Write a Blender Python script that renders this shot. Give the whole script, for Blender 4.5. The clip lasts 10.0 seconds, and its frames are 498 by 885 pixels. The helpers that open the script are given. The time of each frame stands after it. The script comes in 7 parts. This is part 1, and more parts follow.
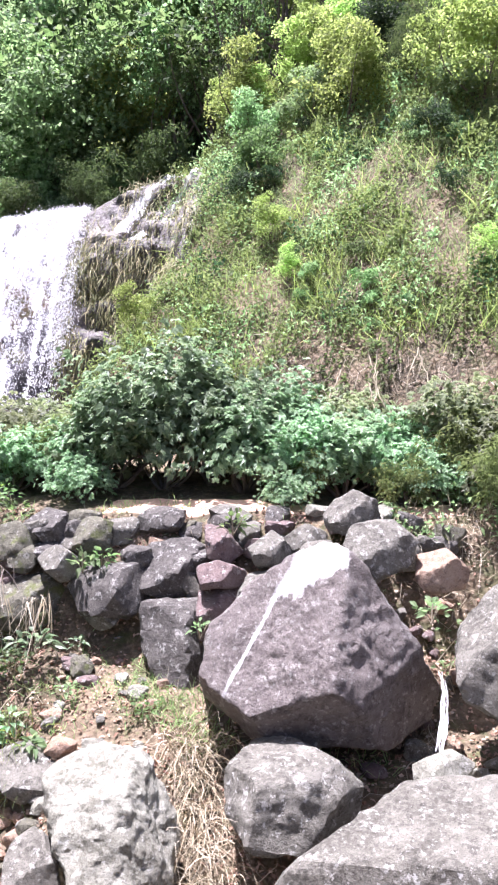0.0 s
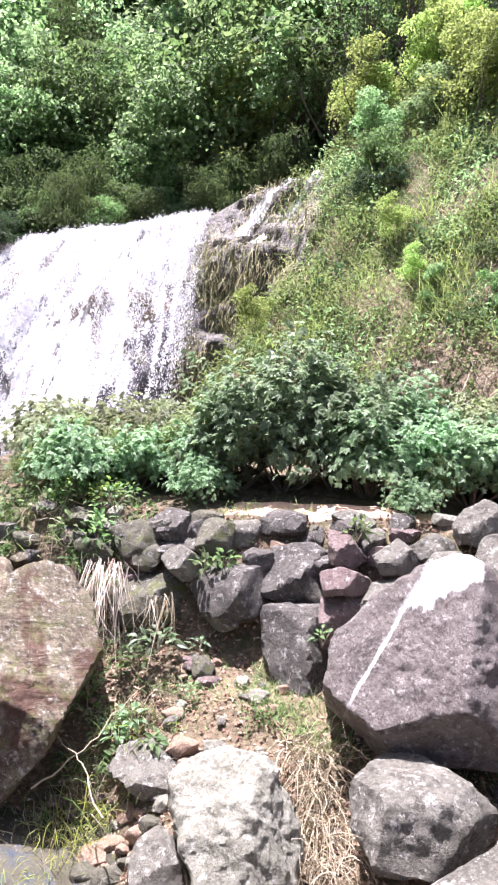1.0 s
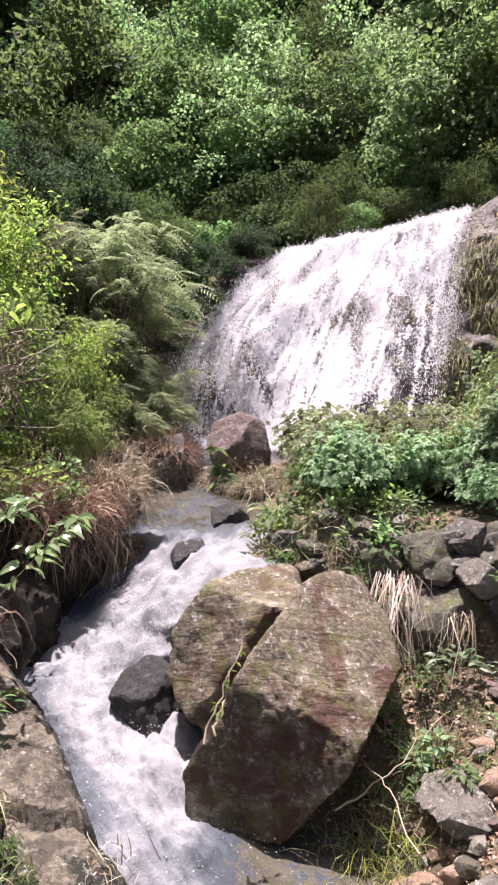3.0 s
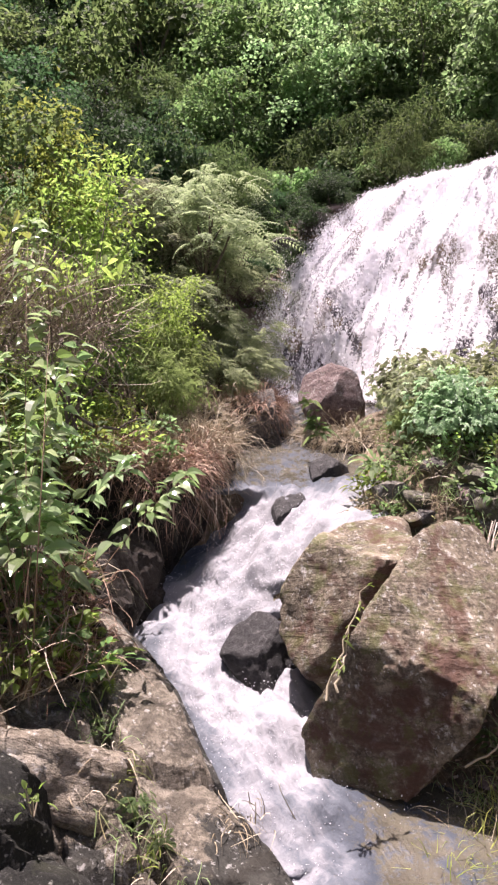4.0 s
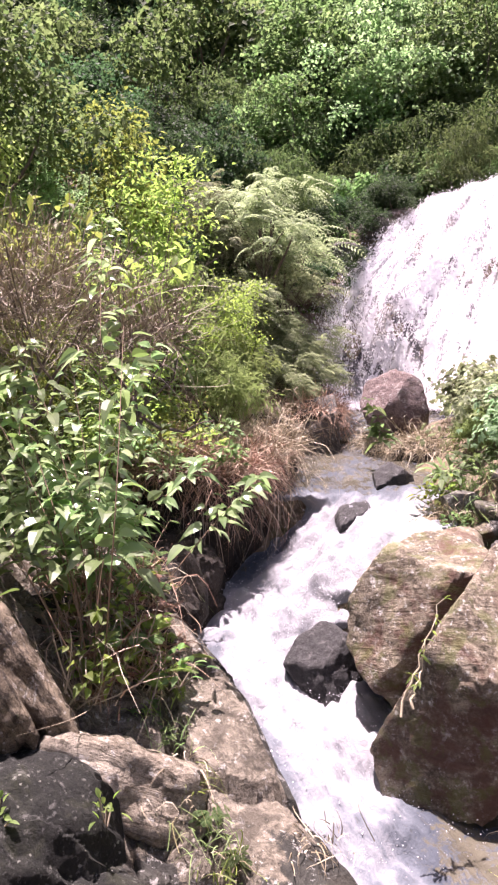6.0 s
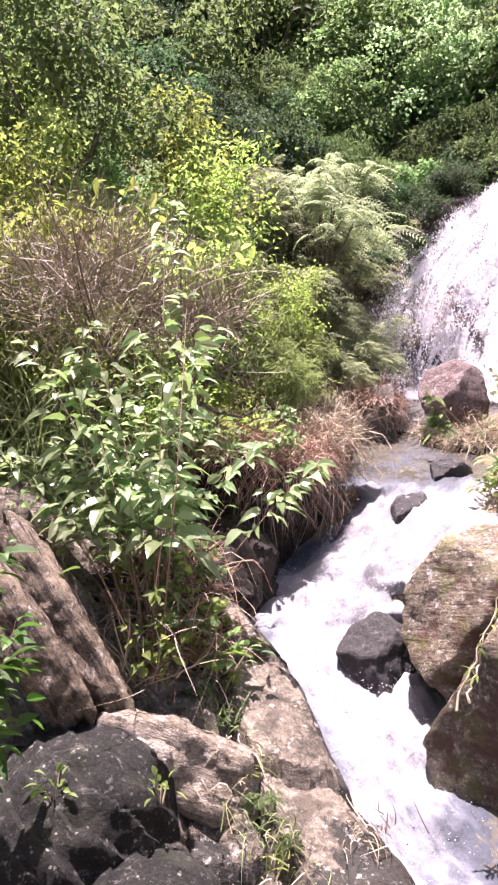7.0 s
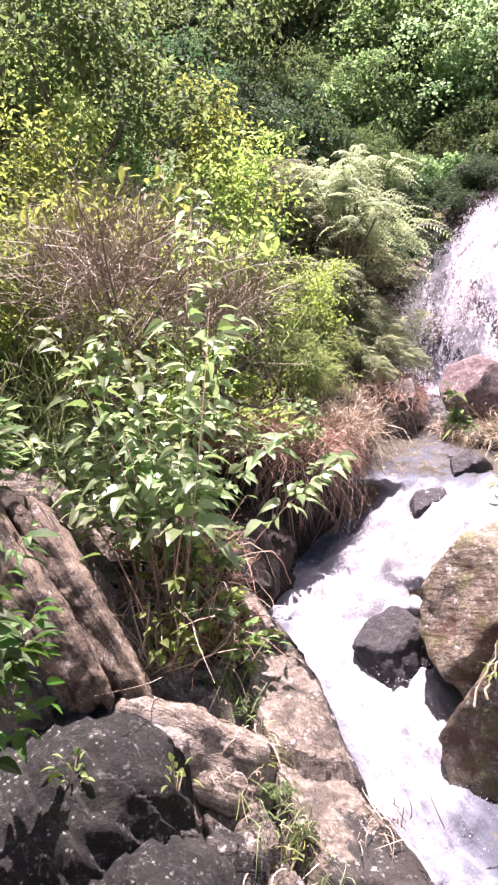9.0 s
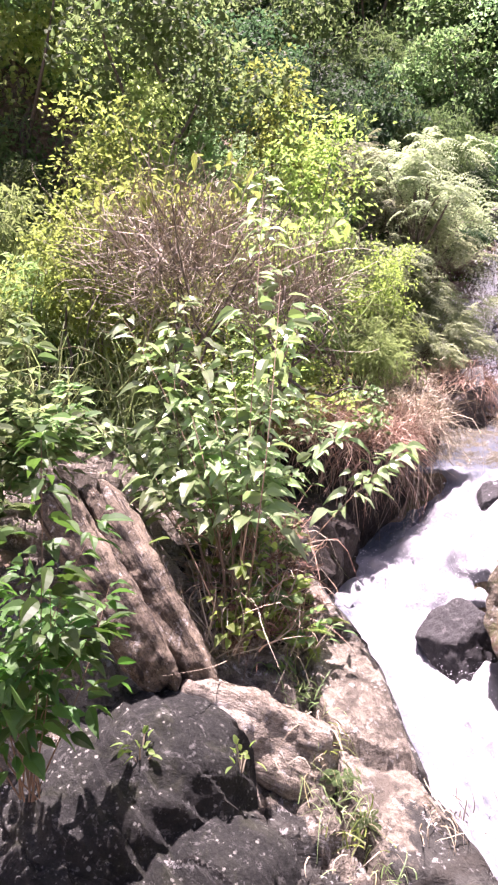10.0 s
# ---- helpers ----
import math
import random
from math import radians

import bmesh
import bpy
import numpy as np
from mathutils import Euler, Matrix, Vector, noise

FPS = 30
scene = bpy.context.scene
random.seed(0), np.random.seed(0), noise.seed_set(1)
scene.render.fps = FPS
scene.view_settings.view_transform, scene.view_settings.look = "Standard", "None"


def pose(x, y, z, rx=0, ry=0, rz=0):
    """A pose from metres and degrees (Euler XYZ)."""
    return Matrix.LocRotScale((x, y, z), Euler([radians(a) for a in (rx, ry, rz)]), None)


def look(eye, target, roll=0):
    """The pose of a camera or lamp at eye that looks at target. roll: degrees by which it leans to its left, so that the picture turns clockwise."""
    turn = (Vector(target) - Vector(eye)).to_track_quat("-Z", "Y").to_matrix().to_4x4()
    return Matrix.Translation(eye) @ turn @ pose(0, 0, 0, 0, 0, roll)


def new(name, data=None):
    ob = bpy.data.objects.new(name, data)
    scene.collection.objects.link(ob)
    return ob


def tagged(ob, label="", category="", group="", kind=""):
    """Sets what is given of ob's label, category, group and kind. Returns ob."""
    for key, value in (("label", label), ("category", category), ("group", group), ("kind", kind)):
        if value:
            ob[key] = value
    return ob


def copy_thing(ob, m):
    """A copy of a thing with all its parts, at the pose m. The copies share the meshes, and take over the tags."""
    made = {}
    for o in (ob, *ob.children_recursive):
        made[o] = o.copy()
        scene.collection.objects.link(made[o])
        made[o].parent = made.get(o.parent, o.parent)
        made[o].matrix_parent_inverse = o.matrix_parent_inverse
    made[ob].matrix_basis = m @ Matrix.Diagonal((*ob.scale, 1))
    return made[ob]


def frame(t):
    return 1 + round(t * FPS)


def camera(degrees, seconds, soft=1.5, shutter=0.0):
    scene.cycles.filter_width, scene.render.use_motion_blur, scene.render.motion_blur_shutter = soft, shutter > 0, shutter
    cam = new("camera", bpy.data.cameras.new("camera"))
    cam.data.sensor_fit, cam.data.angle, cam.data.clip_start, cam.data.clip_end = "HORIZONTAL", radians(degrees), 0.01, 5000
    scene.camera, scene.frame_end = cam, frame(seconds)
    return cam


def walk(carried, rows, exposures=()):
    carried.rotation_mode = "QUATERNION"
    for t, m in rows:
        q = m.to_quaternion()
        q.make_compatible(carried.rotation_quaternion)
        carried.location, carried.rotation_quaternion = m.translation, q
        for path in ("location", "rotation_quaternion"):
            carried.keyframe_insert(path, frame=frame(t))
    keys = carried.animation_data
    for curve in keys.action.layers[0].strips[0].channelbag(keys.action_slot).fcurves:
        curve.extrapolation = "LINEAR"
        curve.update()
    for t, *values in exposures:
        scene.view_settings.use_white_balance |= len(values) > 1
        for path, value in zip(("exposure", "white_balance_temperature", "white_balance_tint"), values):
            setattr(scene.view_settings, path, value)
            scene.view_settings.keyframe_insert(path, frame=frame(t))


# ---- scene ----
cam = camera(35.3, 10.0, 2.3)
PATH = [
    (0, (0.0, 0.0, 4.2), (-0.139, 1.989, 4.038), -0.0),
    (0.5, (-0.097, 0.034, 4.196), (-0.382, 2.007, 4.041), -0.2),
    (1, (-0.205, 0.086, 4.188), (-0.614, 2.038, 4.034), 0.7),
    (1.5, (-0.352, 0.122, 4.185), (-0.884, 2.044, 4.039), 0.5),
    (2, (-0.521, 0.111, 4.162), (-1.148, 2.005, 4.031), -0.7),
    (2.5, (-0.678, 0.154, 4.135), (-1.53, 1.953, 3.944), -0.7),
    (3, (-0.915, 0.286, 4.085), (-1.875, 2.037, 3.964), -1.0),
    (3.2, (-1.015, 0.33, 4.077), (-2.003, 2.065, 3.956), -1.5),
    (4.3, (-1.338, 0.38, 3.977), (-2.481, 2.004, 3.743), -4.2),
    (4.5, (-1.37, 0.365, 4.002), (-2.493, 2.006, 3.789), -4.1),
    (5, (-1.468, 0.4, 3.971), (-2.598, 2.042, 3.808), -3.1),
    (5.5, (-1.508, 0.388, 3.975), (-2.676, 2.003, 3.805), -3.8),
    (6, (-1.555, 0.378, 3.961), (-2.774, 1.952, 3.771), -3.1),
    (6.2, (-1.581, 0.382, 3.951), (-2.835, 1.927, 3.744), -2.9),
    (7.5, (-1.626, 0.335, 3.938), (-2.967, 1.805, 3.729), -1.8),
    (8, (-1.648, 0.337, 3.939), (-3.017, 1.779, 3.723), -1.7),
    (8.5, (-1.674, 0.294, 3.947), (-3.035, 1.741, 3.716), -1.2),
    (9, (-1.653, 0.338, 3.917), (-3.002, 1.796, 3.688), -1.1),
    (9.5, (-1.697, 0.287, 3.945), (-3.156, 1.639, 3.736), -0.7),
    (10, (-1.667, 0.288, 3.948), (-3.124, 1.631, 3.681), -0.5),
]
walk(cam, [(t, look(eye, target, roll)) for t, eye, target, roll in PATH],
     [(0.0, 2.0, 5700, 26), (1.5, 1.78, 6050, 25), (3.0, 1.3, 6400, 28), (4.5, 1.53, 6550, 33), (8.5, 2.2, 6400, 42), (9.5, 2.17, 6400, 43), (10.0, 2.42, 6350, 44)])

# ---- light ----
SUN_AZ, SUN_EL = -50.0, 76.0
world = bpy.data.worlds.new("sky_world")
scene.world = world
world.use_nodes = True
_wn = world.node_tree
_sky = _wn.nodes.new("ShaderNodeTexSky")
_sky.sky_type = "NISHITA"
_sky.sun_disc = False
_sky.dust_density = 5.0
_sky.ozone_density = 0.4
_sky.sun_elevation = radians(SUN_EL)
_sky.sun_rotation = radians(SUN_AZ)
_bg = _wn.nodes["Background"]
_bg.inputs["Strength"].default_value = 0.052
_wn.links.new(_sky.outputs["Color"], _bg.inputs["Color"])
sun_data = bpy.data.lights.new("sun", "SUN")
sun_data.energy, sun_data.angle, sun_data.color = 5.0, radians(0.55), (1.0, 0.955, 0.88)
sun = new("sun", sun_data)
_s = Vector((math.sin(radians(SUN_AZ)) * math.cos(radians(SUN_EL)), math.cos(radians(SUN_AZ)) * math.cos(radians(SUN_EL)), math.sin(radians(SUN_EL))))
sun.matrix_world = look(_s * 60, (0, 0, 0))


# ---- materials ----
class Nodes:
    """Short hand for a node material."""

    def __init__(self, name):
        self.mat = bpy.data.materials.new(name)
        self.mat.use_nodes = True
        self.t = self.mat.node_tree
        self.b = self.t.nodes["Principled BSDF"]
        self.out = self.t.nodes["Material Output"]

    def n(self, kind, **sets):
        node = self.t.nodes.new("ShaderNode" + kind)
        for key, value in sets.items():
            node.inputs[key].default_value = value
        return node

    def link(self, a, b):
        self.t.links.new(a, b)

    def coord(self, stretch=(1, 1, 1), which="Object", turn=(0, 0, 0)):
        c = self.n("TexCoord")
        m = self.n("Mapping")
        m.inputs["Scale"].default_value = stretch
        m.inputs["Rotation"].default_value = turn
        self.link(c.outputs[which], m.inputs["Vector"])
        return m.outputs["Vector"]

    def noise(self, vec, scale, detail=4.0, rough=0.55, dist=0.0):
        x = self.n("TexNoise", Scale=scale, Detail=detail, Roughness=rough, Distortion=dist)
        self.link(vec, x.inputs["Vector"])
        return x.outputs["Fac"]

    def ramp(self, fac, stops):
        r = self.n("ValToRGB")
        e = r.color_ramp.elements
        while len(e) < len(stops):
            e.new(0.5)
        for k, (pos, col) in zip(e, stops):
            k.position = pos
            k.color = (*col, 1) if len(col) == 3 else col
        self.link(fac, r.inputs["Fac"])
        return r.outputs["Color"]

    def mix(self, fac, a, b, mode="MIX"):
        x = self.n("Mix")
        x.data_type, x.blend_type = "RGBA", mode
        for sock, v in ((x.inputs[0], fac), (x.inputs[6], a), (x.inputs[7], b)):
            if hasattr(v, "is_output"):
                self.link(v, sock)
            elif isinstance(v, (int, float)):
                sock.default_value = v
            else:
                sock.default_value = (*v, 1)
        return x.outputs[2]

    def math(self, op, a, b=0.5):
        x = self.n("Math")
        x.operation = op
        for sock, v in zip(x.inputs, (a, b)):
            if hasattr(v, "is_output"):
                self.link(v, sock)
            else:
                sock.default_value = v
        return x.outputs[0]

    def step(self, v, lo, hi):
        x = self.n("MapRange")
        x.interpolation_type = "SMOOTHSTEP"
        x.inputs["From Min"].default_value, x.inputs["From Max"].default_value = lo, hi
        self.link(v, x.inputs["Value"])
        return x.outputs["Result"]

    def bump(self, height, strength, distance):
        x = self.n("Bump", Strength=strength, Distance=distance)
        self.link(height, x.inputs["Height"])
        self.link(x.outputs["Normal"], self.b.inputs["Normal"])

    def set(self, color=None, rough=None, spec=None):
        for key, v in (("Base Color", color), ("Roughness", rough), ("Specular IOR Level", spec)):
            if v is None:
                continue
            if hasattr(v, "is_output"):
                self.link(v, self.b.inputs[key])
            else:
                self.b.inputs[key].default_value = (*v, 1) if isinstance(v, tuple) else v
        return self.mat


def rock_material(name, dark, mid, light, lichen=0.3, moss=0.0, stain=None, white=None, wet=0.0, strata=0.0, scale=1.0, tilted=False, shade_crust=False, along=False, flecks=0.0):
    """Weathered stone: mottled grain, pale lichen blotches, cracks, optional moss, rust stain, and strata."""
    m = Nodes(name)
    v = m.coord()
    big = m.noise(v, 2.2 * scale, 5, 0.6, 0.4)
    fine = m.noise(v, 26 * scale, 6, 0.7)
    grit = m.noise(v, 130 * scale, 3, 0.7)
    col = m.ramp(big, [(0.3, dark), (0.5, mid), (0.72, light)])
    col = m.mix(m.math("MULTIPLY", m.step(fine, 0.42, 0.62), 0.55), col, light)
    col = m.mix(m.math("MULTIPLY", m.step(grit, 0.50, 0.64), 0.6), col, tuple(c * 0.4 for c in dark))
    pits = m.noise(v, 11 * scale, 5, 0.78, 0.1)
    col = m.mix(m.math("MULTIPLY", m.step(pits, 0.53, 0.62), 0.6), col, tuple(c * 0.5 for c in dark))
    if shade_crust:
        # dark moss and plant shade, both mixed into the colour by a surface attribute
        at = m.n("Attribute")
        at.attribute_name = "shade_crust"
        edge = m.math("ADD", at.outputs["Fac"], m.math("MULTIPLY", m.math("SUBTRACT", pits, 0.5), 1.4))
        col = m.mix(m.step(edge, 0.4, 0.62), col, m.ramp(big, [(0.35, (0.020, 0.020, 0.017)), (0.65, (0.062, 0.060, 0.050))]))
    blot = m.noise(v, 8.5 * scale, 5, 0.8, 0.15)
    col = m.mix(m.math("MULTIPLY", m.step(blot, 0.57, 0.64), lichen), col, (0.62, 0.6, 0.56))
    dots = m.noise(v, 19 * scale, 3, 0.6, 0.3)
    col = m.mix(m.math("MULTIPLY", m.step(dots, 0.62, 0.68), lichen * 0.8), col, (0.66, 0.66, 0.62))
    if flecks:
        # small round lichen patches
        cell = m.n("TexVoronoi", Scale=13.0 * scale)
        m.link(v, cell.inputs["Vector"])
        spot = m.math("MULTIPLY", m.step(m.math("ADD", cell.outputs["Distance"], m.math("MULTIPLY", m.math("SUBTRACT", pits, 0.5), 1.1)), 0.2, 0.1), m.step(big, 0.42, 0.56))
        col = m.mix(m.math("MULTIPLY", spot, flecks), col, (0.62, 0.62, 0.54))
    if stain:
        col = m.mix(m.math("MULTIPLY", m.step(m.noise(v, 1.15, 6, 0.68, 0.4), 0.47, 0.58), 0.88), col, stain)
    if moss:
        col = m.mix(m.math("MULTIPLY", m.step(m.noise(v, 4.1, 6, 0.7, 0.6), 0.5, 0.62), moss), col, (0.10, 0.115, 0.03))
    height = m.math("ADD", m.math("MULTIPLY", fine, 0.6), m.math("MULTIPLY", grit, 0.25))
    if strata:
        s = m.noise(m.coord((1.1, 7.0, 3.5)) if along else m.coord((1.0, 1.0, 5.5), turn=(radians(52), 0, radians(-16)) if tilted else (0, 0, 0)), 2.2, 6, 0.62, 0.5 if along else 0.9)
        col = m.mix(m.math("MULTIPLY", m.step(s, 0.52, 0.6), strata), col, tuple(c * 0.5 for c in dark))
        height = m.math("ADD", height, m.math("MULTIPLY", s, 0.9))
    if white:
        # a chalky run from the top of the stone, bounded by a slanting edge, with one thin thread running on down
        slope, low, right = white
        sep = m.n("SeparateXYZ")
        m.link(v, sep.inputs[0])
        wob = m.math("SUBTRACT", m.noise(m.coord((6, 6, 2.0)), 1.6, 5, 0.75), 0.5)
        edge = m.math("SUBTRACT", m.math("SUBTRACT", sep.outputs["Z"], m.math("MULTIPLY", sep.outputs["X"], slope)), m.math("ADD", low, m.math("MULTIPLY", wob, 0.35)))
        mask = m.math("MULTIPLY", m.step(edge, -0.02, 0.05), m.step(m.math("ADD", sep.outputs["X"], m.math("MULTIPLY", wob, 0.2)), right + 0.04, right - 0.02))
        line = m.math("SUBTRACT", sep.outputs["X"], m.math("MULTIPLY", sep.outputs["Z"], 0.5))
        mask = m.math("MULTIPLY", mask, m.step(m.math("ADD", line, m.math("MULTIPLY", wob, 0.15)), -0.69, -0.62))
        thread = m.math("ABSOLUTE", m.math("ADD", m.math("ADD", line, 0.64), m.math("MULTIPLY", wob, 0.07)))
        length = m.math("MULTIPLY", m.step(sep.outputs["Z"], -0.46, -0.15), m.step(sep.outputs["Z"], 0.5, 0.4))
        mask = m.math("MAXIMUM", mask, m.math("MULTIPLY", m.math("MULTIPLY", m.step(thread, 0.026, 0.008), length), 0.8))
        col = m.mix(m.math("MULTIPLY", mask, 0.93), col, (0.84, 0.82, 0.82))
    height = m.math("ADD", height, m.math("MULTIPLY", pits, 0.5))
    m.bump(height, 1.0, 0.04)
    return m.set(col, 0.85 - 0.5 * wet, 0.3 + 0.3 * wet)


def leaf_material(name, a, b, glow=0.35, gloss=0.45, yellow=None):
    """A leaf: two greens mixed leaf by leaf, some light passing through."""
    m = Nodes(name)
    geo, info = m.n("NewGeometry"), m.n("ObjectInfo")
    col = m.mix(geo.outputs["Random Per Island"], a, b)
    if yellow:
        col = m.mix(m.step(geo.outputs["Random Per Island"], 0.93, 0.96), col, yellow)
    shade = m.n("HueSaturation")
    m.link(m.math("ADD", 0.48, m.math("MULTIPLY", info.outputs["Random"], 0.045)), shade.inputs["Hue"])
    m.link(m.math("ADD", 0.58, m.math("MULTIPLY", info.outputs["Random"], 0.75)), shade.inputs["Value"])
    m.link(col, shade.inputs["Color"])
    col = shade.outputs["Color"]
    m.set(col, gloss, 0.3 if gloss > 0.4 else 0.5)
    tr = m.n("BsdfTranslucent")
    m.link(m.mix(0.5, col, (0.9, 1.0, 0.25), "MULTIPLY"), tr.inputs["Color"])
    bright = m.n("HueSaturation", Value=2.2, Saturation=1.1)
    m.link(col, bright.inputs["Color"])
    m.link(bright.outputs["Color"], tr.inputs["Color"])
    mx = m.n("MixShader", Fac=glow)
    m.link(m.b.outputs[0], mx.inputs[1])
    m.link(tr.outputs[0], mx.inputs[2])
    m.link(mx.outputs[0], m.out.inputs["Surface"])
    return m.mat


def bark_material(name, a, b):
    m = Nodes(name)
    v = m.coord((9, 9, 1.6))
    f = m.noise(v, 3, 5, 0.7)
    m.bump(f, 0.6, 0.01)
    return m.set(m.ramp(f, [(0.3, a), (0.7, b)]), 0.9)


def straw_material(name, a, b, c):
    m = Nodes(name)
    geo = m.n("NewGeometry")
    col = m.ramp(geo.outputs["Random Per Island"], [(0.1, a), (0.5, b), (0.95, c)])
    return m.set(col, 0.75)


GREY_ROCK = rock_material("grey_rock", (0.072, 0.066, 0.054), (0.146, 0.135, 0.112), (0.255, 0.240, 0.205), 0.5, flecks=0.3)
MAUVE_ROCK = rock_material("mauve_rock", (0.104, 0.086, 0.080), (0.164, 0.138, 0.128), (0.232, 0.203, 0.188), 0.3, flecks=0.25, white=(0.55, 0.63, 0.2))
PALE_ROCK = rock_material("pale_rock", (0.115, 0.108, 0.082), (0.255, 0.245, 0.195), (0.41, 0.40, 0.335), 0.5)
DARK_ROCK = rock_material("dark_rock", (0.045, 0.040, 0.036), (0.09, 0.081, 0.073), (0.185, 0.168, 0.15), 0.4)
MOSS_ROCK = rock_material("mossy_rock", (0.060, 0.056, 0.040), (0.112, 0.104, 0.076), (0.200, 0.188, 0.144), 0.3, moss=0.75)
RED_ROCK = rock_material("reddish_rock", (0.096, 0.064, 0.060), (0.168, 0.120, 0.112), (0.256, 0.200, 0.188), 0.4)
ORANGE_ROCK = rock_material("orange_rock", (0.216, 0.128, 0.080), (0.320, 0.216, 0.152), (0.432, 0.336, 0.264), 0.2)
BROWN_ROCK = rock_material("brown_rock", (0.060, 0.047, 0.033), (0.175, 0.143, 0.100), (0.37, 0.315, 0.235), 0.6, moss=0.55, stain=(0.085, 0.040, 0.028), strata=0.2, tilted=True, flecks=0.6)
WET_ROCK = rock_material("wet_rock", (0.007, 0.007, 0.007), (0.017, 0.016, 0.016), (0.05, 0.046, 0.045), 0.1, wet=0.55)
# near black: the shade of overhanging plants is part of this rock colour
SHADED_MOSS = rock_material("shaded_mossy_rock", (0.006, 0.0065, 0.0055), (0.013, 0.0135, 0.011), (0.030, 0.030, 0.024), 0.12, moss=0.08, scale=1.6, flecks=0.35)
WET_CLIFF = rock_material("wet_cliff_rock", (0.020, 0.016, 0.021), (0.045, 0.037, 0.046), (0.095, 0.08, 0.097), 0.1, moss=0.1, wet=0.6, strata=0.2, scale=0.6)
BANK_ROCK = rock_material("layered_bank_rock", (0.055, 0.047, 0.034), (0.15, 0.128, 0.096), (0.32, 0.28, 0.22), 0.45, strata=0.55, tilted=True, shade_crust=True)
RIB_ROCK = rock_material("pale_layered_rock", (0.11, 0.089, 0.062), (0.26, 0.22, 0.165), (0.46, 0.405, 0.32), 0.5, strata=0.5, along=True)
RIB_BROWN = rock_material("brown_layered_rock", (0.034, 0.025, 0.017), (0.095, 0.073, 0.050), (0.27, 0.22, 0.155), 0.4, strata=0.75, along=True)
CLIFF_ROCK = rock_material("cliff_rock", (0.048, 0.039, 0.039), (0.105, 0.086, 0.083), (0.21, 0.175, 0.168), 0.2, moss=0.5, wet=0.5, strata=0.25, scale=0.6)

LEAF_MID = leaf_material("leaf_mid_green", (0.075, 0.122, 0.045), (0.135, 0.182, 0.08), 0.5, 0.72)
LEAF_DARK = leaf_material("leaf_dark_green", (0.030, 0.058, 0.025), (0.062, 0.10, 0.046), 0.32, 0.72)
LEAF_LIGHT = leaf_material("leaf_light_green", (0.125, 0.19, 0.085), (0.22, 0.29, 0.15), 0.5, 0.72)
LEAF_YELLOW = leaf_material("leaf_yellow_green", (0.115, 0.16, 0.042), (0.195, 0.24, 0.075), 0.6, 0.55)
LEAF_GREY = leaf_material("leaf_grey_green", (0.14, 0.17, 0.09), (0.25, 0.275, 0.165), 0.42, 0.5)
LEAF_OLIVE = leaf_material("leaf_olive_green", (0.070, 0.110, 0.042), (0.122, 0.165, 0.07), 0.38, 0.72)
# brighter leaf green, sunlight put into the colour
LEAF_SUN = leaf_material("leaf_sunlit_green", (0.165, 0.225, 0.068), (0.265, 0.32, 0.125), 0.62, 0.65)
LEAF_FRESH = leaf_material("leaf_fresh_green", (0.12, 0.165, 0.06), (0.19, 0.235, 0.10), 0.45, 0.55)
LEAF_BLUE = leaf_material("leaf_blue_green", (0.13, 0.20, 0.11), (0.29, 0.375, 0.235), 0.42, 0.42)
LEAF_NEAR = leaf_material("leaf_near_shrub", (0.105, 0.17, 0.055), (0.265, 0.33, 0.185), 0.38, 0.25)
GRASS_GREEN = leaf_material("grass_green", (0.14, 0.205, 0.075), (0.25, 0.31, 0.15), 0.45, 0.5, (0.40, 0.34, 0.19))
GRASS_DRY = straw_material("dry_grass", (0.22, 0.17, 0.10), (0.36, 0.30, 0.20), (0.52, 0.46, 0.35))
STRAW_RED = straw_material("russet_straw", (0.17, 0.085, 0.055), (0.36, 0.215, 0.15), (0.56, 0.42, 0.31))
TWIG = straw_material("bare_twigs", (0.14, 0.112, 0.078), (0.25, 0.205, 0.145), (0.40, 0.345, 0.265))
# dark earth, blackened further by the overhang's shade put into its colour
DARK_SHADED_EARTH = rock_material("dark_shaded_earth", (0.010, 0.008, 0.006), (0.022, 0.017, 0.013), (0.05, 0.038, 0.028), 0.05)
STEM = straw_material("brown_stems", (0.10, 0.06, 0.035), (0.16, 0.10, 0.06), (0.24, 0.16, 0.10))
BARK = bark_material("bark", (0.06, 0.045, 0.035), (0.17, 0.14, 0.11))


def ground_material():
    m = Nodes("valley_ground")
    v = m.coord()
    big = m.noise(v, 0.9, 6, 0.65, 0.3)
    fine = m.noise(v, 14, 6, 0.75)
    col = m.ramp(big, [(0.32, (0.04, 0.032, 0.02)), (0.48, (0.10, 0.075, 0.045)), (0.66, (0.21, 0.155, 0.10))])
    col = m.mix(m.math("MULTIPLY", m.step(fine, 0.45, 0.65), 0.6), col, (0.30, 0.225, 0.15))
    vor = m.n("TexVoronoi", Scale=16.0)
    m.link(v, vor.inputs["Vector"])
    col = m.mix(m.math("MULTIPLY", m.step(vor.outputs["Distance"], 0.35, 0.2), 0.15), col, vor.outputs["Color"], "SOFT_LIGHT")
    col = m.mix(m.math("MULTIPLY", m.step(m.noise(v, 2.3, 5, 0.7), 0.5, 0.62), 0.6), col, (0.06, 0.075, 0.022))
    m.bump(m.math("ADD", fine, m.math("MULTIPLY", vor.outputs["Distance"], -0.8)), 0.8, 0.05)
    return m.set(col, 0.95)


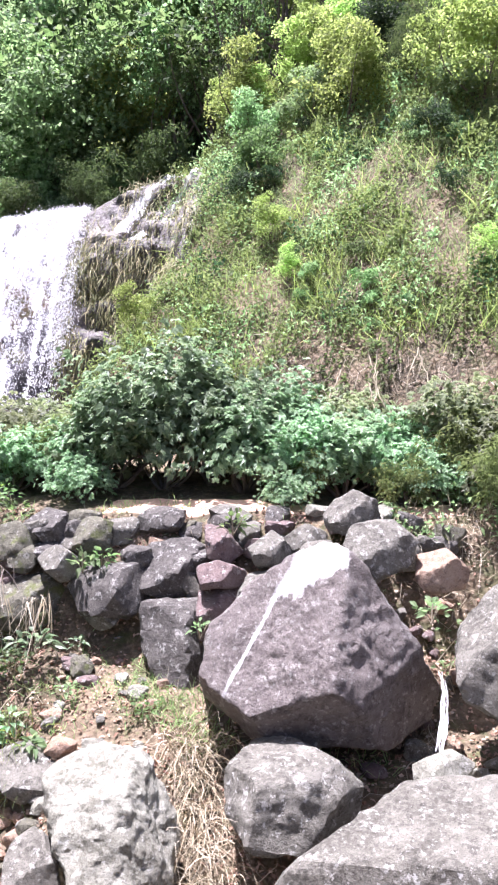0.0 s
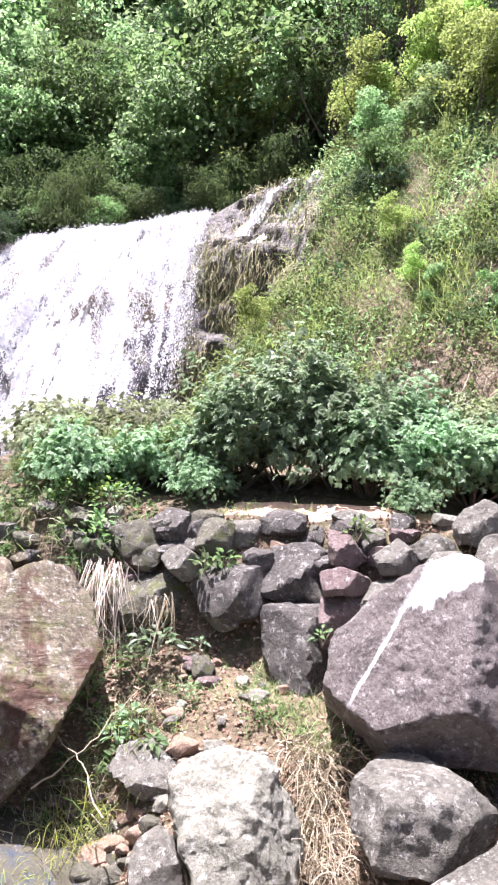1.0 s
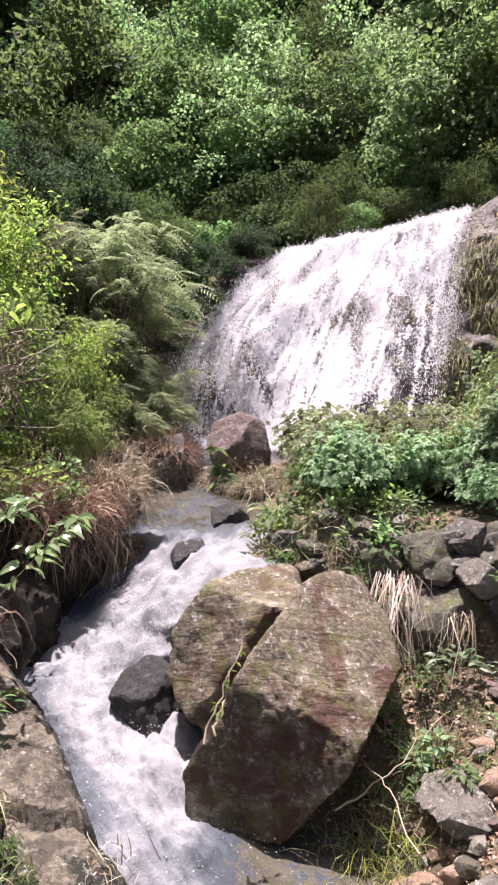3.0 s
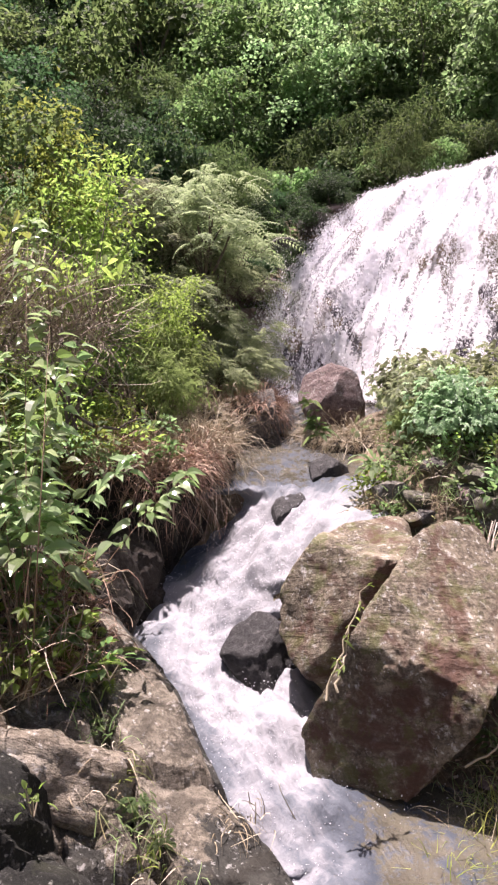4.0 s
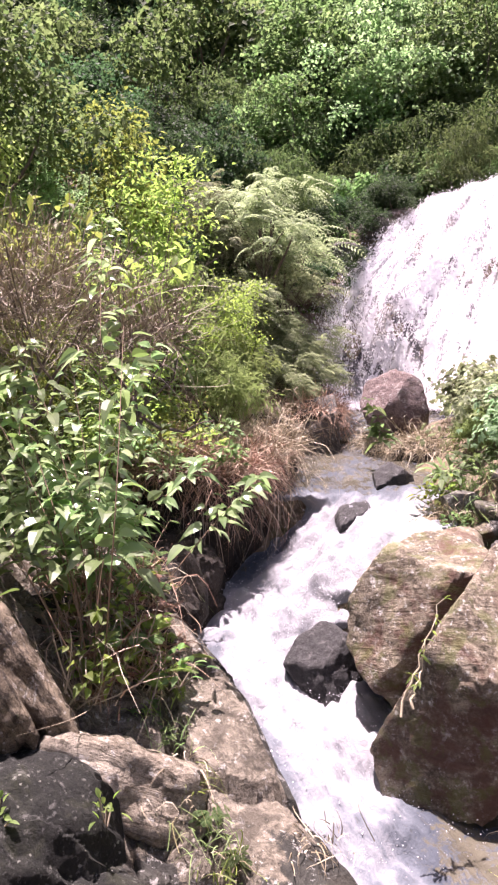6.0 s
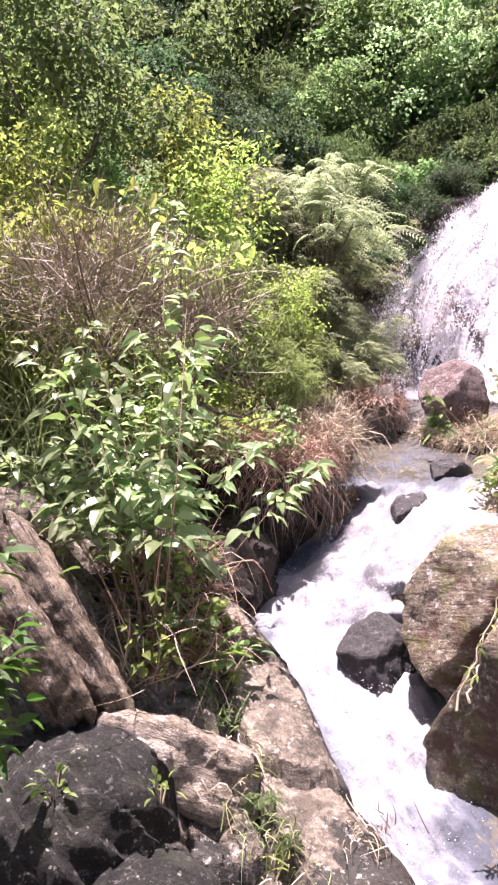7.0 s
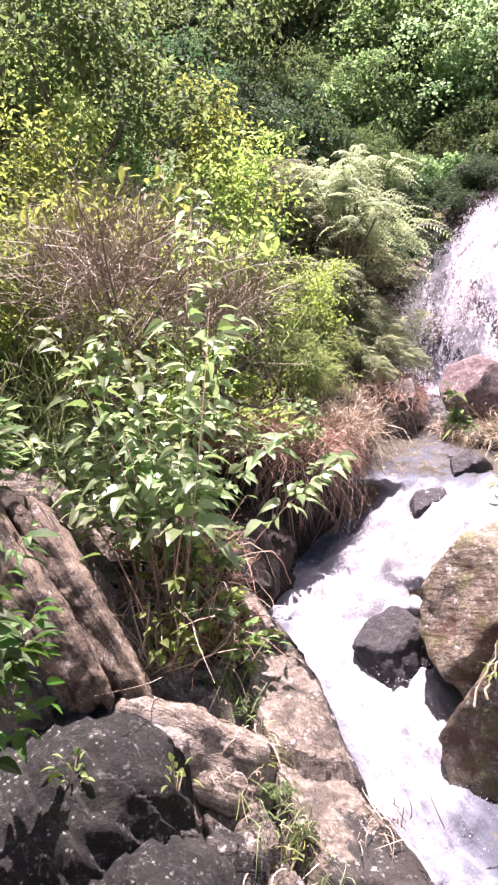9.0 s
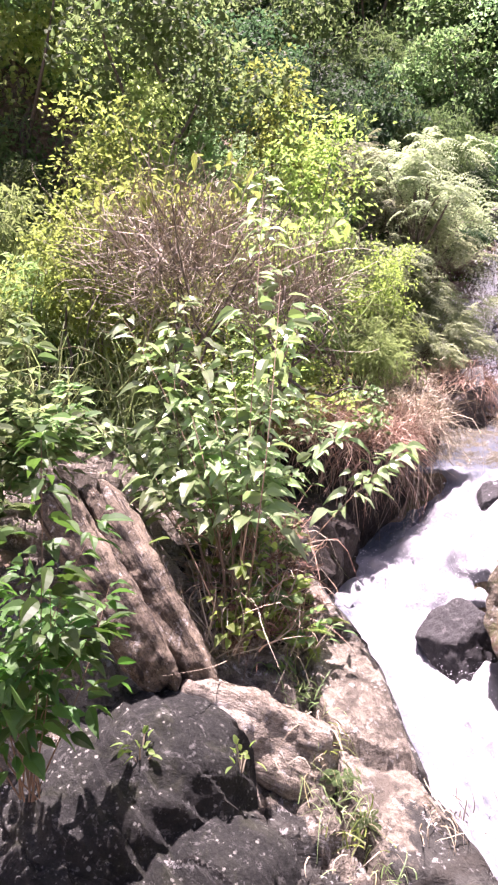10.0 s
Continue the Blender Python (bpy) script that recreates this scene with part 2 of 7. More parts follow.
def water_material(name, body):
    """Running water: brown clear shallows, and white foam drawn out along the flow where the 'foam' of the surface is high."""
    m = Nodes(name)
    at = m.n("Attribute")
    at.attribute_name = "foam"
    uv = m.coord((1, 1, 1), "UV")
    ob = m.coord()
    run = m.noise(uv, 1.1, 6, 0.6, 1.4)
    curl = m.noise(ob, 7.0, 6, 0.72, 0.8)
    fine = m.noise(ob, 34.0, 4, 0.7, 0.3)
    f = m.math("ADD", at.outputs["Fac"], m.math("MULTIPLY", m.math("SUBTRACT", run, 0.5), 1.5))
    f = m.math("ADD", f, m.math("ADD", m.math("MULTIPLY", m.math("SUBTRACT", curl, 0.5), 1.9), m.math("MULTIPLY", m.math("SUBTRACT", fine, 0.5), 1.1)))
    foam = m.step(f, 0.22, 0.50)
    tone = m.math("ADD", m.math("MULTIPLY", run, 0.55), m.math("ADD", m.math("MULTIPLY", curl, 0.3), m.math("MULTIPLY", fine, 0.15)))
    tone = m.math("ADD", tone, m.math("MULTIPLY", m.math("SUBTRACT", at.outputs["Fac"], 0.85), 0.55))
    white = m.ramp(tone, [(0.33, (0.042, 0.051, 0.065)), (0.47, (0.095, 0.107, 0.124)), (0.66, (0.27, 0.27, 0.283))])
    thin = m.mix(m.step(m.noise(ob, 1.6, 4, 0.6), 0.4, 0.6), body, tuple(c * 1.7 for c in body))
    m.set(m.mix(foam, thin, white), m.math("ADD", 0.07, m.math("MULTIPLY", foam, 0.6)), 0.5)
    m.b.inputs["IOR"].default_value = 1.33
    m.bump(m.math("ADD", m.math("MULTIPLY", run, 0.9), m.math("ADD", m.math("MULTIPLY", curl, 0.5), m.math("MULTIPLY", fine, 0.2))), 0.7, 0.06)
    return m.mat


def fall_material():
    """Falling water: white masses that break up into drops, clear gaps between them."""
    m = Nodes("falling_water")
    at = m.n("Attribute")
    at.attribute_name = "foam"
    uv = m.coord((1, 1, 1), "UV")
    mp = m.n("Mapping")
    mp.inputs["Scale"].default_value = (5.5, 1.1, 1)
    m.link(uv, mp.inputs["Vector"])
    flow = m.noise(mp.outputs["Vector"], 0.9, 2, 0.5, 0.6)
    ob = m.coord((1.0, 1.0, 0.75))
    drop = m.noise(ob, 15.0, 3, 0.7, 0.2)
    fleck = m.noise(ob, 38.0, 2, 0.6)
    f = m.math("ADD", at.outputs["Fac"], m.math("MULTIPLY", m.math("SUBTRACT", flow, 0.5), 4.2))
    f = m.math("ADD", f, m.math("MULTIPLY", m.math("SUBTRACT", drop, 0.5), 3.4))
    f = m.math("ADD", f, m.math("MULTIPLY", m.math("SUBTRACT", fleck, 0.5), 1.3))
    solid = m.math("MAXIMUM", m.step(f, 0.28, 0.60), m.math("MULTIPLY", m.step(at.outputs["Fac"], 0.1, 0.6), 0.35))
    m.set(m.mix(m.step(drop, 0.36, 0.56), (0.84, 0.81, 0.87), (0.94, 0.93, 0.95)), 0.5)
    m.bump(m.math("ADD", m.math("MULTIPLY", flow, 0.8), m.math("MULTIPLY", drop, 0.7)), 0.4, 0.10)
    tr = m.n("BsdfTranslucent")
    tr.inputs["Color"].default_value = (0.95, 0.93, 0.96, 1)
    body = m.n("MixShader", Fac=0.5)
    m.link(m.b.outputs[0], body.inputs[1])
    m.link(tr.outputs[0], body.inputs[2])
    clear = m.n("BsdfTransparent")
    mx = m.n("MixShader")
    m.link(solid, mx.inputs["Fac"])
    m.link(clear.outputs[0], mx.inputs[1])
    m.link(body.outputs[0], mx.inputs[2])
    m.link(mx.outputs[0], m.out.inputs["Surface"])
    return m.mat


GROUND = ground_material()
STREAM_WATER = water_material("stream_water", (0.058, 0.053, 0.039))
FALL_WATER = fall_material()
_sp = Nodes("water_drops")
SPRAY = _sp.set((0.93, 0.92, 0.95), 0.4)
_st, _sm = _sp.n("BsdfTranslucent"), _sp.n("MixShader", Fac=0.45)
_st.inputs["Color"].default_value = (0.93, 0.92, 0.96, 1)
_sp.link(_sp.b.outputs[0], _sm.inputs[1])
_sp.link(_st.outputs[0], _sm.inputs[2])
_sp.link(_sm.outputs[0], _sp.out.inputs["Surface"])


# ---- small tools ----
def mesh_of(name, verts, faces, mat=None, smooth=False):
    """A mesh from arrays of places and of faces of one size."""
    verts, faces = np.asarray(verts, np.float32), np.asarray(faces, np.int32)
    me = bpy.data.meshes.new(name)
    k = faces.shape[1]
    me.vertices.add(len(verts))
    me.vertices.foreach_set("co", verts.ravel())
    me.loops.add(faces.size)
    me.loops.foreach_set("vertex_index", faces.ravel())
    me.polygons.add(len(faces))
    me.polygons.foreach_set("loop_start", np.arange(0, faces.size, k, dtype=np.int32))
    me.polygons.foreach_set("loop_total", np.full(len(faces), k, np.int32))
    me.polygons.foreach_set("use_smooth", np.full(len(faces), smooth))
    me.update(calc_edges=True)
    me.validate()
    if mat:
        me.materials.append(mat)
    return me


def part(name, me, parent, label=""):
    ob = new(name, me)
    ob.parent = parent
    if label:
        ob["label"] = label
    return ob


def unit(a):
    return a / np.maximum(np.linalg.norm(a, axis=-1, keepdims=True), 1e-9)


def tube(points, radii, sides=6):
    """A tapered tube along points, as quads."""
    p = np.asarray(points, float)
    r = np.broadcast_to(np.asarray(radii, float), (len(p),))
    d = unit(np.gradient(p, axis=0))
    ref = np.where(np.abs(d[:, 2:3]) > 0.9, np.array([[1.0, 0, 0]]), np.array([[0, 0, 1.0]]))
    a = unit(np.cross(d, ref))
    b = np.cross(d, a)
    ang = np.linspace(0, 2 * np.pi, sides, endpoint=False)
    ring = a[:, None] * np.cos(ang)[None, :, None] + b[:, None] * np.sin(ang)[None, :, None]
    v = (p[:, None] + ring * r[:, None, None]).reshape(-1, 3)
    i, j = np.meshgrid(np.arange(len(p) - 1), np.arange(sides), indexing="ij")
    k = (j + 1) % sides
    f = np.stack([i * sides + j, i * sides + k, (i + 1) * sides + k, (i + 1) * sides + j], -1).reshape(-1, 4)
    return v, f


def strands(rng, base, way, length, width, droop, bits=4, wave=0.12):
    """Many thin ribbons, each bits quads long, from base along way and sagging: blades, straws and twigs."""
    n = len(base)
    way = unit(way)
    side = unit(np.cross(way, rng.normal(size=(n, 3))))
    length, width, droop = (np.broadcast_to(np.asarray(q, float), (n,)) for q in (length, width, droop))
    kink = rng.normal(size=(n, 3)) * wave
    rows = []
    for s in np.linspace(0, 1, bits + 1):
        p = base + way * (length * s)[:, None] + kink * (length * np.sin(s * 3.0))[:, None]
        p = p - np.array([0, 0, 1.0]) * (droop * length * s * s)[:, None]
        w = side * (width * (1 - s * 0.85) * 0.5)[:, None]
        rows += [p - w, p + w]
    v = np.stack(rows, 1).reshape(-1, 3)
    k = 2 * (bits + 1)
    quad = np.array([[2 * q, 2 * q + 1, 2 * q + 3, 2 * q + 2] for q in range(bits)])
    f = (np.arange(n)[:, None, None] * k + quad[None]).reshape(-1, 4)
    return v, f


def leaves(rng, base, way, normal, length, width, droop=0.25):
    """Small folded leaves, two triangles each."""
    n = len(base)
    way = unit(way)
    side = unit(np.cross(way, normal))
    normal = np.cross(side, way)
    length = np.broadcast_to(length, (n,))[:, None]
    width = np.broadcast_to(width, (n,))[:, None]
    mid = base + way * length * 0.42
    tip = base + way * length - np.array([0, 0, 1.0]) * length * droop
    v = np.stack([base, mid - side * width * 0.5 + normal * width * 0.16, tip, mid + side * width * 0.5 + normal * width * 0.16], 1).reshape(-1, 3)
    f = (np.arange(n)[:, None, None] * 4 + np.array([[0, 1, 2], [0, 2, 3]])[None]).reshape(-1, 3)
    return v, f


def fine_leaves(rng, base, way, normal, length, width, droop=0.25):
    """Small lozenge leaves, one face each."""
    way = unit(way)
    side = unit(np.cross(way, normal))
    up = np.cross(side, way)
    l, w = length[:, None], width[:, None]
    mid = base + way * l * 0.45
    tip = base + way * l - up * l * droop
    v = np.stack([base, mid - side * w * 0.5, tip, mid + side * w * 0.5], 1).reshape(-1, 3)
    return v, np.arange(len(v)).reshape(-1, 4)


UP_Z = np.array([0, 0, 1.0])


def big_leaves(rng, base, way, normal, length, width, droop=0.35):
    """Pointed oval leaves with a midrib fold and a curve, fourteen triangles each."""
    n = len(base)
    way = unit(way)
    side = unit(np.cross(way, normal))
    normal = np.cross(side, way)
    length = np.broadcast_to(length, (n,))[:, None]
    width = np.broadcast_to(width, (n,))[:, None]
    rows = [base]
    for s, w in ((0.14, 0.62), (0.36, 1.0), (0.60, 0.88), (0.82, 0.45)):
        c = base + way * length * s - np.array([0, 0, 1.0]) * length * droop * s * s
        lift = normal * width * 0.18 * w
        rows += [c - side * width * 0.5 * w + lift, c, c + side * width * 0.5 * w + lift]
    rows.append(base + way * length - np.array([0, 0, 1.0]) * length * droop)
    v = np.stack(rows, 1).reshape(-1, 3)
    t = [[0, 1, 2], [0, 2, 3], [10, 13, 11], [11, 13, 12]]
    for a in (1, 4, 7):
        t += [[a, a + 3, a + 4], [a, a + 4, a + 1], [a + 1, a + 4, a + 5], [a + 1, a + 5, a + 2]]
    f = (np.arange(n)[:, None, None] * 14 + np.array(t)[None]).reshape(-1, 3)
    return v, f


def fractal(v, scale, octaves=4):
    """Fractal noise at each place, about -1 to 1."""
    out = np.empty(len(v))
    for k, p in enumerate(v):
        out[k] = noise.fractal(Vector(p) * scale, 0.9, 2.0, octaves)
    return out


# ---- the lie of the land ----
# stream line: x, y, level, half width
LINE = np.array([
    (-3.4, -14, -0.6, 0.9), (-3.0, 1.0, 0.0, 0.9), (-3.2, 3.8, 0.17, 1.1), (-3.75, 5.1, 0.26, 1.3), (-4.75, 5.55, 0.5, 0.8),
    (-5.6, 5.85, 0.76, 0.85), (-6.3, 6.35, 0.93, 0.95), (-6.7, 6.95, 1.07, 1.05), (-6.72, 7.55, 1.38, 1.05), (-6.5, 8.05, 1.78, 1.0),
    (-6.3, 8.5, 2.22, 0.95), (-6.5, 9.0, 2.36, 0.95), (-7.15, 9.9, 2.46, 1.05), (-8.6, 11.4, 2.62, 0.75), (-8.2, 13.3, 2.95, 1.3), (-7.2, 15.4, 3.1, 2.2)])


def stream_at(x, y):
    """Distance from the stream's line, its level and half width there, and on which side a place lies (left: positive)."""
    best = np.full(x.shape, 1e9)
    lev, half, side = np.zeros(x.shape), np.ones(x.shape), np.zeros(x.shape)
    for a, b in zip(LINE[:-1], LINE[1:]):
        d = b[:2] - a[:2]
        s = np.clip(((x - a[0]) * d[0] + (y - a[1]) * d[1]) / (d @ d), 0, 1)
        far = np.hypot(x - a[0] - s * d[0], y - a[1] - s * d[1])
        near = far < best
        best = np.where(near, far, best)
        lev = np.where(near, a[2] + s * (b[2] - a[2]), lev)
        half = np.where(near, a[3] + s * (b[3] - a[3]), half)
        side = np.where(near, d[0] * (y - a[1]) - d[1] * (x - a[0]), side)
    return best, lev, half, side


def smooth(x, lo, hi):
    s = np.clip((x - lo) / (hi - lo), 0, 1)
    return s * s * (3 - 2 * s)


def wall_foot(x):
    return np.interp(x, [-14, -9.6, -6.9, -4.7, -2.5], [12.6, 14.1, 15.0, 15.8, 16.3])


def land(x, y):
    """Height of the ground without its small unevenness."""
    x, y = np.asarray(x, float), np.asarray(y, float)
    dist, lev, half, side = stream_at(x, y)
    zr = np.interp(y, [-14, 0.8, 2.2, 3.5, 5.2, 6.2, 7.2, 7.9, 8.4, 8.8, 11, 400], [2.4, 2.4, 0.95, 0.35, 0.4, 0.7, 1.15, 1.4, 2.3, 2.65, 2.85, 2.85])
    u = y + 0.55 * np.clip(x, -2.5, 7)
    hill = np.interp(u, [-40, 10.6, 11.5, 12.1, 14.2, 15.8, 20, 30, 60, 400], [-30, 2.4, 3.5, 4.1, 6.4, 8.2, 12.0, 19, 38, 190])
    far = 9.0 + np.interp(y - 19.0, [-40, 0, 2.5, 4.0, 30, 400], [0, 0, 0.1, 1.2, 22, 220])
    hill = np.minimum(hill, np.maximum(9.0 + 0.95 * np.clip(x + 2.5, 0, 20), far))
    s = (y - wall_foot(x)) / 2.7
    top = np.interp(x, [-9.4, -5.3, -2.5], [7.2, 8.0, 9.0])
    wall = np.interp(s, [0, 0.12, 0.5, 1.0], [0, 0.3, 0.68, 1.0]) * (top - 2.9) + 2.9
    wall = wall + np.interp(y - wall_foot(x) - 2.7, [0, 2.5, 4.0, 30, 400], [0, 0.1, 1.2, 22, 220])
    flat = np.interp(y, [-40, 8.6, 10, 15.5], [-30, 2.0, 2.85, 2.95])
    cliff = np.where(s > 0, wall, flat)
    w = smooth(x + 1.5 * np.clip((17.0 - y) / 4.0, 0, 1), -3.6, -1.9)
    right = np.maximum(zr, hill * w + np.maximum(cliff, zr) * (1 - w))
    rise = np.interp(dist - half, [0, 0.2, 0.6, 1.7, 3, 6, 12, 40, 400], [0, 0.35, 0.75, 1.7, 3.0, 5.4, 10, 30, 200]) * np.interp(y, [1, 3, 6, 9], [0.4, 0.72, 1.0, 1.0])
    left = np.maximum(lev + rise, np.where(s > 0, wall, 0))
    bank = np.where(side > 0, left, lev + (right - lev) * smooth(dist, half, half + 0.9))
    z = np.where(dist < half, lev - 0.22 * smooth(half - dist, 0, 0.4), bank)
    return np.where(s > 0.0, np.maximum(z, np.where(x < -1.9, np.minimum(wall, 400), z)), z)


def spread(n, reach, near):
    """Grid lines that lie close in the middle and far apart outside."""
    s = np.linspace(-1, 1, n)
    k = np.arcsinh(reach / near)
    return np.sinh(s * k) * near


gx = -3.0 + spread(330, 300, 9.0)
gy = 8.0 + spread(330, 300, 9.0)
gy = gy[gy > -60]
GX, GY = np.meshgrid(gx, gy, indexing="xy")
GZ = land(GX, GY)
flat_v = np.stack([GX.ravel(), GY.ravel(), np.zeros(GX.size)], 1)
wob = (fractal(flat_v, 0.9, 4) * 0.10 + fractal(flat_v, 4.0, 3) * 0.035).reshape(GX.shape)
GZ = GZ + wob * (1 + 2.5 * smooth(GY, 16, 30))
gi, gj = np.meshgrid(np.arange(len(gy) - 1), np.arange(len(gx) - 1), indexing="ij")
w_ = len(gx)
g_faces = np.stack([gi * w_ + gj, gi * w_ + gj + 1, (gi + 1) * w_ + gj + 1, (gi + 1) * w_ + gj], -1).reshape(-1, 4)
ground = new("ground", mesh_of("ground", np.stack([GX.ravel(), GY.ravel(), GZ.ravel()], 1), g_faces, GROUND, True))
tagged(ground, "brown stony soil of a steep green valley", "ground", kind="structure")


def z_at(x, y):
    """Ground height, as built, at one place or many."""
    x, y = np.atleast_1d(np.asarray(x, float)), np.atleast_1d(np.asarray(y, float))
    i = np.clip(np.searchsorted(gx, x) - 1, 0, len(gx) - 2)
    j = np.clip(np.searchsorted(gy, y) - 1, 0, len(gy) - 2)
    a = np.clip((x - gx[i]) / (gx[i + 1] - gx[i]), 0, 1)
    b = np.clip((y - gy[j]) / (gy[j + 1] - gy[j]), 0, 1)
    return (GZ[j, i] * (1 - a) + GZ[j, i + 1] * a) * (1 - b) + (GZ[j + 1, i] * (1 - a) + GZ[j + 1, i + 1] * a) * b


# ---- stones ----
_ico = {}


def ico(level):
    if level not in _ico:
        bm = bmesh.new()
        bmesh.ops.create_icosphere(bm, subdivisions=level, radius=1.0)
        v = np.array([p.co for p in bm.verts])
        f = np.array([[p.index for p in q.verts] for q in bm.faces])
        bm.free()
        _ico[level] = (v, f)
    return _ico[level]


def boulder(name, place, yaw, pitch, rim, faces, back, mat, label, level=4, seed=0, sharp=40.0, rough=0.06, category="boulder", chips=0):
    """A stone bounded by planes: rim (angle about its own line of depth, distance), faces (turn to the side, tilt up, distance),
    its back at a distance; edges worn, surface uneven and broken."""
    u, f = ico(level)
    planes = [(math.cos(radians(a)), 0.0, math.sin(radians(a)), d) for a, d in ((a, d * 1.06) for a, d in rim)]
    for az, el, d in faces:
        planes.append((math.sin(radians(az)) * math.cos(radians(el)), -math.cos(radians(az)) * math.cos(radians(el)), math.sin(radians(el)), d))
    planes.append((0, 1, 0, back))
    rng = np.random.default_rng(seed + 11)
    size = np.mean([p[3] for p in planes])
    for n_ in range(12):
        q = unit(rng.normal(size=3))
        if q[1] > 0.1:
            planes.append((*q, max(back, size) * rng.uniform(0.85, 1.05)))
        elif n_ < chips:
            # a chip knocked off the near side
            planes.append((*q, 0.97 / max(max((px * q[0] + py * q[1] + pz * q[2]) / d for px, py, pz, d in planes), 0.2)))
    total = np.zeros(len(u))
    for px, py, pz, d in planes:
        total += np.maximum(0, (u @ np.array([px, py, pz])) / d) ** sharp
    r = total ** (-1 / sharp)
    v = u * r[:, None]
    off = Vector((seed * 3.7, seed * 1.3, 0))
    bumps = np.array([noise.fractal(Vector(p) * (1.6 / size) + off, 0.9, 2.1, 4) for p in v])
    dents = np.array([max(0.0, noise.noise(Vector(p) * (2.6 / size) + off * 2) - 0.12) for p in v])
    fine = np.array([noise.fractal(Vector(p) * 9.0 + off, 0.8, 2.2, 3) for p in v])
    v = v * (1 + rough * bumps - rough * 0.35 * dents)[:, None] + u * (fine * 0.021 * min(1, size * 2))[:, None]
    me = mesh_of(name, v, f, mat, True)
    me.set_sharp_from_angle(angle=radians(24))
    ob = new(name, me)
    ob.matrix_world = pose(*place, pitch, 0, yaw)
    return tagged(ob, label, category, "stones of the stream bed")


def stone(name, place, size, mat, label, seed, group="", level=3):
    """A smaller loose stone of a chance shape."""
    rng = np.random.default_rng(seed + 500)
    u, f = ico(level)
    total = np.zeros(len(u))
    for _ in range(11):
        q = unit(rng.normal(size=3) * np.array([1, 1, 0.9]))
        total += np.maximum(0, (u @ q) / rng.uniform(0.62, 1.0)) ** 26
    total += (np.abs(u) ** 26).sum(1)
    v = u * (total ** (-1 / 26))[:, None] * (np.asarray(size) / 2)
    s = float(np.mean(size))
    v = v * (1 + 0.05 * np.array([noise.fractal(Vector(p) * (3.0 / s) + Vector((seed, 0, 0)), 0.9, 2.0, 3) for p in v]))[:, None]
    me = mesh_of(name, v, f, mat, True)
    me.set_sharp_from_angle(angle=radians(30))
    ob = new(name, me)
    ob.matrix_world = pose(*place, rng.uniform(-12, 12), rng.uniform(-12, 12), rng.uniform(0, 360))
    return tagged(ob, label, "rock", group)

# ---- the great stones ----
boulder("boulder", (0.17, 6.75, 1.75), -2, -21, [(169, 0.97), (124, 0.83), (120, 0.83), (37, 0.7), (67, 0.86), (59, 0.88), (16, 0.94), (-16, 1.03), (-59, 0.88), (-88, 0.69), (-94, 0.7), (-117, 0.93)],
        [(-22, 17, 0.57), (36, 8, 0.62), (6, -50, 0.70), (58, -14, 0.80), (70, 40, 0.86)], 0.8, MAUVE_ROCK, "huge mauve-grey boulder with a chalk-white run down its top", 6, 1, 90, 0.045, chips=8)
boulder("boulder", (-0.10, 5.72, 1.08), 1, -29, [(167, 0.49), (119, 0.45), (66, 0.35), (51, 0.39), (-2, 0.53), (-50, 0.44), (-88, 0.40), (-140, 0.44), (-171, 0.46)],
        [(-18, 62, 0.26), (14, -6, 0.33), (-50, 5, 0.42)], 0.5, GREY_ROCK, "angular dark grey boulder propped under a larger one", 5, 2, 70, 0.05, chips=6)
boulder("boulder", (0.93, 4.84, 1.08), -11, -32, [(145, 0.65), (135, 0.55), (128, 0.52), (104, 0.5), (90, 0.59), (9, 0.8), (-81, 0.7)],
        [(-10, 50, 0.40), (0, -10, 0.6)], 0.8, GREY_ROCK, "broad flat grey boulder speckled with pale lichen", 5, 3, 40)
boulder("boulder", (-1.41, 5.37, 0.96), 15, -30, [(137, 0.66), (96, 0.62), (71, 0.53), (34, 0.45), (16, 0.45), (-19, 0.51), (-65, 0.58), (-132, 0.45), (-169, 0.38), (-158, 0.35)],
        [(-15, 48, 0.42), (48, 8, 0.42), (-4, 14, 0.46)], 0.6, PALE_ROCK, "rounded pale boulder bleached by the sun", 6, 4, 26, 0.10, chips=5)
boulder("boulder", (-3.78, 6.42, 1.27), 23, -23, [(125, 0.9), (80, 1.32), (14, 0.90), (-28, 0.64), (-44, 0.57), (-30, 0.53), (-51, 0.66), (-101, 1.0), (-152, 1.15), (148, 0.58)],
        [(24, 29, 0.45), (-16, -13, 0.45), (-5, 14, 0.47)], 1.3, BROWN_ROCK, "great brown boulder with a rusty stain beside the torrent", 6, 5, 70, 0.05)
boulder("boulder", (-4.60, 6.94, 1.58), 25, -20, [(130, 0.74), (87, 0.98), (17, 0.66), (-30, 0.8), (-61, 0.95), (-117, 1.05), (-167, 0.92), (151, 0.7), (142, 0.66)],
        [(-28, 8, 0.48), (6, 64, 0.60), (10, -20, 0.5)], 0.6, BROWN_ROCK, "brown mossy block split off the great boulder", 5, 8, 50, 0.08)
boulder("boulder", (-5.62, 6.67, 0.98), 37, -21, [(135, 0.40), (104, 0.43), (57, 0.38), (4, 0.33), (-34, 0.43), (-110, 0.40), (-146, 0.31)],
        [(-20, 40, 0.27), (30, 0, 0.27), (-30, -8, 0.33)], 0.4, WET_ROCK, "black wet boulder in the middle of the torrent", 5, 6, 40)
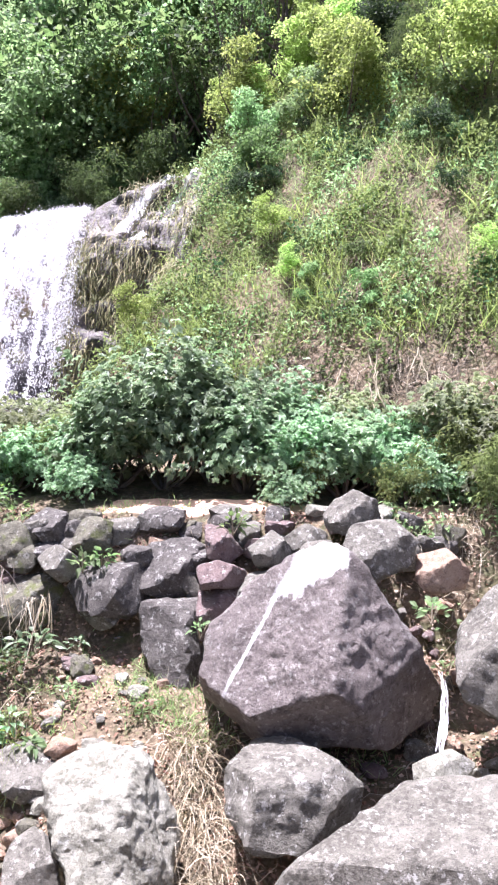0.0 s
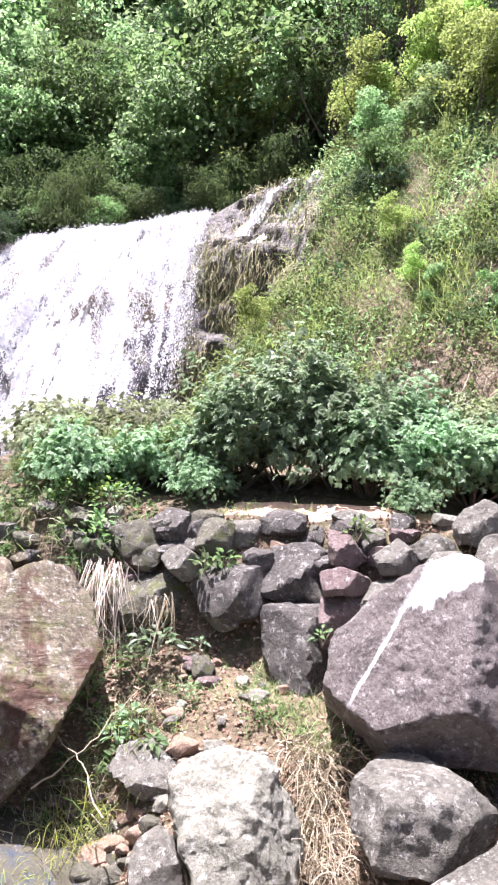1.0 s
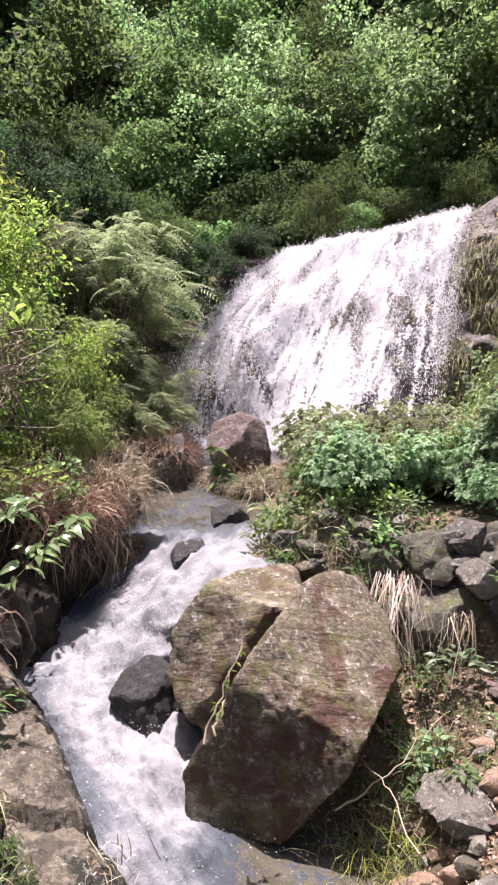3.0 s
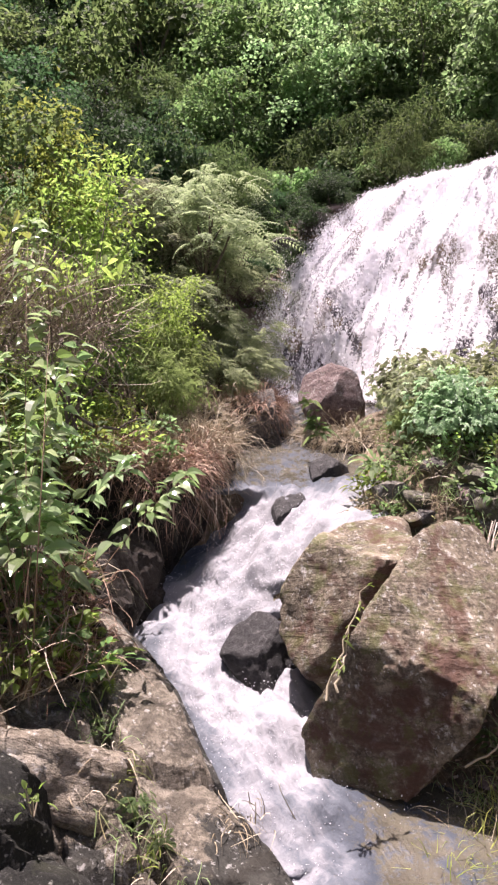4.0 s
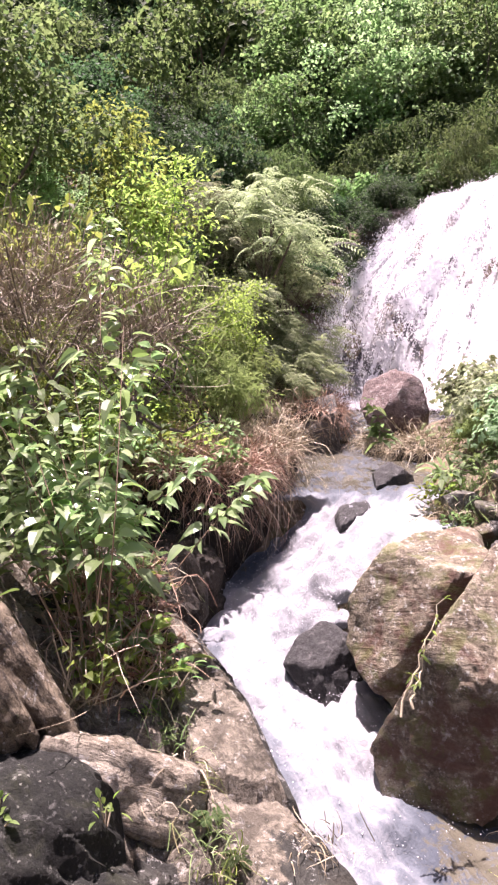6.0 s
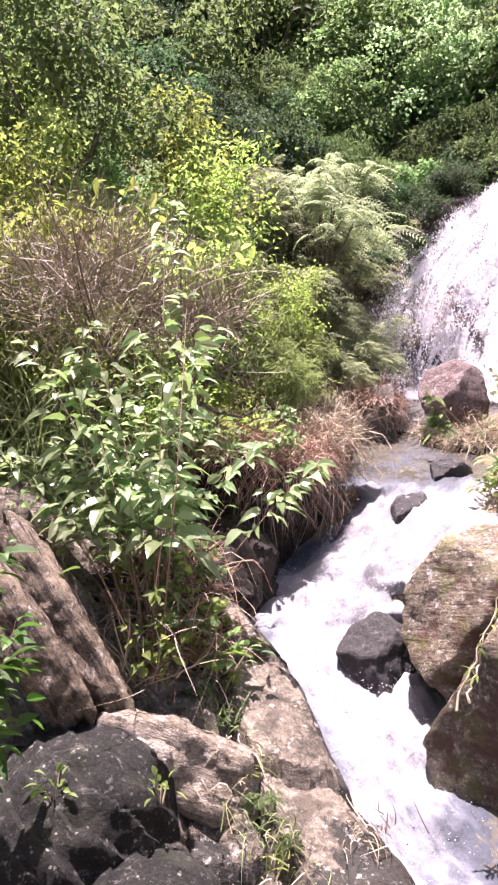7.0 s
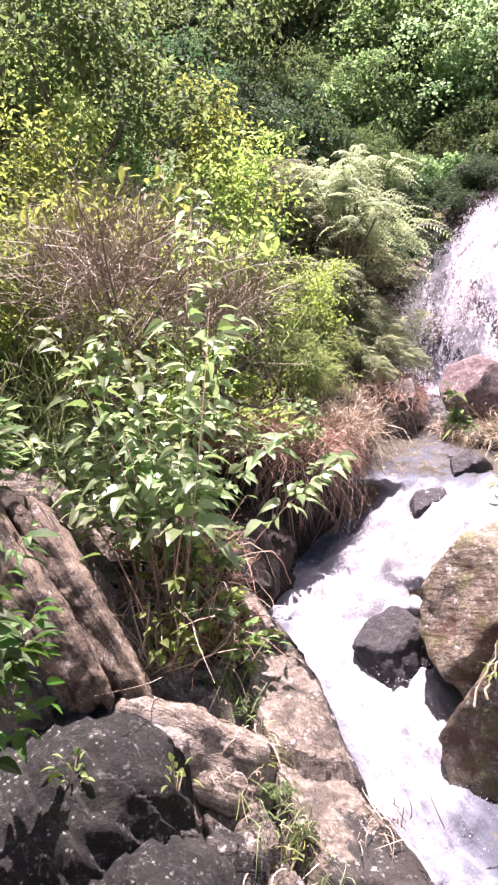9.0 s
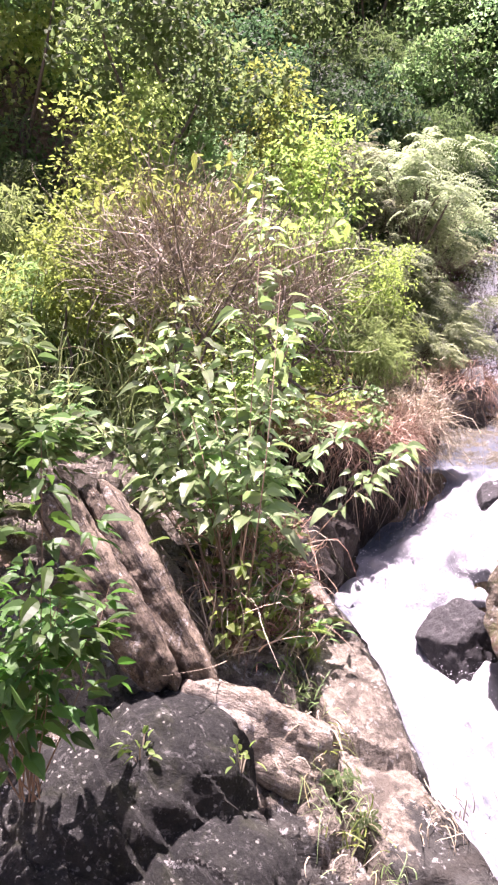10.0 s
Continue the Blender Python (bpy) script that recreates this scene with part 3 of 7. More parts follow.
boulder("boulder", (1.75, 6.39, 2.10), -15, -17, [(149, 0.38), (134, 0.38), (87, 0.48), (8, 0.5), (-62, 0.6), (-115, 0.6), (-168, 0.46)],
        [(-40, 35, 0.32), (10, 0, 0.4)], 0.7, GREY_ROCK, "grey-brown boulder at the foot of a bushy slope", 5, 7, 30)
MIDDLE = [
    ((-1.86, 5.03, 0.81), 20, -32, [(164, 0.18), (125, 0.22), (16, 0.17), (2, 0.17), (-87, 0.3), (-166, 0.19)], 0.25, GREY_ROCK, "rough grey stone leaning on a pale boulder"),
    ((-2.43, 6.52, 0.80), 12, -26, [(92, 0.28), (55, 0.29), (-9, 0.31), (-80, 0.3), (-125, 0.26), (166, 0.34)], 0.2, GREY_ROCK, "flat-faced grey stone half sunk in gravel"),
    ((-1.30, 7.84, 1.51), 10, -19, [(88, 0.42), (60, 0.46), (-3, 0.33), (-74, 0.52), (-137, 0.42), (-161, 0.33), (-176, 0.34)], 0.4, DARK_ROCK, "square-edged dark block with a lit flat top"),
    ((-2.06, 8.15, 1.94), 14, -15, [(143, 0.35), (93, 0.24), (4, 0.35), (-42, 0.33), (-97, 0.25), (-155, 0.34)], 0.4, DARK_ROCK, "long dark stone of the rubble wall"),
    ((-1.40, 8.42, 2.12), 9, -14, [(146, 0.34), (100, 0.28), (56, 0.32), (-8, 0.36), (-79, 0.27), (-104, 0.29), (-174, 0.36)], 0.4, DARK_ROCK, "rounded dark stone of the rubble wall"),
    ((-3.00, 8.16, 1.76), 19, -16, [(99, 0.26), (53, 0.31), (8, 0.4), (-69, 0.26), (-96, 0.26), (-179, 0.35)], 0.4, MOSS_ROCK, "mossy block of the rubble wall hung with dry grass"),
    ((-2.62, 8.14, 2.22), 18, -13, [(111, 0.17), (57, 0.14), (-7, 0.18), (-73, 0.18), (-132, 0.13), (-151, 0.15)], 0.25, GREY_ROCK, "lichened grey stone wedged in the rubble wall"),
    ((-2.84, 8.65, 2.51), 18, -11, [(124, 0.21), (76, 0.18), (-5, 0.21), (-77, 0.21), (-134, 0.17)], 0.25, DARK_ROCK, "dark stone on top of the rubble wall"),
    ((-2.34, 8.48, 2.45), 15, -11, [(158, 0.16), (69, 0.19), (-7, 0.18), (-78, 0.18), (-127, 0.21)], 0.25, MOSS_ROCK, "upright mossy stone of the rubble wall"),
    ((-3.22, 8.40, 2.37), 20, -12, [(105, 0.21), (40, 0.19), (-14, 0.24), (-106, 0.18), (-156, 0.2)], 0.3, MOSS_ROCK, "moss-flecked stone of the rubble wall"),
    ((-0.83, 7.80, 2.20), 6, -14, [(106, 0.14), (71, 0.12), (0, 0.22), (-87, 0.11), (-167, 0.2)], 0.25, RED_ROCK, "flat reddish stone of the rubble wall"),
    ((-0.86, 7.78, 1.88), 6, -17, [(97, 0.19), (14, 0.25), (-46, 0.18), (-69, 0.25), (-180, 0.2)], 0.3, RED_ROCK, "reddish stone wedged beside a dark block"),
    ((-0.42, 7.72, 2.11), 3, -15, [(153, 0.17), (101, 0.15), (27, 0.23), (-50, 0.14), (-79, 0.15), (-150, 0.25)], 0.3, GREY_ROCK, "grey stone leaning against the huge boulder"),
    ((-0.33, 7.94, 2.43), 2, -13, [(127, 0.16), (54, 0.17), (-34, 0.18), (-86, 0.15), (-155, 0.19)], 0.3, GREY_ROCK, "grey stone piled behind the huge boulder"),
    ((0.04, 8.05, 2.54), 0, -12, [(123, 0.14), (70, 0.14), (-9, 0.2), (-86, 0.14), (-138, 0.18)], 0.3, GREY_ROCK, "grey stone piled behind the huge boulder"),
    ((0.08, 7.58, 2.46), -1, -13, [(147, 0.12), (97, 0.14), (12, 0.22), (-56, 0.1), (-126, 0.22)], 0.3, GREY_ROCK, "narrow grey stone behind the huge boulder"),
    ((0.51, 8.20, 2.78), -4, -10, [(120, 0.21), (70, 0.23), (14, 0.27), (-59, 0.22), (-83, 0.2), (-157, 0.27)], 0.3, GREY_ROCK, "round mauve-grey stone on top of the pile"),
    ((0.71, 7.46, 2.57), -5, -12, [(169, 0.3), (99, 0.26), (46, 0.31), (-7, 0.33), (-61, 0.25), (-104, 0.31), (-153, 0.32)], 0.35, GREY_ROCK, "angular grey stone with a pale flat top"),
    ((1.31, 7.42, 2.37), -10, -14, [(104, 0.2), (50, 0.19), (-7, 0.24), (-77, 0.18), (-139, 0.22), (-176, 0.22)], 0.3, ORANGE_ROCK, "weathered orange-tan stone beside the pile"),
    ((-0.88, 8.28, 2.42), 6, -12, [(74, 0.16), (35, 0.13), (-46, 0.19), (-117, 0.16), (-175, 0.14)], 0.25, RED_ROCK, "pale pinkish stone of the rubble wall"),
    ((1.07, 5.82, 1.25), -10, -26, [(116, 0.1), (64, 0.15), (-21, 0.19), (-77, 0.2), (-169, 0.21)], 0.25, PALE_ROCK, "whitish stone beside the huge boulder"),
    ((-1.91, 8.10, 1.46), 13, -18, [(114, 0.08), (54, 0.15), (-15, 0.15), (-79, 0.08), (-129, 0.14)], 0.2, DARK_ROCK, "flat stone inside the dark hollow of the wall"),
    ((-2.21, 7.50, 1.33), 16, -20, [(104, 0.1), (35, 0.1), (-29, 0.11), (-104, 0.12), (-170, 0.11)], 0.15, MOSS_ROCK, "squat greenish stone on gravel"),
    ((-6.25, 8.42, 2.08), 34, -11, [(152, 0.22), (96, 0.2), (40, 0.24), (4, 0.24), (-61, 0.24), (-120, 0.24), (-172, 0.22)], 0.3, WET_ROCK, "dark wet rock splitting the stream"),
    ((-6.2, 9.35, 2.45), 31, -9, [(-174, 0.23), (120, 0.19), (55, 0.16), (11, 0.23), (-95, 0.2)], 0.25, WET_ROCK, "dark rock at the edge of the upper pool"),
    ((-5.29, 8.95, 2.14), 28, -11, [(157, 0.24), (107, 0.19), (62, 0.27), (-12, 0.31), (-67, 0.25), (-91, 0.3)], 0.35, BROWN_ROCK, "wedge-shaped brown rock beside the stream"),
    ((-7.25, 11.5, 3.33), 30, -6, [(165, 0.46), (110, 0.42), (63, 0.42), (9, 0.43), (-64, 0.55), (-97, 0.55), (-165, 0.5)], 0.5, RED_ROCK, "rounded red-brown boulder at the foot of the waterfall"),
    ((-8.5, 10.95, 2.85), 33, -3, [(155, 0.46), (138, 0.4), (101, 0.5), (4, 0.45), (-94, 0.52)], 0.5, DARK_ROCK, "dark bank rock at the edge of the upper pool"),
    ((-4.14, 8.70, 1.98), 22, -13, [(132, 0.14), (69, 0.2), (-24, 0.22), (-87, 0.2)], 0.3, BROWN_ROCK, "brown stone behind the great boulder"),
    ((-3.79, 9.22, 2.66), 19, -9, [(135, 0.18), (74, 0.2), (0, 0.2), (-59, 0.2), (-98, 0.22), (-180, 0.21)], 0.25, GREY_ROCK, "grey stone among the bushes"),
    ((-3.60, 8.62, 2.36), 17, -11, [(128, 0.18), (45, 0.19), (-8, 0.2), (-84, 0.17), (-166, 0.2)], 0.25, MOSS_ROCK, "mossy stone of the rubble wall"),
]
for k, (place, yaw, pitch, rim, back, mat, label) in enumerate(MIDDLE):
    rim = [(a, d * (1.1 if "rubble" in label else 1.0)) for a, d in rim]
    s = float(np.mean([d for _, d in rim]))
    rng = np.random.default_rng(k)
    flat = {"square-edged": [(-26, 6, 0.36), (52, 4, 0.36), (0, 72, 0.42)], "flat-faced": [(14, 40, 0.08), (0, -25, 0.3)]}.get(label.split()[0])
    boulder("boulder", place, yaw, pitch, rim, flat or [(rng.uniform(-40, -10), rng.uniform(30, 55), s * 0.8), (rng.uniform(15, 50), rng.uniform(-10, 20), s * 0.95), (0, -30, s * 1.2)],
            back, mat, label, 4, 20 + k, 70, 0.045, chips=2 if flat else 6)

# dark rounded rocks of the left bank, weathered into curved layers
def peeled_rock(place, size, turn, grain, seed, label):
    v, f = ico(6)
    v = np.array(v, float)
    v = unit(v)
    q = v * np.array(size)
    big = fractal(q + seed * 3.3, 1.1, 4)
    q = q * (1 + 0.13 * big)[:, None]
    grain = unit(np.array(grain, float))
    warp = fractal(q + seed * 1.7, 1.6, 4)
    thick = fract((q @ grain) * 6.0 + warp * 0.55)
    thin = fract((q @ grain) * 23.0 + warp * 2.2)
    worn = smooth(fractal(q + seed * 5.1, 1.3, 3), -0.25, 0.25)
    lift = 0.04 * (thick * smooth(1 - thick, 0, 0.15) - 0.4) + 0.012 * worn * (thin * smooth(1 - thin, 0, 0.25) - 0.4)
    q = q + v * (lift + 0.02 * fractal(q + seed, 5.0, 4))[:, None]
    me = mesh_of("bank_rock", q, f, SHADED_MOSS, True)
    me.set_sharp_from_angle(angle=radians(40))
    ob = new("bank_rock", me)
    ob.matrix_basis = pose(*place, 0, 0, turn)
    return tagged(ob, label, "rock")


def fract(v):
    return v - np.floor(v)


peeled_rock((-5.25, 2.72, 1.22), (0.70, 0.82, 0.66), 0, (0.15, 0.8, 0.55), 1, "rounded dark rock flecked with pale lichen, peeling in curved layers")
peeled_rock((-5.05, 2.0, 0.95), (0.62, 0.5, 0.46), 0, (0.3, 0.7, 0.6), 2, "lichened bank rock coloured dark for shade")
peeled_rock((-4.62, 2.66, 1.0), (0.48, 0.55, 0.42), 0, (0.15, 0.8, 0.55), 3, "low mossy bank rock coloured dark for shade, veined with dry grass")



# ---- water ----
def ribbon(name, across, mat, label):
    """The stream's surface as one strip, from below the torrent up to the foot of the fall."""
    seg = np.hypot(*np.diff(LINE[:, :2], axis=0).T)
    run = np.r_[0, np.cumsum(seg)]
    s = np.arange(6.0, run[-1], 0.045)
    # a smooth line through the bends
    c = np.stack([np.interp(s, run, LINE[:, k]) for k in range(4)], 1)
    ker = np.hanning(17)
    ker /= ker.sum()
    pad = np.pad(c, ((8, 8), (0, 0)), mode="edge")
    c = np.stack([np.convolve(pad[:, k], ker, "valid") for k in range(4)], 1)
    d = unit(np.gradient(c[:, :2], axis=0))
    side = np.stack([d[:, 1], -d[:, 0]], 1)
    steep = np.clip(np.gradient(c[:, 2]) / 0.045, 0, 1)
    q = np.linspace(-1.5, 1.5, across)
    P = np.empty((len(c), across, 3))
    P[:, :, :2] = c[:, None, :2] + side[:, None] * (q[None, :, None] * c[:, None, 3:4])
    P[:, :, 2] = c[:, None, 2]
    Q = np.broadcast_to(q[None], P.shape[:2])
    foam = np.clip((steep - 0.09) * 3.4, 0, 1)[:, None] * np.ones(across)[None]
    foam = np.maximum(foam, (smooth(c[:, 2], 0.3, 0.45) * smooth(2.2 - c[:, 2], 0, 0.1))[:, None])
    # the right half of the lower pool lies clear, and so does the upper pool
    foam = foam * (1 - 0.95 * smooth(Q, 0.1, 0.55) * smooth(0.5 - c[:, 2:3], 0, 0.16))
    foam = np.maximum(foam, 0.8 * smooth(0.2 - Q, 0, 0.3) * smooth(0.55 - c[:, 2:3], 0, 0.2) * smooth(c[:, 2:3], 0.13, 0.24))
    # dark smooth tongues: behind the wet boulder and down the left side of the steps
    foam = foam * (1 - 0.35 * smooth(-Q, 0.45, 0.9) * smooth(c[:, 2:3], 1.1, 1.3) * smooth(2.0 - c[:, 2:3], 0, 0.2))
    foam = foam * (1 - 0.38 * smooth(-Q, 0.05, 0.45) * smooth(c[:, 2:3], 0.45, 0.6) * smooth(1.1 - c[:, 2:3], 0, 0.12))
    foam = np.maximum(foam, 0.22 * smooth(c[:, 2:3], 2.25, 2.4) * np.ones(across)[None])
    foam = np.maximum(foam, 0.15 * smooth(0.55 - c[:, 2:3], 0, 0.1) * np.ones(across)[None])
    ker2 = np.hanning(31)
    ker2 /= ker2.sum()
    foam = np.stack([np.convolve(np.pad(foam[:, k], 15, mode="edge"), ker2, "valid") for k in range(across)], 1)
    flat = P.reshape(-1, 3)
    n1 = np.array([noise.fractal(Vector((p[0] * 1.7, p[1] * 1.7, 0)), 0.7, 2.1, 5) for p in flat]).reshape(foam.shape)
    n2 = np.array([noise.fractal(Vector((p[0] * 6, p[1] * 6, 3)), 0.7, 2.1, 4) for p in flat]).reshape(foam.shape)
    P[:, :, 2] += n1 * (0.012 + 0.13 * foam) + n2 * (0.005 + 0.05 * foam)
    P[:, :, 2] += 0.07 * foam * (1 - (q / 1.5) ** 2)[None]
    i, j = np.meshgrid(np.arange(len(c) - 1), np.arange(across - 1), indexing="ij")
    f = np.stack([i * across + j, i * across + j + 1, (i + 1) * across + j + 1, (i + 1) * across + j], -1).reshape(-1, 4)
    me = mesh_of(name, flat, f, mat, True)
    at = me.attributes.new("foam", "FLOAT", "POINT")
    at.data.foreach_set("value", (0.02 + 1.1 * foam).ravel().astype(np.float32))
    uv = me.uv_layers.new(name="UVMap")
    U = np.stack([(Q * c[:, None, 3]).ravel() * 2.2, np.broadcast_to((np.arange(len(c)) * 0.045 * 0.7)[:, None], Q.shape).ravel()], 1)
    uv.data.foreach_set("uv", U[f.ravel()].astype(np.float32).ravel())
    return tagged(new(name, me), label, "water", kind="structure")


ribbon("stream", 64, STREAM_WATER, "white foaming mountain stream rushing between boulders")


def fall_point(U, V, off=0.0):
    """A place on the fall: U across, V down; and how its ledges break there."""
    shape = np.shape(U)
    U, V = np.ravel(U), np.ravel(V)
    far_x = -8.4 - 2.3 * np.clip(V, 0, 1.1) ** 0.7
    near_x = -5.2 + 0.4 * V
    X = far_x + (near_x - far_x) * U
    Y = wall_foot(X) + 3.3 - 3.55 * V
    Z = np.maximum(land(X, Y), 3.0)
    n1 = np.array([noise.fractal(Vector((x * 1.2, z * 0.5, 1)), 0.8, 2.1, 4) for x, z in zip(X, Z)])
    tier = V * 3.3 + 0.9 * np.array([noise.noise(Vector((x * 0.6, 0, 2))) for x in X])
    tier = tier - np.floor(tier)
    n2 = np.array([noise.fractal(Vector((x * 2.6 + z * 0.8, z * 1.3, 7)), 0.7, 2.1, 3) for x, z in zip(X, Z)])
    out = 0.12 + (0.08 * n1 + 0.05 * n2) * smooth(V, 0.0, 0.2) + 0.05 * (0.5 + 0.5 * np.cos(tier * 2 * np.pi)) * smooth(V, 0.05, 0.2) + off
    Y = Y - out - 0.10 * np.sin(np.clip(V, 0, 1) * np.pi)
    Z = Z + out * 0.6
    # the foot is flared outwards so that the sun brightens its face
    Y = Y - 1.7 * np.clip((6.6 - Z) / 3.6, 0, 1) ** 2.0 * smooth(X, -8.8, -7.0)
    return tuple(np.reshape(a, shape) for a in (X, Y, Z, tier))


def fall_sheet():
    """The main fall: a wide sheet over the stepped wall, breaking up downwards and to its far side."""
    nu, nv = 150, 130
    U, V = np.meshgrid(np.linspace(0, 1, nu), np.linspace(0, 1, nv), indexing="xy")
    X, Y, Z, tier = fall_point(U, V)
    foam = 0.9 + 0.02 * V + 0.1 * np.cos(tier * 2 * np.pi)
    thin = np.array([noise.fractal(Vector((x * 1.9 + z * 0.5, z * 0.8, 11)), 0.8, 2.1, 4) for x, z in zip(X.ravel(), Z.ravel())]).reshape(X.shape)
    foam = foam - 0.75 * smooth(thin, 0.0, 0.45) * smooth(V, 0.04, 0.2)
    foam = foam - 0.9 * smooth(0.10 - U, 0, 0.12) - 0.9 * smooth(U, 0.93, 1.0) - 0.75 * smooth(U, 0.72, 0.95) * smooth(V, 0.3, 0.8) - 0.35 * smooth(0.35 - U, 0, 0.3) * smooth(V, 0.05, 0.4)
    i, j = np.meshgrid(np.arange(nv - 1), np.arange(nu - 1), indexing="ij")
    f = np.stack([i * nu + j, i * nu + j + 1, (i + 1) * nu + j + 1, (i + 1) * nu + j], -1).reshape(-1, 4)
    me = mesh_of("waterfall", np.stack([X.ravel(), Y.ravel(), Z.ravel()], 1), f, FALL_WATER, True)
    at = me.attributes.new("foam", "FLOAT", "POINT")
    at.data.foreach_set("value", foam.ravel().astype(np.float32))
    uv = me.uv_layers.new(name="UVMap")
    UVs = np.stack([U.ravel() * 5, V.ravel() * 5], 1)[f.ravel()]
    uv.data.foreach_set("uv", UVs.astype(np.float32).ravel())
    return tagged(new("waterfall", me), "broad white waterfall fanning over a dark rock wall", "waterfall", kind="structure")


fall_sheet()


def patchy_pair(a, c, lo, hi):
    return smooth(np.array([noise.fractal(Vector((p, q, 4.0)), 0.8, 2.0, 3) for p, q in zip(a, c)]), lo, hi)


def drops(name, n, seed):
    """Falling drops and shreds of water over the fall's face, thick where the sheet is whole, thrown wide at its edges and foot."""
    rng = np.random.default_rng(seed)
    u = np.concatenate([rng.uniform(0, 1, n * 3 // 4), rng.normal(0.03, 0.05, n // 8), rng.normal(0.98, 0.025, n - n * 3 // 4 - n // 8)])
    v = rng.uniform(0.0, 1.03, len(u)) ** 0.8
    body = patchy_pair(u * 24, v * 3.2 + u * 2.0, -0.4, 0.05) * (1 - 0.55 * smooth(u, 0.75, 0.92) * smooth(v, 0.45, 0.75))
    keep = body + 0.12 > rng.uniform(0, 1, len(u))
    u, v = u[keep], v[keep]
    X, Y, Z, _ = fall_point(u, v, rng.exponential(0.06, len(u)) * (0.3 + v))
    base = np.stack([X, Y, Z], 1) + rng.normal(size=(len(u), 3)) * 0.03
    size = rng.uniform(0.006, 0.020, len(u))
    vv, f = leaves(rng, base, rng.normal(size=base.shape) * 0.8 + np.array([0, -0.3, -1.7]), rng.normal(size=base.shape) + UP_Z, size * rng.uniform(1.5, 4.5, len(u)), size, 0)
    return tagged(new(name, mesh_of(name, vv, f, SPRAY)), "white spray flying off the waterfall", "spray", kind="stuff")


drops("spray", 130000, 5)


def splashes(n, seed):
    """Drops and curls thrown up by the torrent."""
    rng = np.random.default_rng(seed)
    k = rng.integers(3, 10, n)
    s = rng.uniform(0, 1, n)
    a, e = LINE[k], LINE[k + 1]
    c = a + (e - a) * s[:, None]
    d = unit((e - a)[:, :2])
    q = rng.uniform(-1.0, 1.0, n)
    p = c[:, :2] + np.stack([d[:, 1], -d[:, 0]], 1) * (q * c[:, 3])[:, None]
    z = c[:, 2] + 0.04 + rng.exponential(0.05, n)
    size = rng.uniform(0.004, 0.013, n)
    vv, f = leaves(rng, np.stack([p[:, 0], p[:, 1], z], 1), rng.normal(size=(n, 3)), rng.normal(size=(n, 3)), size * 1.5, size, 0)
    return tagged(new("splash", mesh_of("splash", vv, f, SPRAY)), "white drops thrown up by the torrent", "spray", kind="stuff")


splashes(3500, 6)

# ---- plants ----
UP = np.array([0, 0, 1.0])


def crown_leaves(rng, radius, height, base_z, clumps, per, size, shape="leaf", hollow=0.55, spreadout=0.30, droop=0.25):
    """Leaves in clumps that fill an uneven crown; returns the mesh arrays and the clumps' centres."""
    d = unit(rng.normal(size=(clumps, 3)))
    d[:, 2] = np.where(d[:, 2] < -0.7, -d[:, 2], d[:, 2])
    lump = np.array([0.85 + 0.95 * noise.noise(Vector(q) * 2.1 + Vector((radius * 7, height, base_z))) for q in d])
    r = (hollow + (1 - hollow) * rng.uniform(0, 1, clumps) ** 0.6) * lump
    c = d * r[:, None] * np.array([radius, radius, height / 2]) + np.array([0, 0, base_z + height / 2])
    s = spreadout * rng.uniform(0.6, 1.3, clumps) * (radius + height / 2) / 2
    if shape.startswith("fine"):
        # domed lobes: a thin ragged shell of leaves over each, open underneath
        u = unit(rng.normal(size=(clumps * per, 3)) + UP * 0.55)
        rough = np.array([noise.noise(Vector(q) * 2.6 + Vector((k // per * 3.7, radius * 5, 0))) for k, q in enumerate(u)])
        shell = (1.0 - 0.35 * rng.uniform(0, 1, len(u)) ** 2 + 0.30 * rough) * np.where(rng.random(len(u)) < 0.06, 1.25, 1.0)
        pos = np.repeat(c, per, 0) + u * (np.repeat(s, per) * 2.0 * shell)[:, None] * np.array([1, 1, 0.75])
        way = u * 0.55 + rng.normal(size=pos.shape) * 0.6 - UP * 0.25
        nrm = u + UP * 0.35 + rng.normal(size=pos.shape) * 0.42
        few = rough > -0.28
        pos, way, nrm = pos[few], way[few], nrm[few]
    else:
        pos = np.repeat(c, per, 0) + rng.normal(size=(clumps * per, 3)) * np.repeat(s, per)[:, None] * np.array([0.62, 0.62, 0.42])
        out = unit(unit(pos - np.array([0, 0, base_z + height * 0.4])) * 0.6 + unit(pos - np.repeat(c, per, 0)))
        way = out * 0.8 + rng.normal(size=pos.shape) * 0.6 + UP * -0.1
        nrm = out * 0.8 + UP * 0.6 + rng.normal(size=pos.shape) * 0.4
    length = size * rng.uniform(0.65, 1.3, len(pos))
    if shape == "narrow":
        v, f = leaves(rng, pos, way - UP * 0.35, nrm, length * 1.5, length * 0.3, droop)
    elif shape == "fine":
        v, f = fine_leaves(rng, pos, way, nrm, length, length * 0.7, droop)
    elif shape == "fine narrow":
        v, f = fine_leaves(rng, pos, way - UP * 0.35, nrm, length * 1.5, length * 0.36, droop)
    else:
        v, f = leaves(rng, pos, way, nrm, length, length * 0.52, droop)
    return (v, f), c


def limb_lines(rng, tips, foot, count, radius):
    """Bent limbs from the trunk to some of the clumps."""
    for tip in tips[rng.permutation(len(tips))[:count]]:
        s = np.linspace(0, 1, 6)[:, None]
        start = foot * np.array([1, 1, rng.uniform(0.3, 1.0)])
        mid = rng.normal(size=3) * 0.12 * np.linalg.norm(tip - start)
        p = start + (tip - start) * s + mid * np.sin(s * np.pi)
        yield tube(p, radius * (1 - s[:, 0] * 0.85), 5)


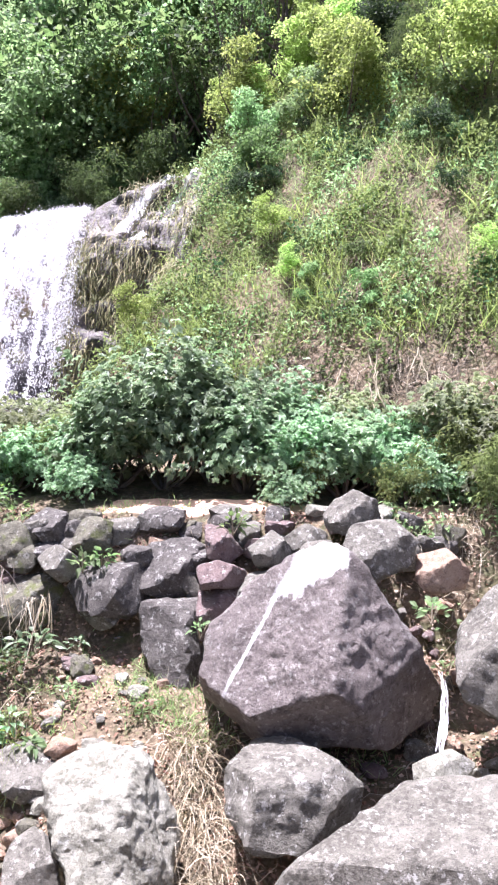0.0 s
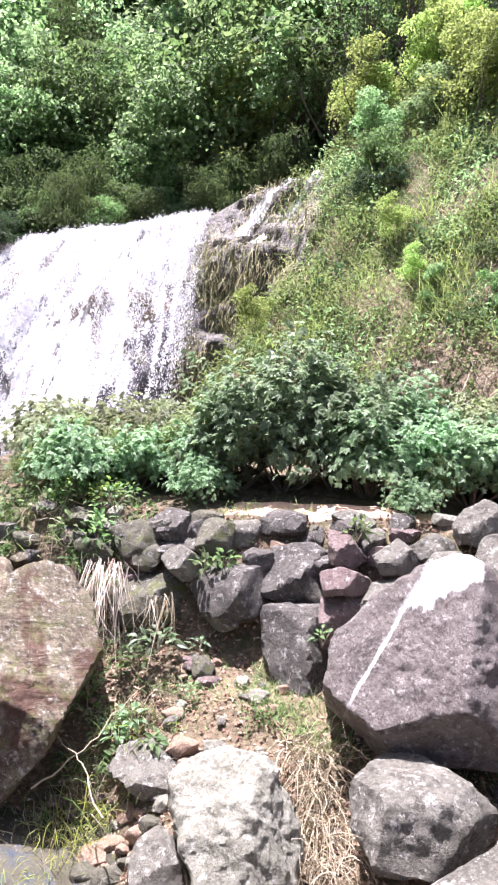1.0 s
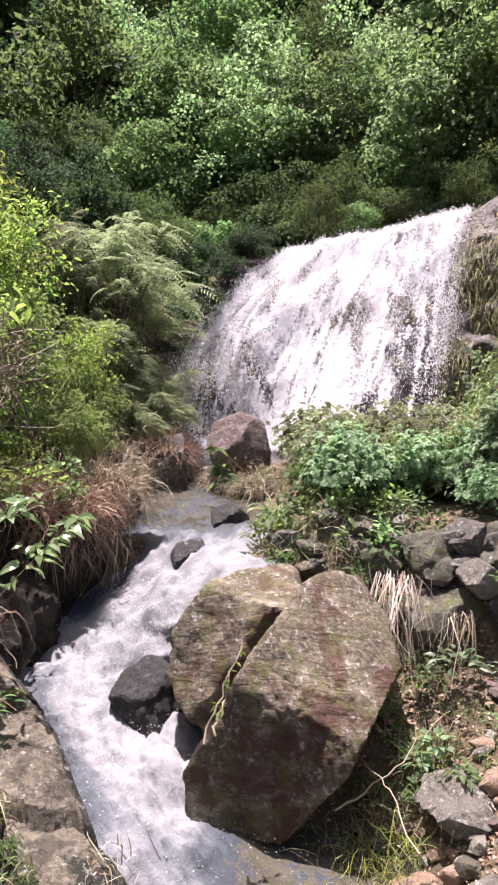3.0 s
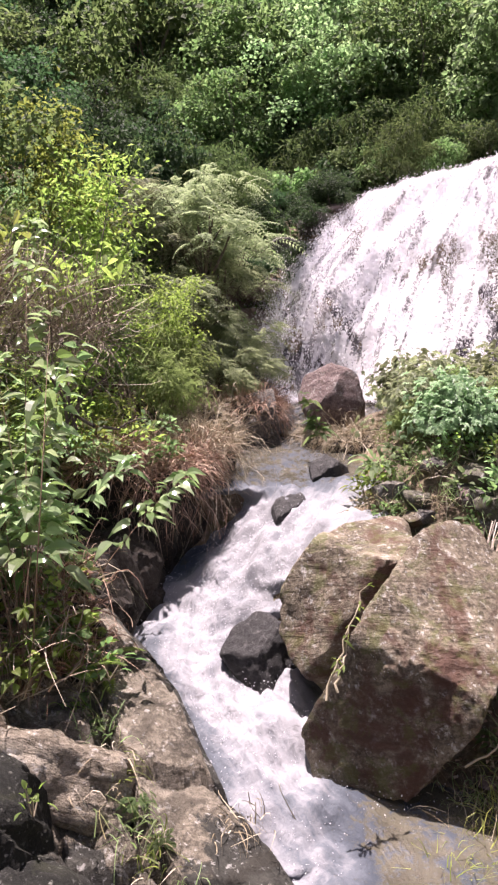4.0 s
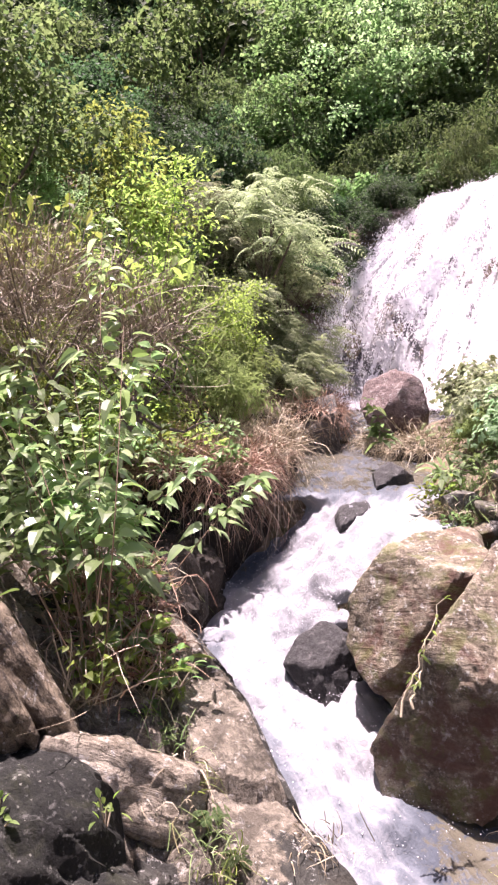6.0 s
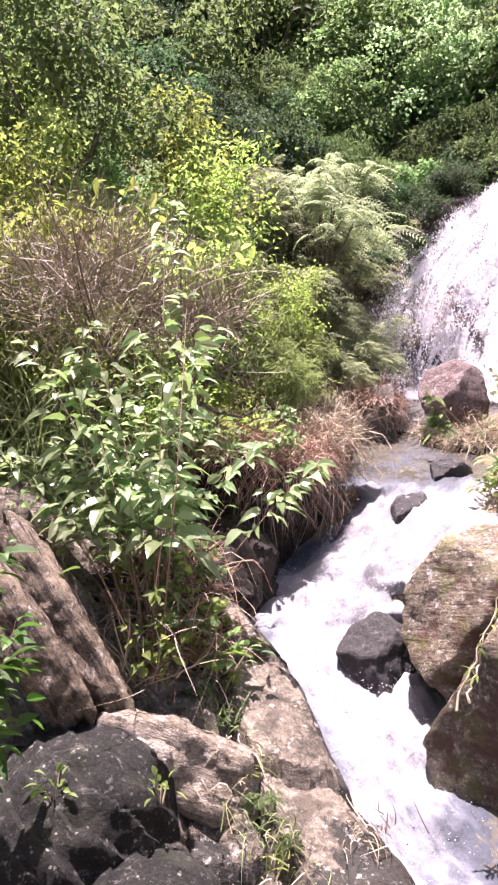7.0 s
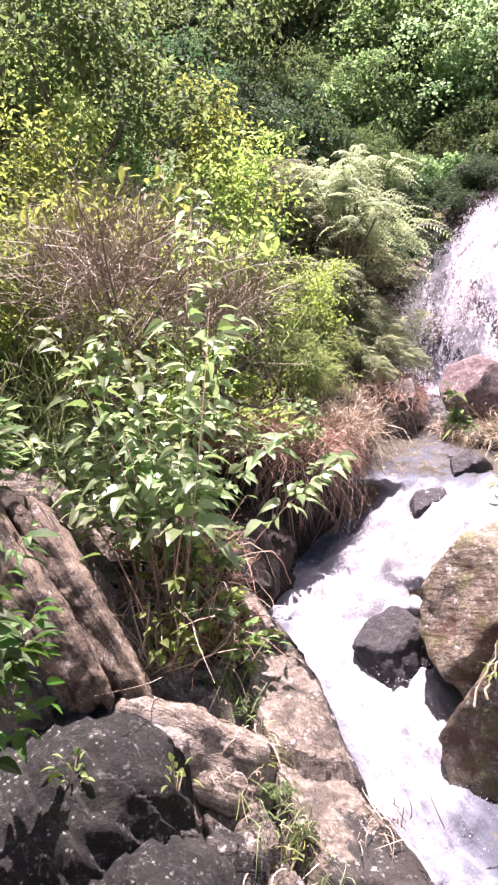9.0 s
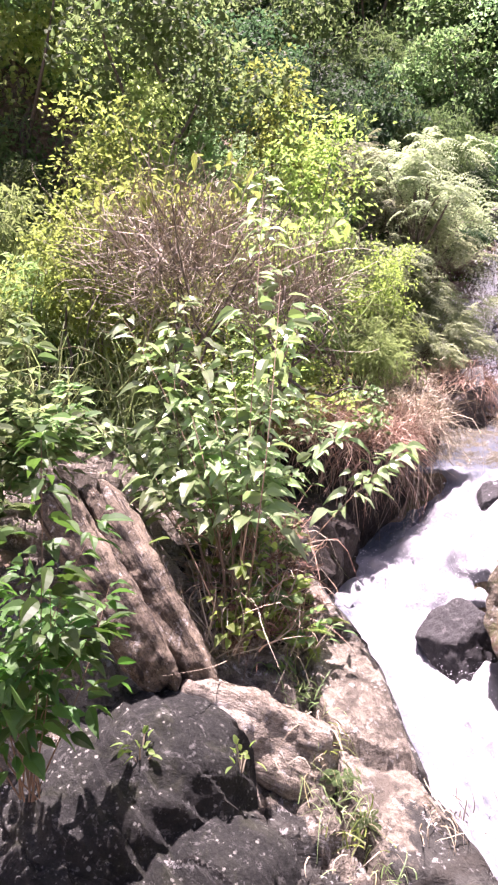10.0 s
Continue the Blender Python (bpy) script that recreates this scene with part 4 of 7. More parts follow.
def tree(name, label, category, radius, height, bole, mat, clumps, per, size, seed, shape="leaf", trunk_r=0.06, limbs=4, hollow=0.45, spreadout=0.36, bark=None):
    """A tree or shrub at the origin: trunk, limbs and a crown of many leaves."""
    rng = np.random.default_rng(seed)
    root = new(name)
    (v, f), c = crown_leaves(rng, radius, height - bole, bole, clumps, per, size, shape, hollow, spreadout)
    part("crown", mesh_of("crown", v, f, mat), root)
    top = np.array([rng.normal() * 0.15 * radius, rng.normal() * 0.15 * radius, bole + (height - bole) * 0.6])
    s = np.linspace(0, 1, 8)[:, None]
    line = np.array([0, 0, -0.3]) + (top + np.array([0, 0, 0.3])) * s + rng.normal(size=(8, 3)) * 0.03 * height * np.array([1, 1, 0]) * s
    tv, tf = tube(line, trunk_r * (1 - 0.75 * s[:, 0]), 7)
    part("trunk", mesh_of("trunk", tv, tf, bark or BARK, True), root)
    for lv, lf in limb_lines(rng, c, np.array([0, 0, bole + 0.1 * height]), limbs, trunk_r * 0.5):
        part("limb", mesh_of("limb", lv, lf, bark or BARK, True), root)
    return tagged(root, label, category)


def put(ob, x, y, scale=1.0, turn=0.0, lift=0.0, first=False, tall=1.0):
    m = pose(x, y, float(z_at(x, y)[0]) + lift, 0, 0, turn) @ Matrix.Diagonal((scale, scale, scale * tall, 1))
    if first:
        ob.matrix_basis = m
        return ob
    return copy_thing(ob, m)


def grove(kinds, spots, seed, group):
    """Sets out copies of the kinds at the spots (x, y, scale, kind); each kind's first tree is used too."""
    rng = np.random.default_rng(seed)
    used = set()
    for x, y, sc, k in spots:
        ob = kinds[k]
        made = put(ob, x, y, sc, rng.uniform(0, 360), first=k not in used, tall=rng.uniform(0.85, 1.2))
        tagged(made, group=group)
        used.add(k)
    for k, ob in enumerate(kinds):
        if k not in used:
            put(ob, -20 - 3 * k, 40, 1.0, 0, first=True)


rng = np.random.default_rng(77)
FOREST = [
    tree("tree", "leafy mid-green tree of the hillside wood", "tree", 1.5, 3.2, 0.0, LEAF_MID, 30, 230, 0.105, 1, "fine", limbs=2, hollow=0.6, spreadout=0.17),
    tree("tree", "dense dark green tree of the hillside wood", "tree", 1.4, 2.9, 0.0, LEAF_DARK, 30, 230, 0.105, 2, "fine", limbs=2, hollow=0.6, spreadout=0.17),
    tree("tree", "sunlit light green tree of the hillside wood", "tree", 1.3, 3.0, 0.0, LEAF_LIGHT, 30, 230, 0.10, 3, "fine", limbs=2, hollow=0.6, spreadout=0.17),
    tree("tree", "olive green tree of the hillside wood", "tree", 1.5, 3.1, 0.0, LEAF_OLIVE, 34, 200, 0.10, 4, "fine narrow", limbs=2, hollow=0.6, spreadout=0.16),
    tree("tree", "loose mid-green tree with a thin crown on tall bare stems", "tree", 1.2, 4.2, 1.2, LEAF_OLIVE, 40, 80, 0.10, 5, "fine", hollow=0.5, spreadout=0.13),
]
spots = []
# the wood above the fall and on up the valley side
for y0 in np.arange(21.8, 34, 2.0):
    for x0 in np.arange(-24, 12, 2.0 + 0.05 * (y0 - 20)):
        x, y = x0 + rng.uniform(-1.0, 1.0), y0 + rng.uniform(-0.9, 0.9)
        # dark kinds at the far left stand for shade, bright kinds for sunlight
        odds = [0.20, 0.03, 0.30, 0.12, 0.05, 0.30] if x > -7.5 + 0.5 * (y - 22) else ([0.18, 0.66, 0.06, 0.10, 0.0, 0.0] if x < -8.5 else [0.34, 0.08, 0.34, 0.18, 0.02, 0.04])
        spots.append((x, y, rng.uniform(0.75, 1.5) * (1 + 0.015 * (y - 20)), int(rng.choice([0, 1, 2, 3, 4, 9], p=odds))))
# the left valley side
for y0 in np.arange(6.5, 20, 1.7):
    for x0 in np.arange(-24, -10.2, 1.8):
        x, y = x0 + rng.uniform(-0.6, 0.6), y0 + rng.uniform(-0.6, 0.6)
        if x > -11.2 and y > 13 or x + 0.55 * y > -3.5 and y > 12:
            continue
        # dark leaves carry the shade farther up, bright ones the sun nearby
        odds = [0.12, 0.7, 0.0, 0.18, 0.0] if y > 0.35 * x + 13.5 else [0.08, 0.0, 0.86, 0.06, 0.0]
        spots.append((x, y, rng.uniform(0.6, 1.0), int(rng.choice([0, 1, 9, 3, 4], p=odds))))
far_rng = np.random.default_rng(78)
for y0 in np.arange(15, 36, 3.4):
    for x0 in np.arange(-38, -22.5, 3.4):
        spots.append((x0 + far_rng.uniform(-0.8, 0.8), y0 + far_rng.uniform(-0.8, 0.8), far_rng.uniform(1.5, 2.0), int(far_rng.choice(5, p=[0.3, 0.4, 0.1, 0.2, 0.0]))))
# the bushy shoulder on the right
for y0 in np.arange(14.5, 21, 1.5):
    for x0 in np.arange(1.2, 12, 1.5):
        x, y = x0 + rng.uniform(-0.5, 0.5), y0 + rng.uniform(-0.5, 0.5)
        if y + 0.55 * x < 17.2:
            continue
        # mostly the bright leaf kind, which makes up for shade on this side
        spots.append((x, y, rng.uniform(0.45, 0.75), int(rng.choice([0, 9, 1, 3, 4], p=[0.15, 0.6, 0.1, 0.1, 0.05]))))
# thick growth along the top of the wall
for x0 in np.arange(-16, -2.2, 1.0):
    for dy in (3.9, 4.8, 5.8, 6.9):
        x = x0 + rng.uniform(-0.5, 0.5)
        spots.append((x, float(wall_foot(x)) + dy + rng.uniform(-0.3, 0.3), rng.uniform(0.45, 0.7) * (1.0 if dy < 5 else 1.55), int(rng.choice([5, 7, 6, 7, 8] if dy > 5 else [5, 6, 5, 8]))))
for x0 in np.arange(-17, 0, 1.3):
    for dy in (7.6, 8.8, 10.2):
        x = x0 + rng.uniform(-0.6, 0.6)
        spots.append((x, float(wall_foot(x)) + dy + rng.uniform(-0.5, 0.5), rng.uniform(0.6, 1.0), int(rng.choice([5, 7, 7, 8, 0, 2, 2]))))
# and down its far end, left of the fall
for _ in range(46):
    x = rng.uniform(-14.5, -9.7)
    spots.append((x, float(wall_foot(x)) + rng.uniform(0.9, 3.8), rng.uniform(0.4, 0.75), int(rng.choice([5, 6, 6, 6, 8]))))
# scrub over the right-hand slope
for _ in range(80):
    x, y = rng.uniform(-1.5, 8), rng.uniform(10, 18)
    u_ = y + 0.55 * np.clip(x, -2.5, 7)
    if 12.9 < u_ < 17.6:
        spots.append((x, y, rng.uniform(0.2, 0.45) * (1.4 if u_ > 15.2 else 1.0), int(rng.choice([5, 6, 7, 7, 8]))))
for _ in range(85):
    x, y = rng.uniform(-1.8, 9), rng.uniform(13, 21)
    u_ = y + 0.55 * np.clip(x, -2.5, 7)
    if 16.5 < u_ < 21:
        spots.append((x, y, rng.uniform(0.3, 0.6), int(rng.choice([9, 9, 5, 7, 9, 9]))))
# and over the left-hand valley side
for _ in range(90):
    x, y = rng.uniform(-18, -8.2), rng.uniform(2.5, 15)
    d_, l_, h_, s_ = stream_at(np.array([x]), np.array([y]))
    if s_[0] > 0 and d_[0] - h_[0] > 1.8:
        spots.append((x, y, rng.uniform(0.28, 0.6), int(rng.choice([5, 6, 7, 8]))))
FOREST += [
    tree("shrub", "rounded mid-green shrub on the slope", "shrub", 1.5, 2.3, 0.0, LEAF_MID, 20, 220, 0.12, 15, "fine", limbs=2, hollow=0.6, spreadout=0.19),
    tree("shrub", "dense dark green shrub on the slope", "shrub", 1.5, 2.3, 0.0, LEAF_DARK, 20, 220, 0.12, 16, "fine", limbs=2, hollow=0.6, spreadout=0.19),
    tree("shrub", "sunlit light green shrub on the slope", "shrub", 1.5, 2.3, 0.0, LEAF_LIGHT, 20, 220, 0.12, 17, "fine", limbs=2, hollow=0.6, spreadout=0.19),
    tree("shrub", "olive green shrub with narrow leaves on the slope", "shrub", 1.5, 2.3, 0.0, LEAF_OLIVE, 22, 200, 0.12, 18, "fine narrow", limbs=2, hollow=0.6, spreadout=0.18),
    tree("tree", "sunlit yellow-green tree on the valley shoulder", "tree", 1.3, 2.9, 0.0, LEAF_SUN, 28, 200, 0.09, 19, "fine", limbs=2, hollow=0.6, spreadout=0.16),
]
FOREST += [
    tree("tree", "leafy mid-green tree far up the hillside", "tree", 1.5, 3.2, 0.0, LEAF_MID, 26, 110, 0.14, 31, "fine", limbs=2, hollow=0.6, spreadout=0.17),
    tree("tree", "dense dark green tree far up the hillside", "tree", 1.4, 2.9, 0.0, LEAF_DARK, 26, 110, 0.14, 32, "fine", limbs=2, hollow=0.6, spreadout=0.17),
    tree("tree", "light green tree far up the hillside", "tree", 1.3, 3.0, 0.0, LEAF_LIGHT, 26, 110, 0.135, 33, "fine", limbs=2, hollow=0.6, spreadout=0.17),
    tree("shrub", "small mid-green shrub on the slope", "shrub", 1.5, 2.3, 0.0, LEAF_MID, 14, 90, 0.19, 34, "fine", limbs=2, hollow=0.6, spreadout=0.2),
    tree("shrub", "small dark green shrub on the slope", "shrub", 1.5, 2.3, 0.0, LEAF_DARK, 14, 90, 0.19, 35, "fine", limbs=2, hollow=0.6, spreadout=0.2),
    tree("shrub", "small light green shrub on the slope", "shrub", 1.5, 2.3, 0.0, LEAF_LIGHT, 14, 90, 0.19, 36, "fine", limbs=2, hollow=0.6, spreadout=0.2),
    tree("shrub", "small olive green shrub on the slope", "shrub", 1.5, 2.3, 0.0, LEAF_OLIVE, 14, 90, 0.19, 37, "fine narrow", limbs=2, hollow=0.6, spreadout=0.2),
]
FAR_KIND, SMALL_KIND = {0: 10, 1: 11, 2: 12, 3: 10, 4: 10}, {5: 13, 6: 14, 7: 15, 8: 16}
spots = [(x, y, sc, FAR_KIND.get(k, k) if y > 26.5 or x < -16.5 else SMALL_KIND.get(k, k) if sc < 0.5 else k) for x, y, sc, k in spots]
grove(FOREST, spots, 3, "trees of the wooded hillside")
slim = tree("tree", "slender open tree with dark bare stems and sparse olive leaves", "tree", 1.3, 5.2, 1.6, LEAF_OLIVE, 36, 60, 0.09, 20, "fine", trunk_r=0.075, limbs=14, hollow=0.45, spreadout=0.1)
put(slim, -1.6, 20.2, 1.0, 0, first=True)
for x, y, sc in ((-0.7, 20.4, 1.05), (-2.4, 20.9, 0.95), (0.4, 20.0, 0.9), (-3.4, 21.2, 0.9)):
    tagged(put(slim, x, y, sc, x * 160), group="slender trees above the side stream")
tagged(slim, group="slender trees above the side stream")


def palmate(rng, pos, out, size):
    """Hand-shaped leaves of five fingers each."""
    n = len(pos)
    way = unit(out * np.array([1, 1, 0.5]) + rng.normal(size=(n, 3)) * 0.8)
    nrm = unit(UP * 1.0 + out * 0.5 + rng.normal(size=(n, 3)) * 0.6)
    side = unit(np.cross(way, nrm))
    fwd = np.cross(nrm, side)
    sz = size * rng.uniform(0.6, 1.25, n)
    B, D, N, L = [], [], [], []
    for a, l in ((-88, 0.65), (-44, 0.9), (0, 1.0), (44, 0.9), (88, 0.65)):
        c, s = math.cos(radians(a)), math.sin(radians(a))
        B.append(pos)
        D.append(fwd * c + side * s)
        N.append(nrm)
        L.append(sz * l)
    L = np.concatenate(L)
    return leaves(rng, np.concatenate(B), np.concatenate(D), np.concatenate(N), L, L * 0.68, 0.25)


def broad_bush(label, radius, height, clumps, per, size, seed, mat=None):
    """A bush with many stems and large hand-shaped leaves."""
    rng = np.random.default_rng(seed)
    root = new("bush")
    d = unit(rng.normal(size=(clumps, 3)))
    d[:, 2] = np.abs(d[:, 2]) * 1.25 - 0.5
    lump = np.array([0.8 + 0.9 * noise.noise(Vector(q) * 1.8 + Vector((seed, 0, 0))) for q in d])[:, None]
    c = d * lump * (0.4 + 0.6 * rng.uniform(0, 1, (clumps, 1)) ** 0.5) * np.array([radius, radius, height * 0.62]) + np.array([0, 0, height * 0.5])
    pos = np.repeat(c, per, 0) + rng.normal(size=(clumps * per, 3)) * 0.11
    out = unit(pos - np.array([0, 0, height * 0.35]))
    v, f = palmate(rng, pos, out, size)
    part("foliage", mesh_of("foliage", v, f, mat or LEAF_BLUE), root)
    for lv, lf in limb_lines(rng, c, np.array([0, 0, 0.12]), 9, 0.03):
        lv[:, 2] -= 0.1
        part("stem", mesh_of("stem", lv, lf, BARK, True), root)
    return tagged(root, label, "bush", "broad-leaved bushes above the stones")


big_bush = broad_bush("tall blue-green bush with large hand-shaped leaves", 1.0, 1.95, 170, 9, 0.11, 31)
low_bush = broad_bush("low blue-green bush with hand-shaped leaves", 0.85, 1.15, 110, 9, 0.10, 32)
light_bush = broad_bush("low light green leafy bush", 0.8, 0.95, 95, 9, 0.095, 33, LEAF_GREY)
put(big_bush, -1.85, 10.2, 1.06, 0, first=True)
put(low_bush, -0.75, 10.0, 1.05, 0, first=True)
put(light_bush, -2.9, 10.4, 1.0, 0, first=True)
for x, y, sc, tall in ((-1.2, 10.3, 0.85, 1), (-2.45, 10.05, 0.8, 0.9), (0.0, 9.8, 0.55, 1), (-0.3, 10.6, 0.75, 1)):
    put(big_bush, x, y, sc, x * 200, tall=tall)
for x, y, sc in ((-3.1, 10.0, 0.75), (-2.7, 9.3, 0.5), (0.5, 9.8, 0.85), (0.9, 10.2, 0.9), (-4.4, 9.4, 0.8), (1.6, 9.4, 0.6), (-0.2, 9.1, 0.4), (1.3, 9.9, 0.8), (-3.7, 9.7, 0.7)):
    put(low_bush, x, y, sc, x * 170)
for x, y, sc in ((-3.6, 10.6, 1.0), (-4.4, 10.4, 1.0), (-5.2, 10.6, 1.0), (-4.8, 11.6, 1.1), (-3.8, 11.8, 1.1), (-5.8, 11.8, 1.0), (-2.4, 11.2, 1.1), (-1.2, 11.2, 1.0), (2.0, 10.2, 1.0), (2.6, 9.6, 1.0), (2.9, 8.8, 0.9), (0.6, 10.9, 0.9), (-6.2, 12.6, 0.9)):
    put(light_bush, x, y, sc, x * 140)
rng = np.random.default_rng(34)
for _ in range(70):
    x, y = rng.uniform(-3.4, 6), rng.uniform(10, 17)
    if 12.4 < y + 0.55 * np.clip(x, -2.5, 7) < 16.2:
        tagged(put(FOREST[int(rng.choice([13, 15, 15, 16, 9]))], x, y, rng.uniform(0.16, 0.34), x * 140, -0.05), group="trees of the wooded hillside")


def scatter(rng, n, box, keep):
    """Places on the ground inside box (x0, x1, y0, y1) where keep(x, y) is above a random number."""
    x, y = rng.uniform(box[0], box[1], n), rng.uniform(box[2], box[3], n)
    ok = keep(x, y) > rng.uniform(0, 1, n)
    x, y = x[ok], y[ok]
    return np.stack([x, y, z_at(x, y)], 1)


def patchy(x, y, scale, lo, hi, seed):
    return smooth(np.array([noise.noise(Vector((a * scale + seed, b * scale, seed))) for a, b in zip(x, y)]), lo, hi)


def turf(name, label, n, box, keep, length, width, mat, seed, droop=0.45, lean=0.5, bits=2):
    rng = np.random.default_rng(seed)
    p = scatter(rng, n, box, keep)
    way = UP + rng.normal(size=p.shape) * lean
    v, f = strands(rng, p - UP * 0.02, way, length * rng.uniform(0.5, 1.3, len(p)), width, droop * rng.uniform(0.3, 1.5, len(p)), bits)
    return tagged(new(name, mesh_of(name, v, f, mat)), label, "grass", kind="stuff")


def herbs(name, label, n, box, keep, size, height, mat, seed):
    rng = np.random.default_rng(seed)
    p = scatter(rng, n, box, keep)
    mound = 0.25 + 0.75 * patchy(p[:, 0], p[:, 1], 1.4, -0.25, 0.45, seed)
    p = p + UP * (rng.uniform(0, 1, len(p)) ** 0.9 * height * mound)[:, None]
    v, f = leaves(rng, p, rng.normal(size=p.shape) + UP * 0.2, UP + rng.normal(size=p.shape) * 0.5, size * rng.uniform(0.6, 1.4, len(p)), size * 0.5, 0.3)
    return tagged(new(name, mesh_of(name, v, f, mat)), label, "plants", kind="stuff")


def hill_keep(x, y):
    u = y + 0.55 * np.clip(x, -2.5, 7)
    lo = 11.6 + 0.75 * smooth(x, -0.8, 0.1)
    return smooth(u, lo, lo + 0.8) * smooth(x + 1.4 * np.clip((17.0 - y) / 4.0, 0, 1), -3.9, -2.4)


turf("hill_grass", "tall green grass on the steep slope", 50000, (-5.2, 7, 9, 19), hill_keep, 0.42, 0.012, GRASS_GREEN, 41)
turf("hill_grass_clumps", "clumps of long bright grass on the slope", 42000, (-5.2, 7, 9, 19), lambda x, y: hill_keep(x, y) * patchy(x, y, 1.3, 0.05, 0.3, 21), 0.75, 0.014, LEAF_SUN, 141, 0.6, 0.35)
turf("hill_straw", "patches of withered grass on the slope", 8000, (-5.2, 7, 9, 19), lambda x, y: hill_keep(x, y) * patchy(x, y, 0.9, 0.12, 0.35, 33), 0.55, 0.012, GRASS_DRY, 142, 0.9, 0.6)
herbs("hill_herbs", "mixed light green weeds covering the slope", 150000, (-5.2, 7, 9, 19), lambda x, y: hill_keep(x, y) * patchy(x, y, 1.1, -0.25, 0.2, 3), 0.075, 0.75, LEAF_FRESH, 42)
herbs("hill_weeds", "fresh green weeds on the slope", 60000, (-5.2, 7, 9, 19), lambda x, y: hill_keep(x, y) * patchy(x, y, 1.0, -0.1, 0.3, 9), 0.085, 0.85, LEAF_LIGHT, 43)
# patches of dark leaves imitate shaded hollows
herbs("hill_leaves", "dark broad-leaved weeds standing for shaded hollows of the slope", 46000, (-5.2, 7, 9, 19), lambda x, y: hill_keep(x, y) * patchy(x, y, 0.8, 0.15, 0.4, 15), 0.11, 0.5, LEAF_DARK, 143)
turf("dry_slope_grass", "dry brown grass hanging on the earth bank", 16000, (-2.2, 5, 8.5, 13.2), lambda x, y: smooth(y + 0.55 * np.clip(x, -2.5, 7), 11.0, 11.5) * smooth(-y - 0.55 * x, -12.9, -12.3), 0.5, 0.014, TWIG, 44, 1.0, 0.9)
turf("bank_grass", "short green and dry grass among the stones", 12000, (-6, 3, 6.4, 9.2), lambda x, y: 0.8 * patchy(x, y, 1.6, 0.1, 0.4, 5) * (stream_at(x, y)[0] > 1.2), 0.22, 0.012, GRASS_GREEN, 45)
herbs("left_undergrowth", "tangled green undergrowth on the stream bank", 60000, (-15, -6.8, 3.5, 16), lambda x, y: smooth(stream_at(x, y)[0] - stream_at(x, y)[2], 0.8, 1.8) * (stream_at(x, y)[3] > 0), 0.14, 0.9, LEAF_MID, 46)
turf("left_grass", "long grass on the stream bank", 16000, (-13, -6.5, 4, 15), lambda x, y: smooth(stream_at(x, y)[0] - stream_at(x, y)[2], 0.2, 0.9) * (stream_at(x, y)[3] > 0), 0.6, 0.018, GRASS_GREEN, 47)
herbs("leaf_litter", "dead leaves and straw bits on the soil", 26000, (-4.2, 2.4, 4.8, 8.9), lambda x, y: (0.3 + 0.7 * patchy(x, y, 1.5, -0.1, 0.4, 6)) * (stream_at(x, y)[0] > stream_at(x, y)[2] + 0.2), 0.055, 0.03, STRAW_RED, 48)
turf("dead_stems", "dry stems strewn over the soil", 9000, (-4.0, 2.4, 5.2, 8.9), lambda x, y: patchy(x, y, 1.2, 0.0, 0.4, 8) * (stream_at(x, y)[0] > stream_at(x, y)[2] + 0.2), 0.35, 0.007, GRASS_DRY, 49, 0.9, 1.4)
herbs("slope_foot_weeds", "yellow-green weeds at the foot of the slope", 9000, (0.9, 3.6, 7.6, 10.2), lambda x, y: patchy(x, y, 1.3, -0.2, 0.3, 11), 0.09, 0.45, LEAF_LIGHT, 56)
turf("slope_foot_grass", "dry grass at the foot of the slope", 5000, (0.9, 3.6, 7.4, 10.2), lambda x, y: patchy(x, y, 1.1, -0.2, 0.3, 13), 0.4, 0.01, GRASS_DRY, 57, 0.8, 0.8)
herbs("bank_weeds", "scattered green weeds on the dry earth bank", 14000, (-1.5, 5, 8.5, 13.2), lambda x, y: smooth(y + 0.55 * np.clip(x, -2.5, 7), 10.8, 11.3) * smooth(-y - 0.55 * x, -12.9, -12.3) * patchy(x, y, 1.5, 0.0, 0.35, 21), 0.10, 0.5, LEAF_MID, 58)


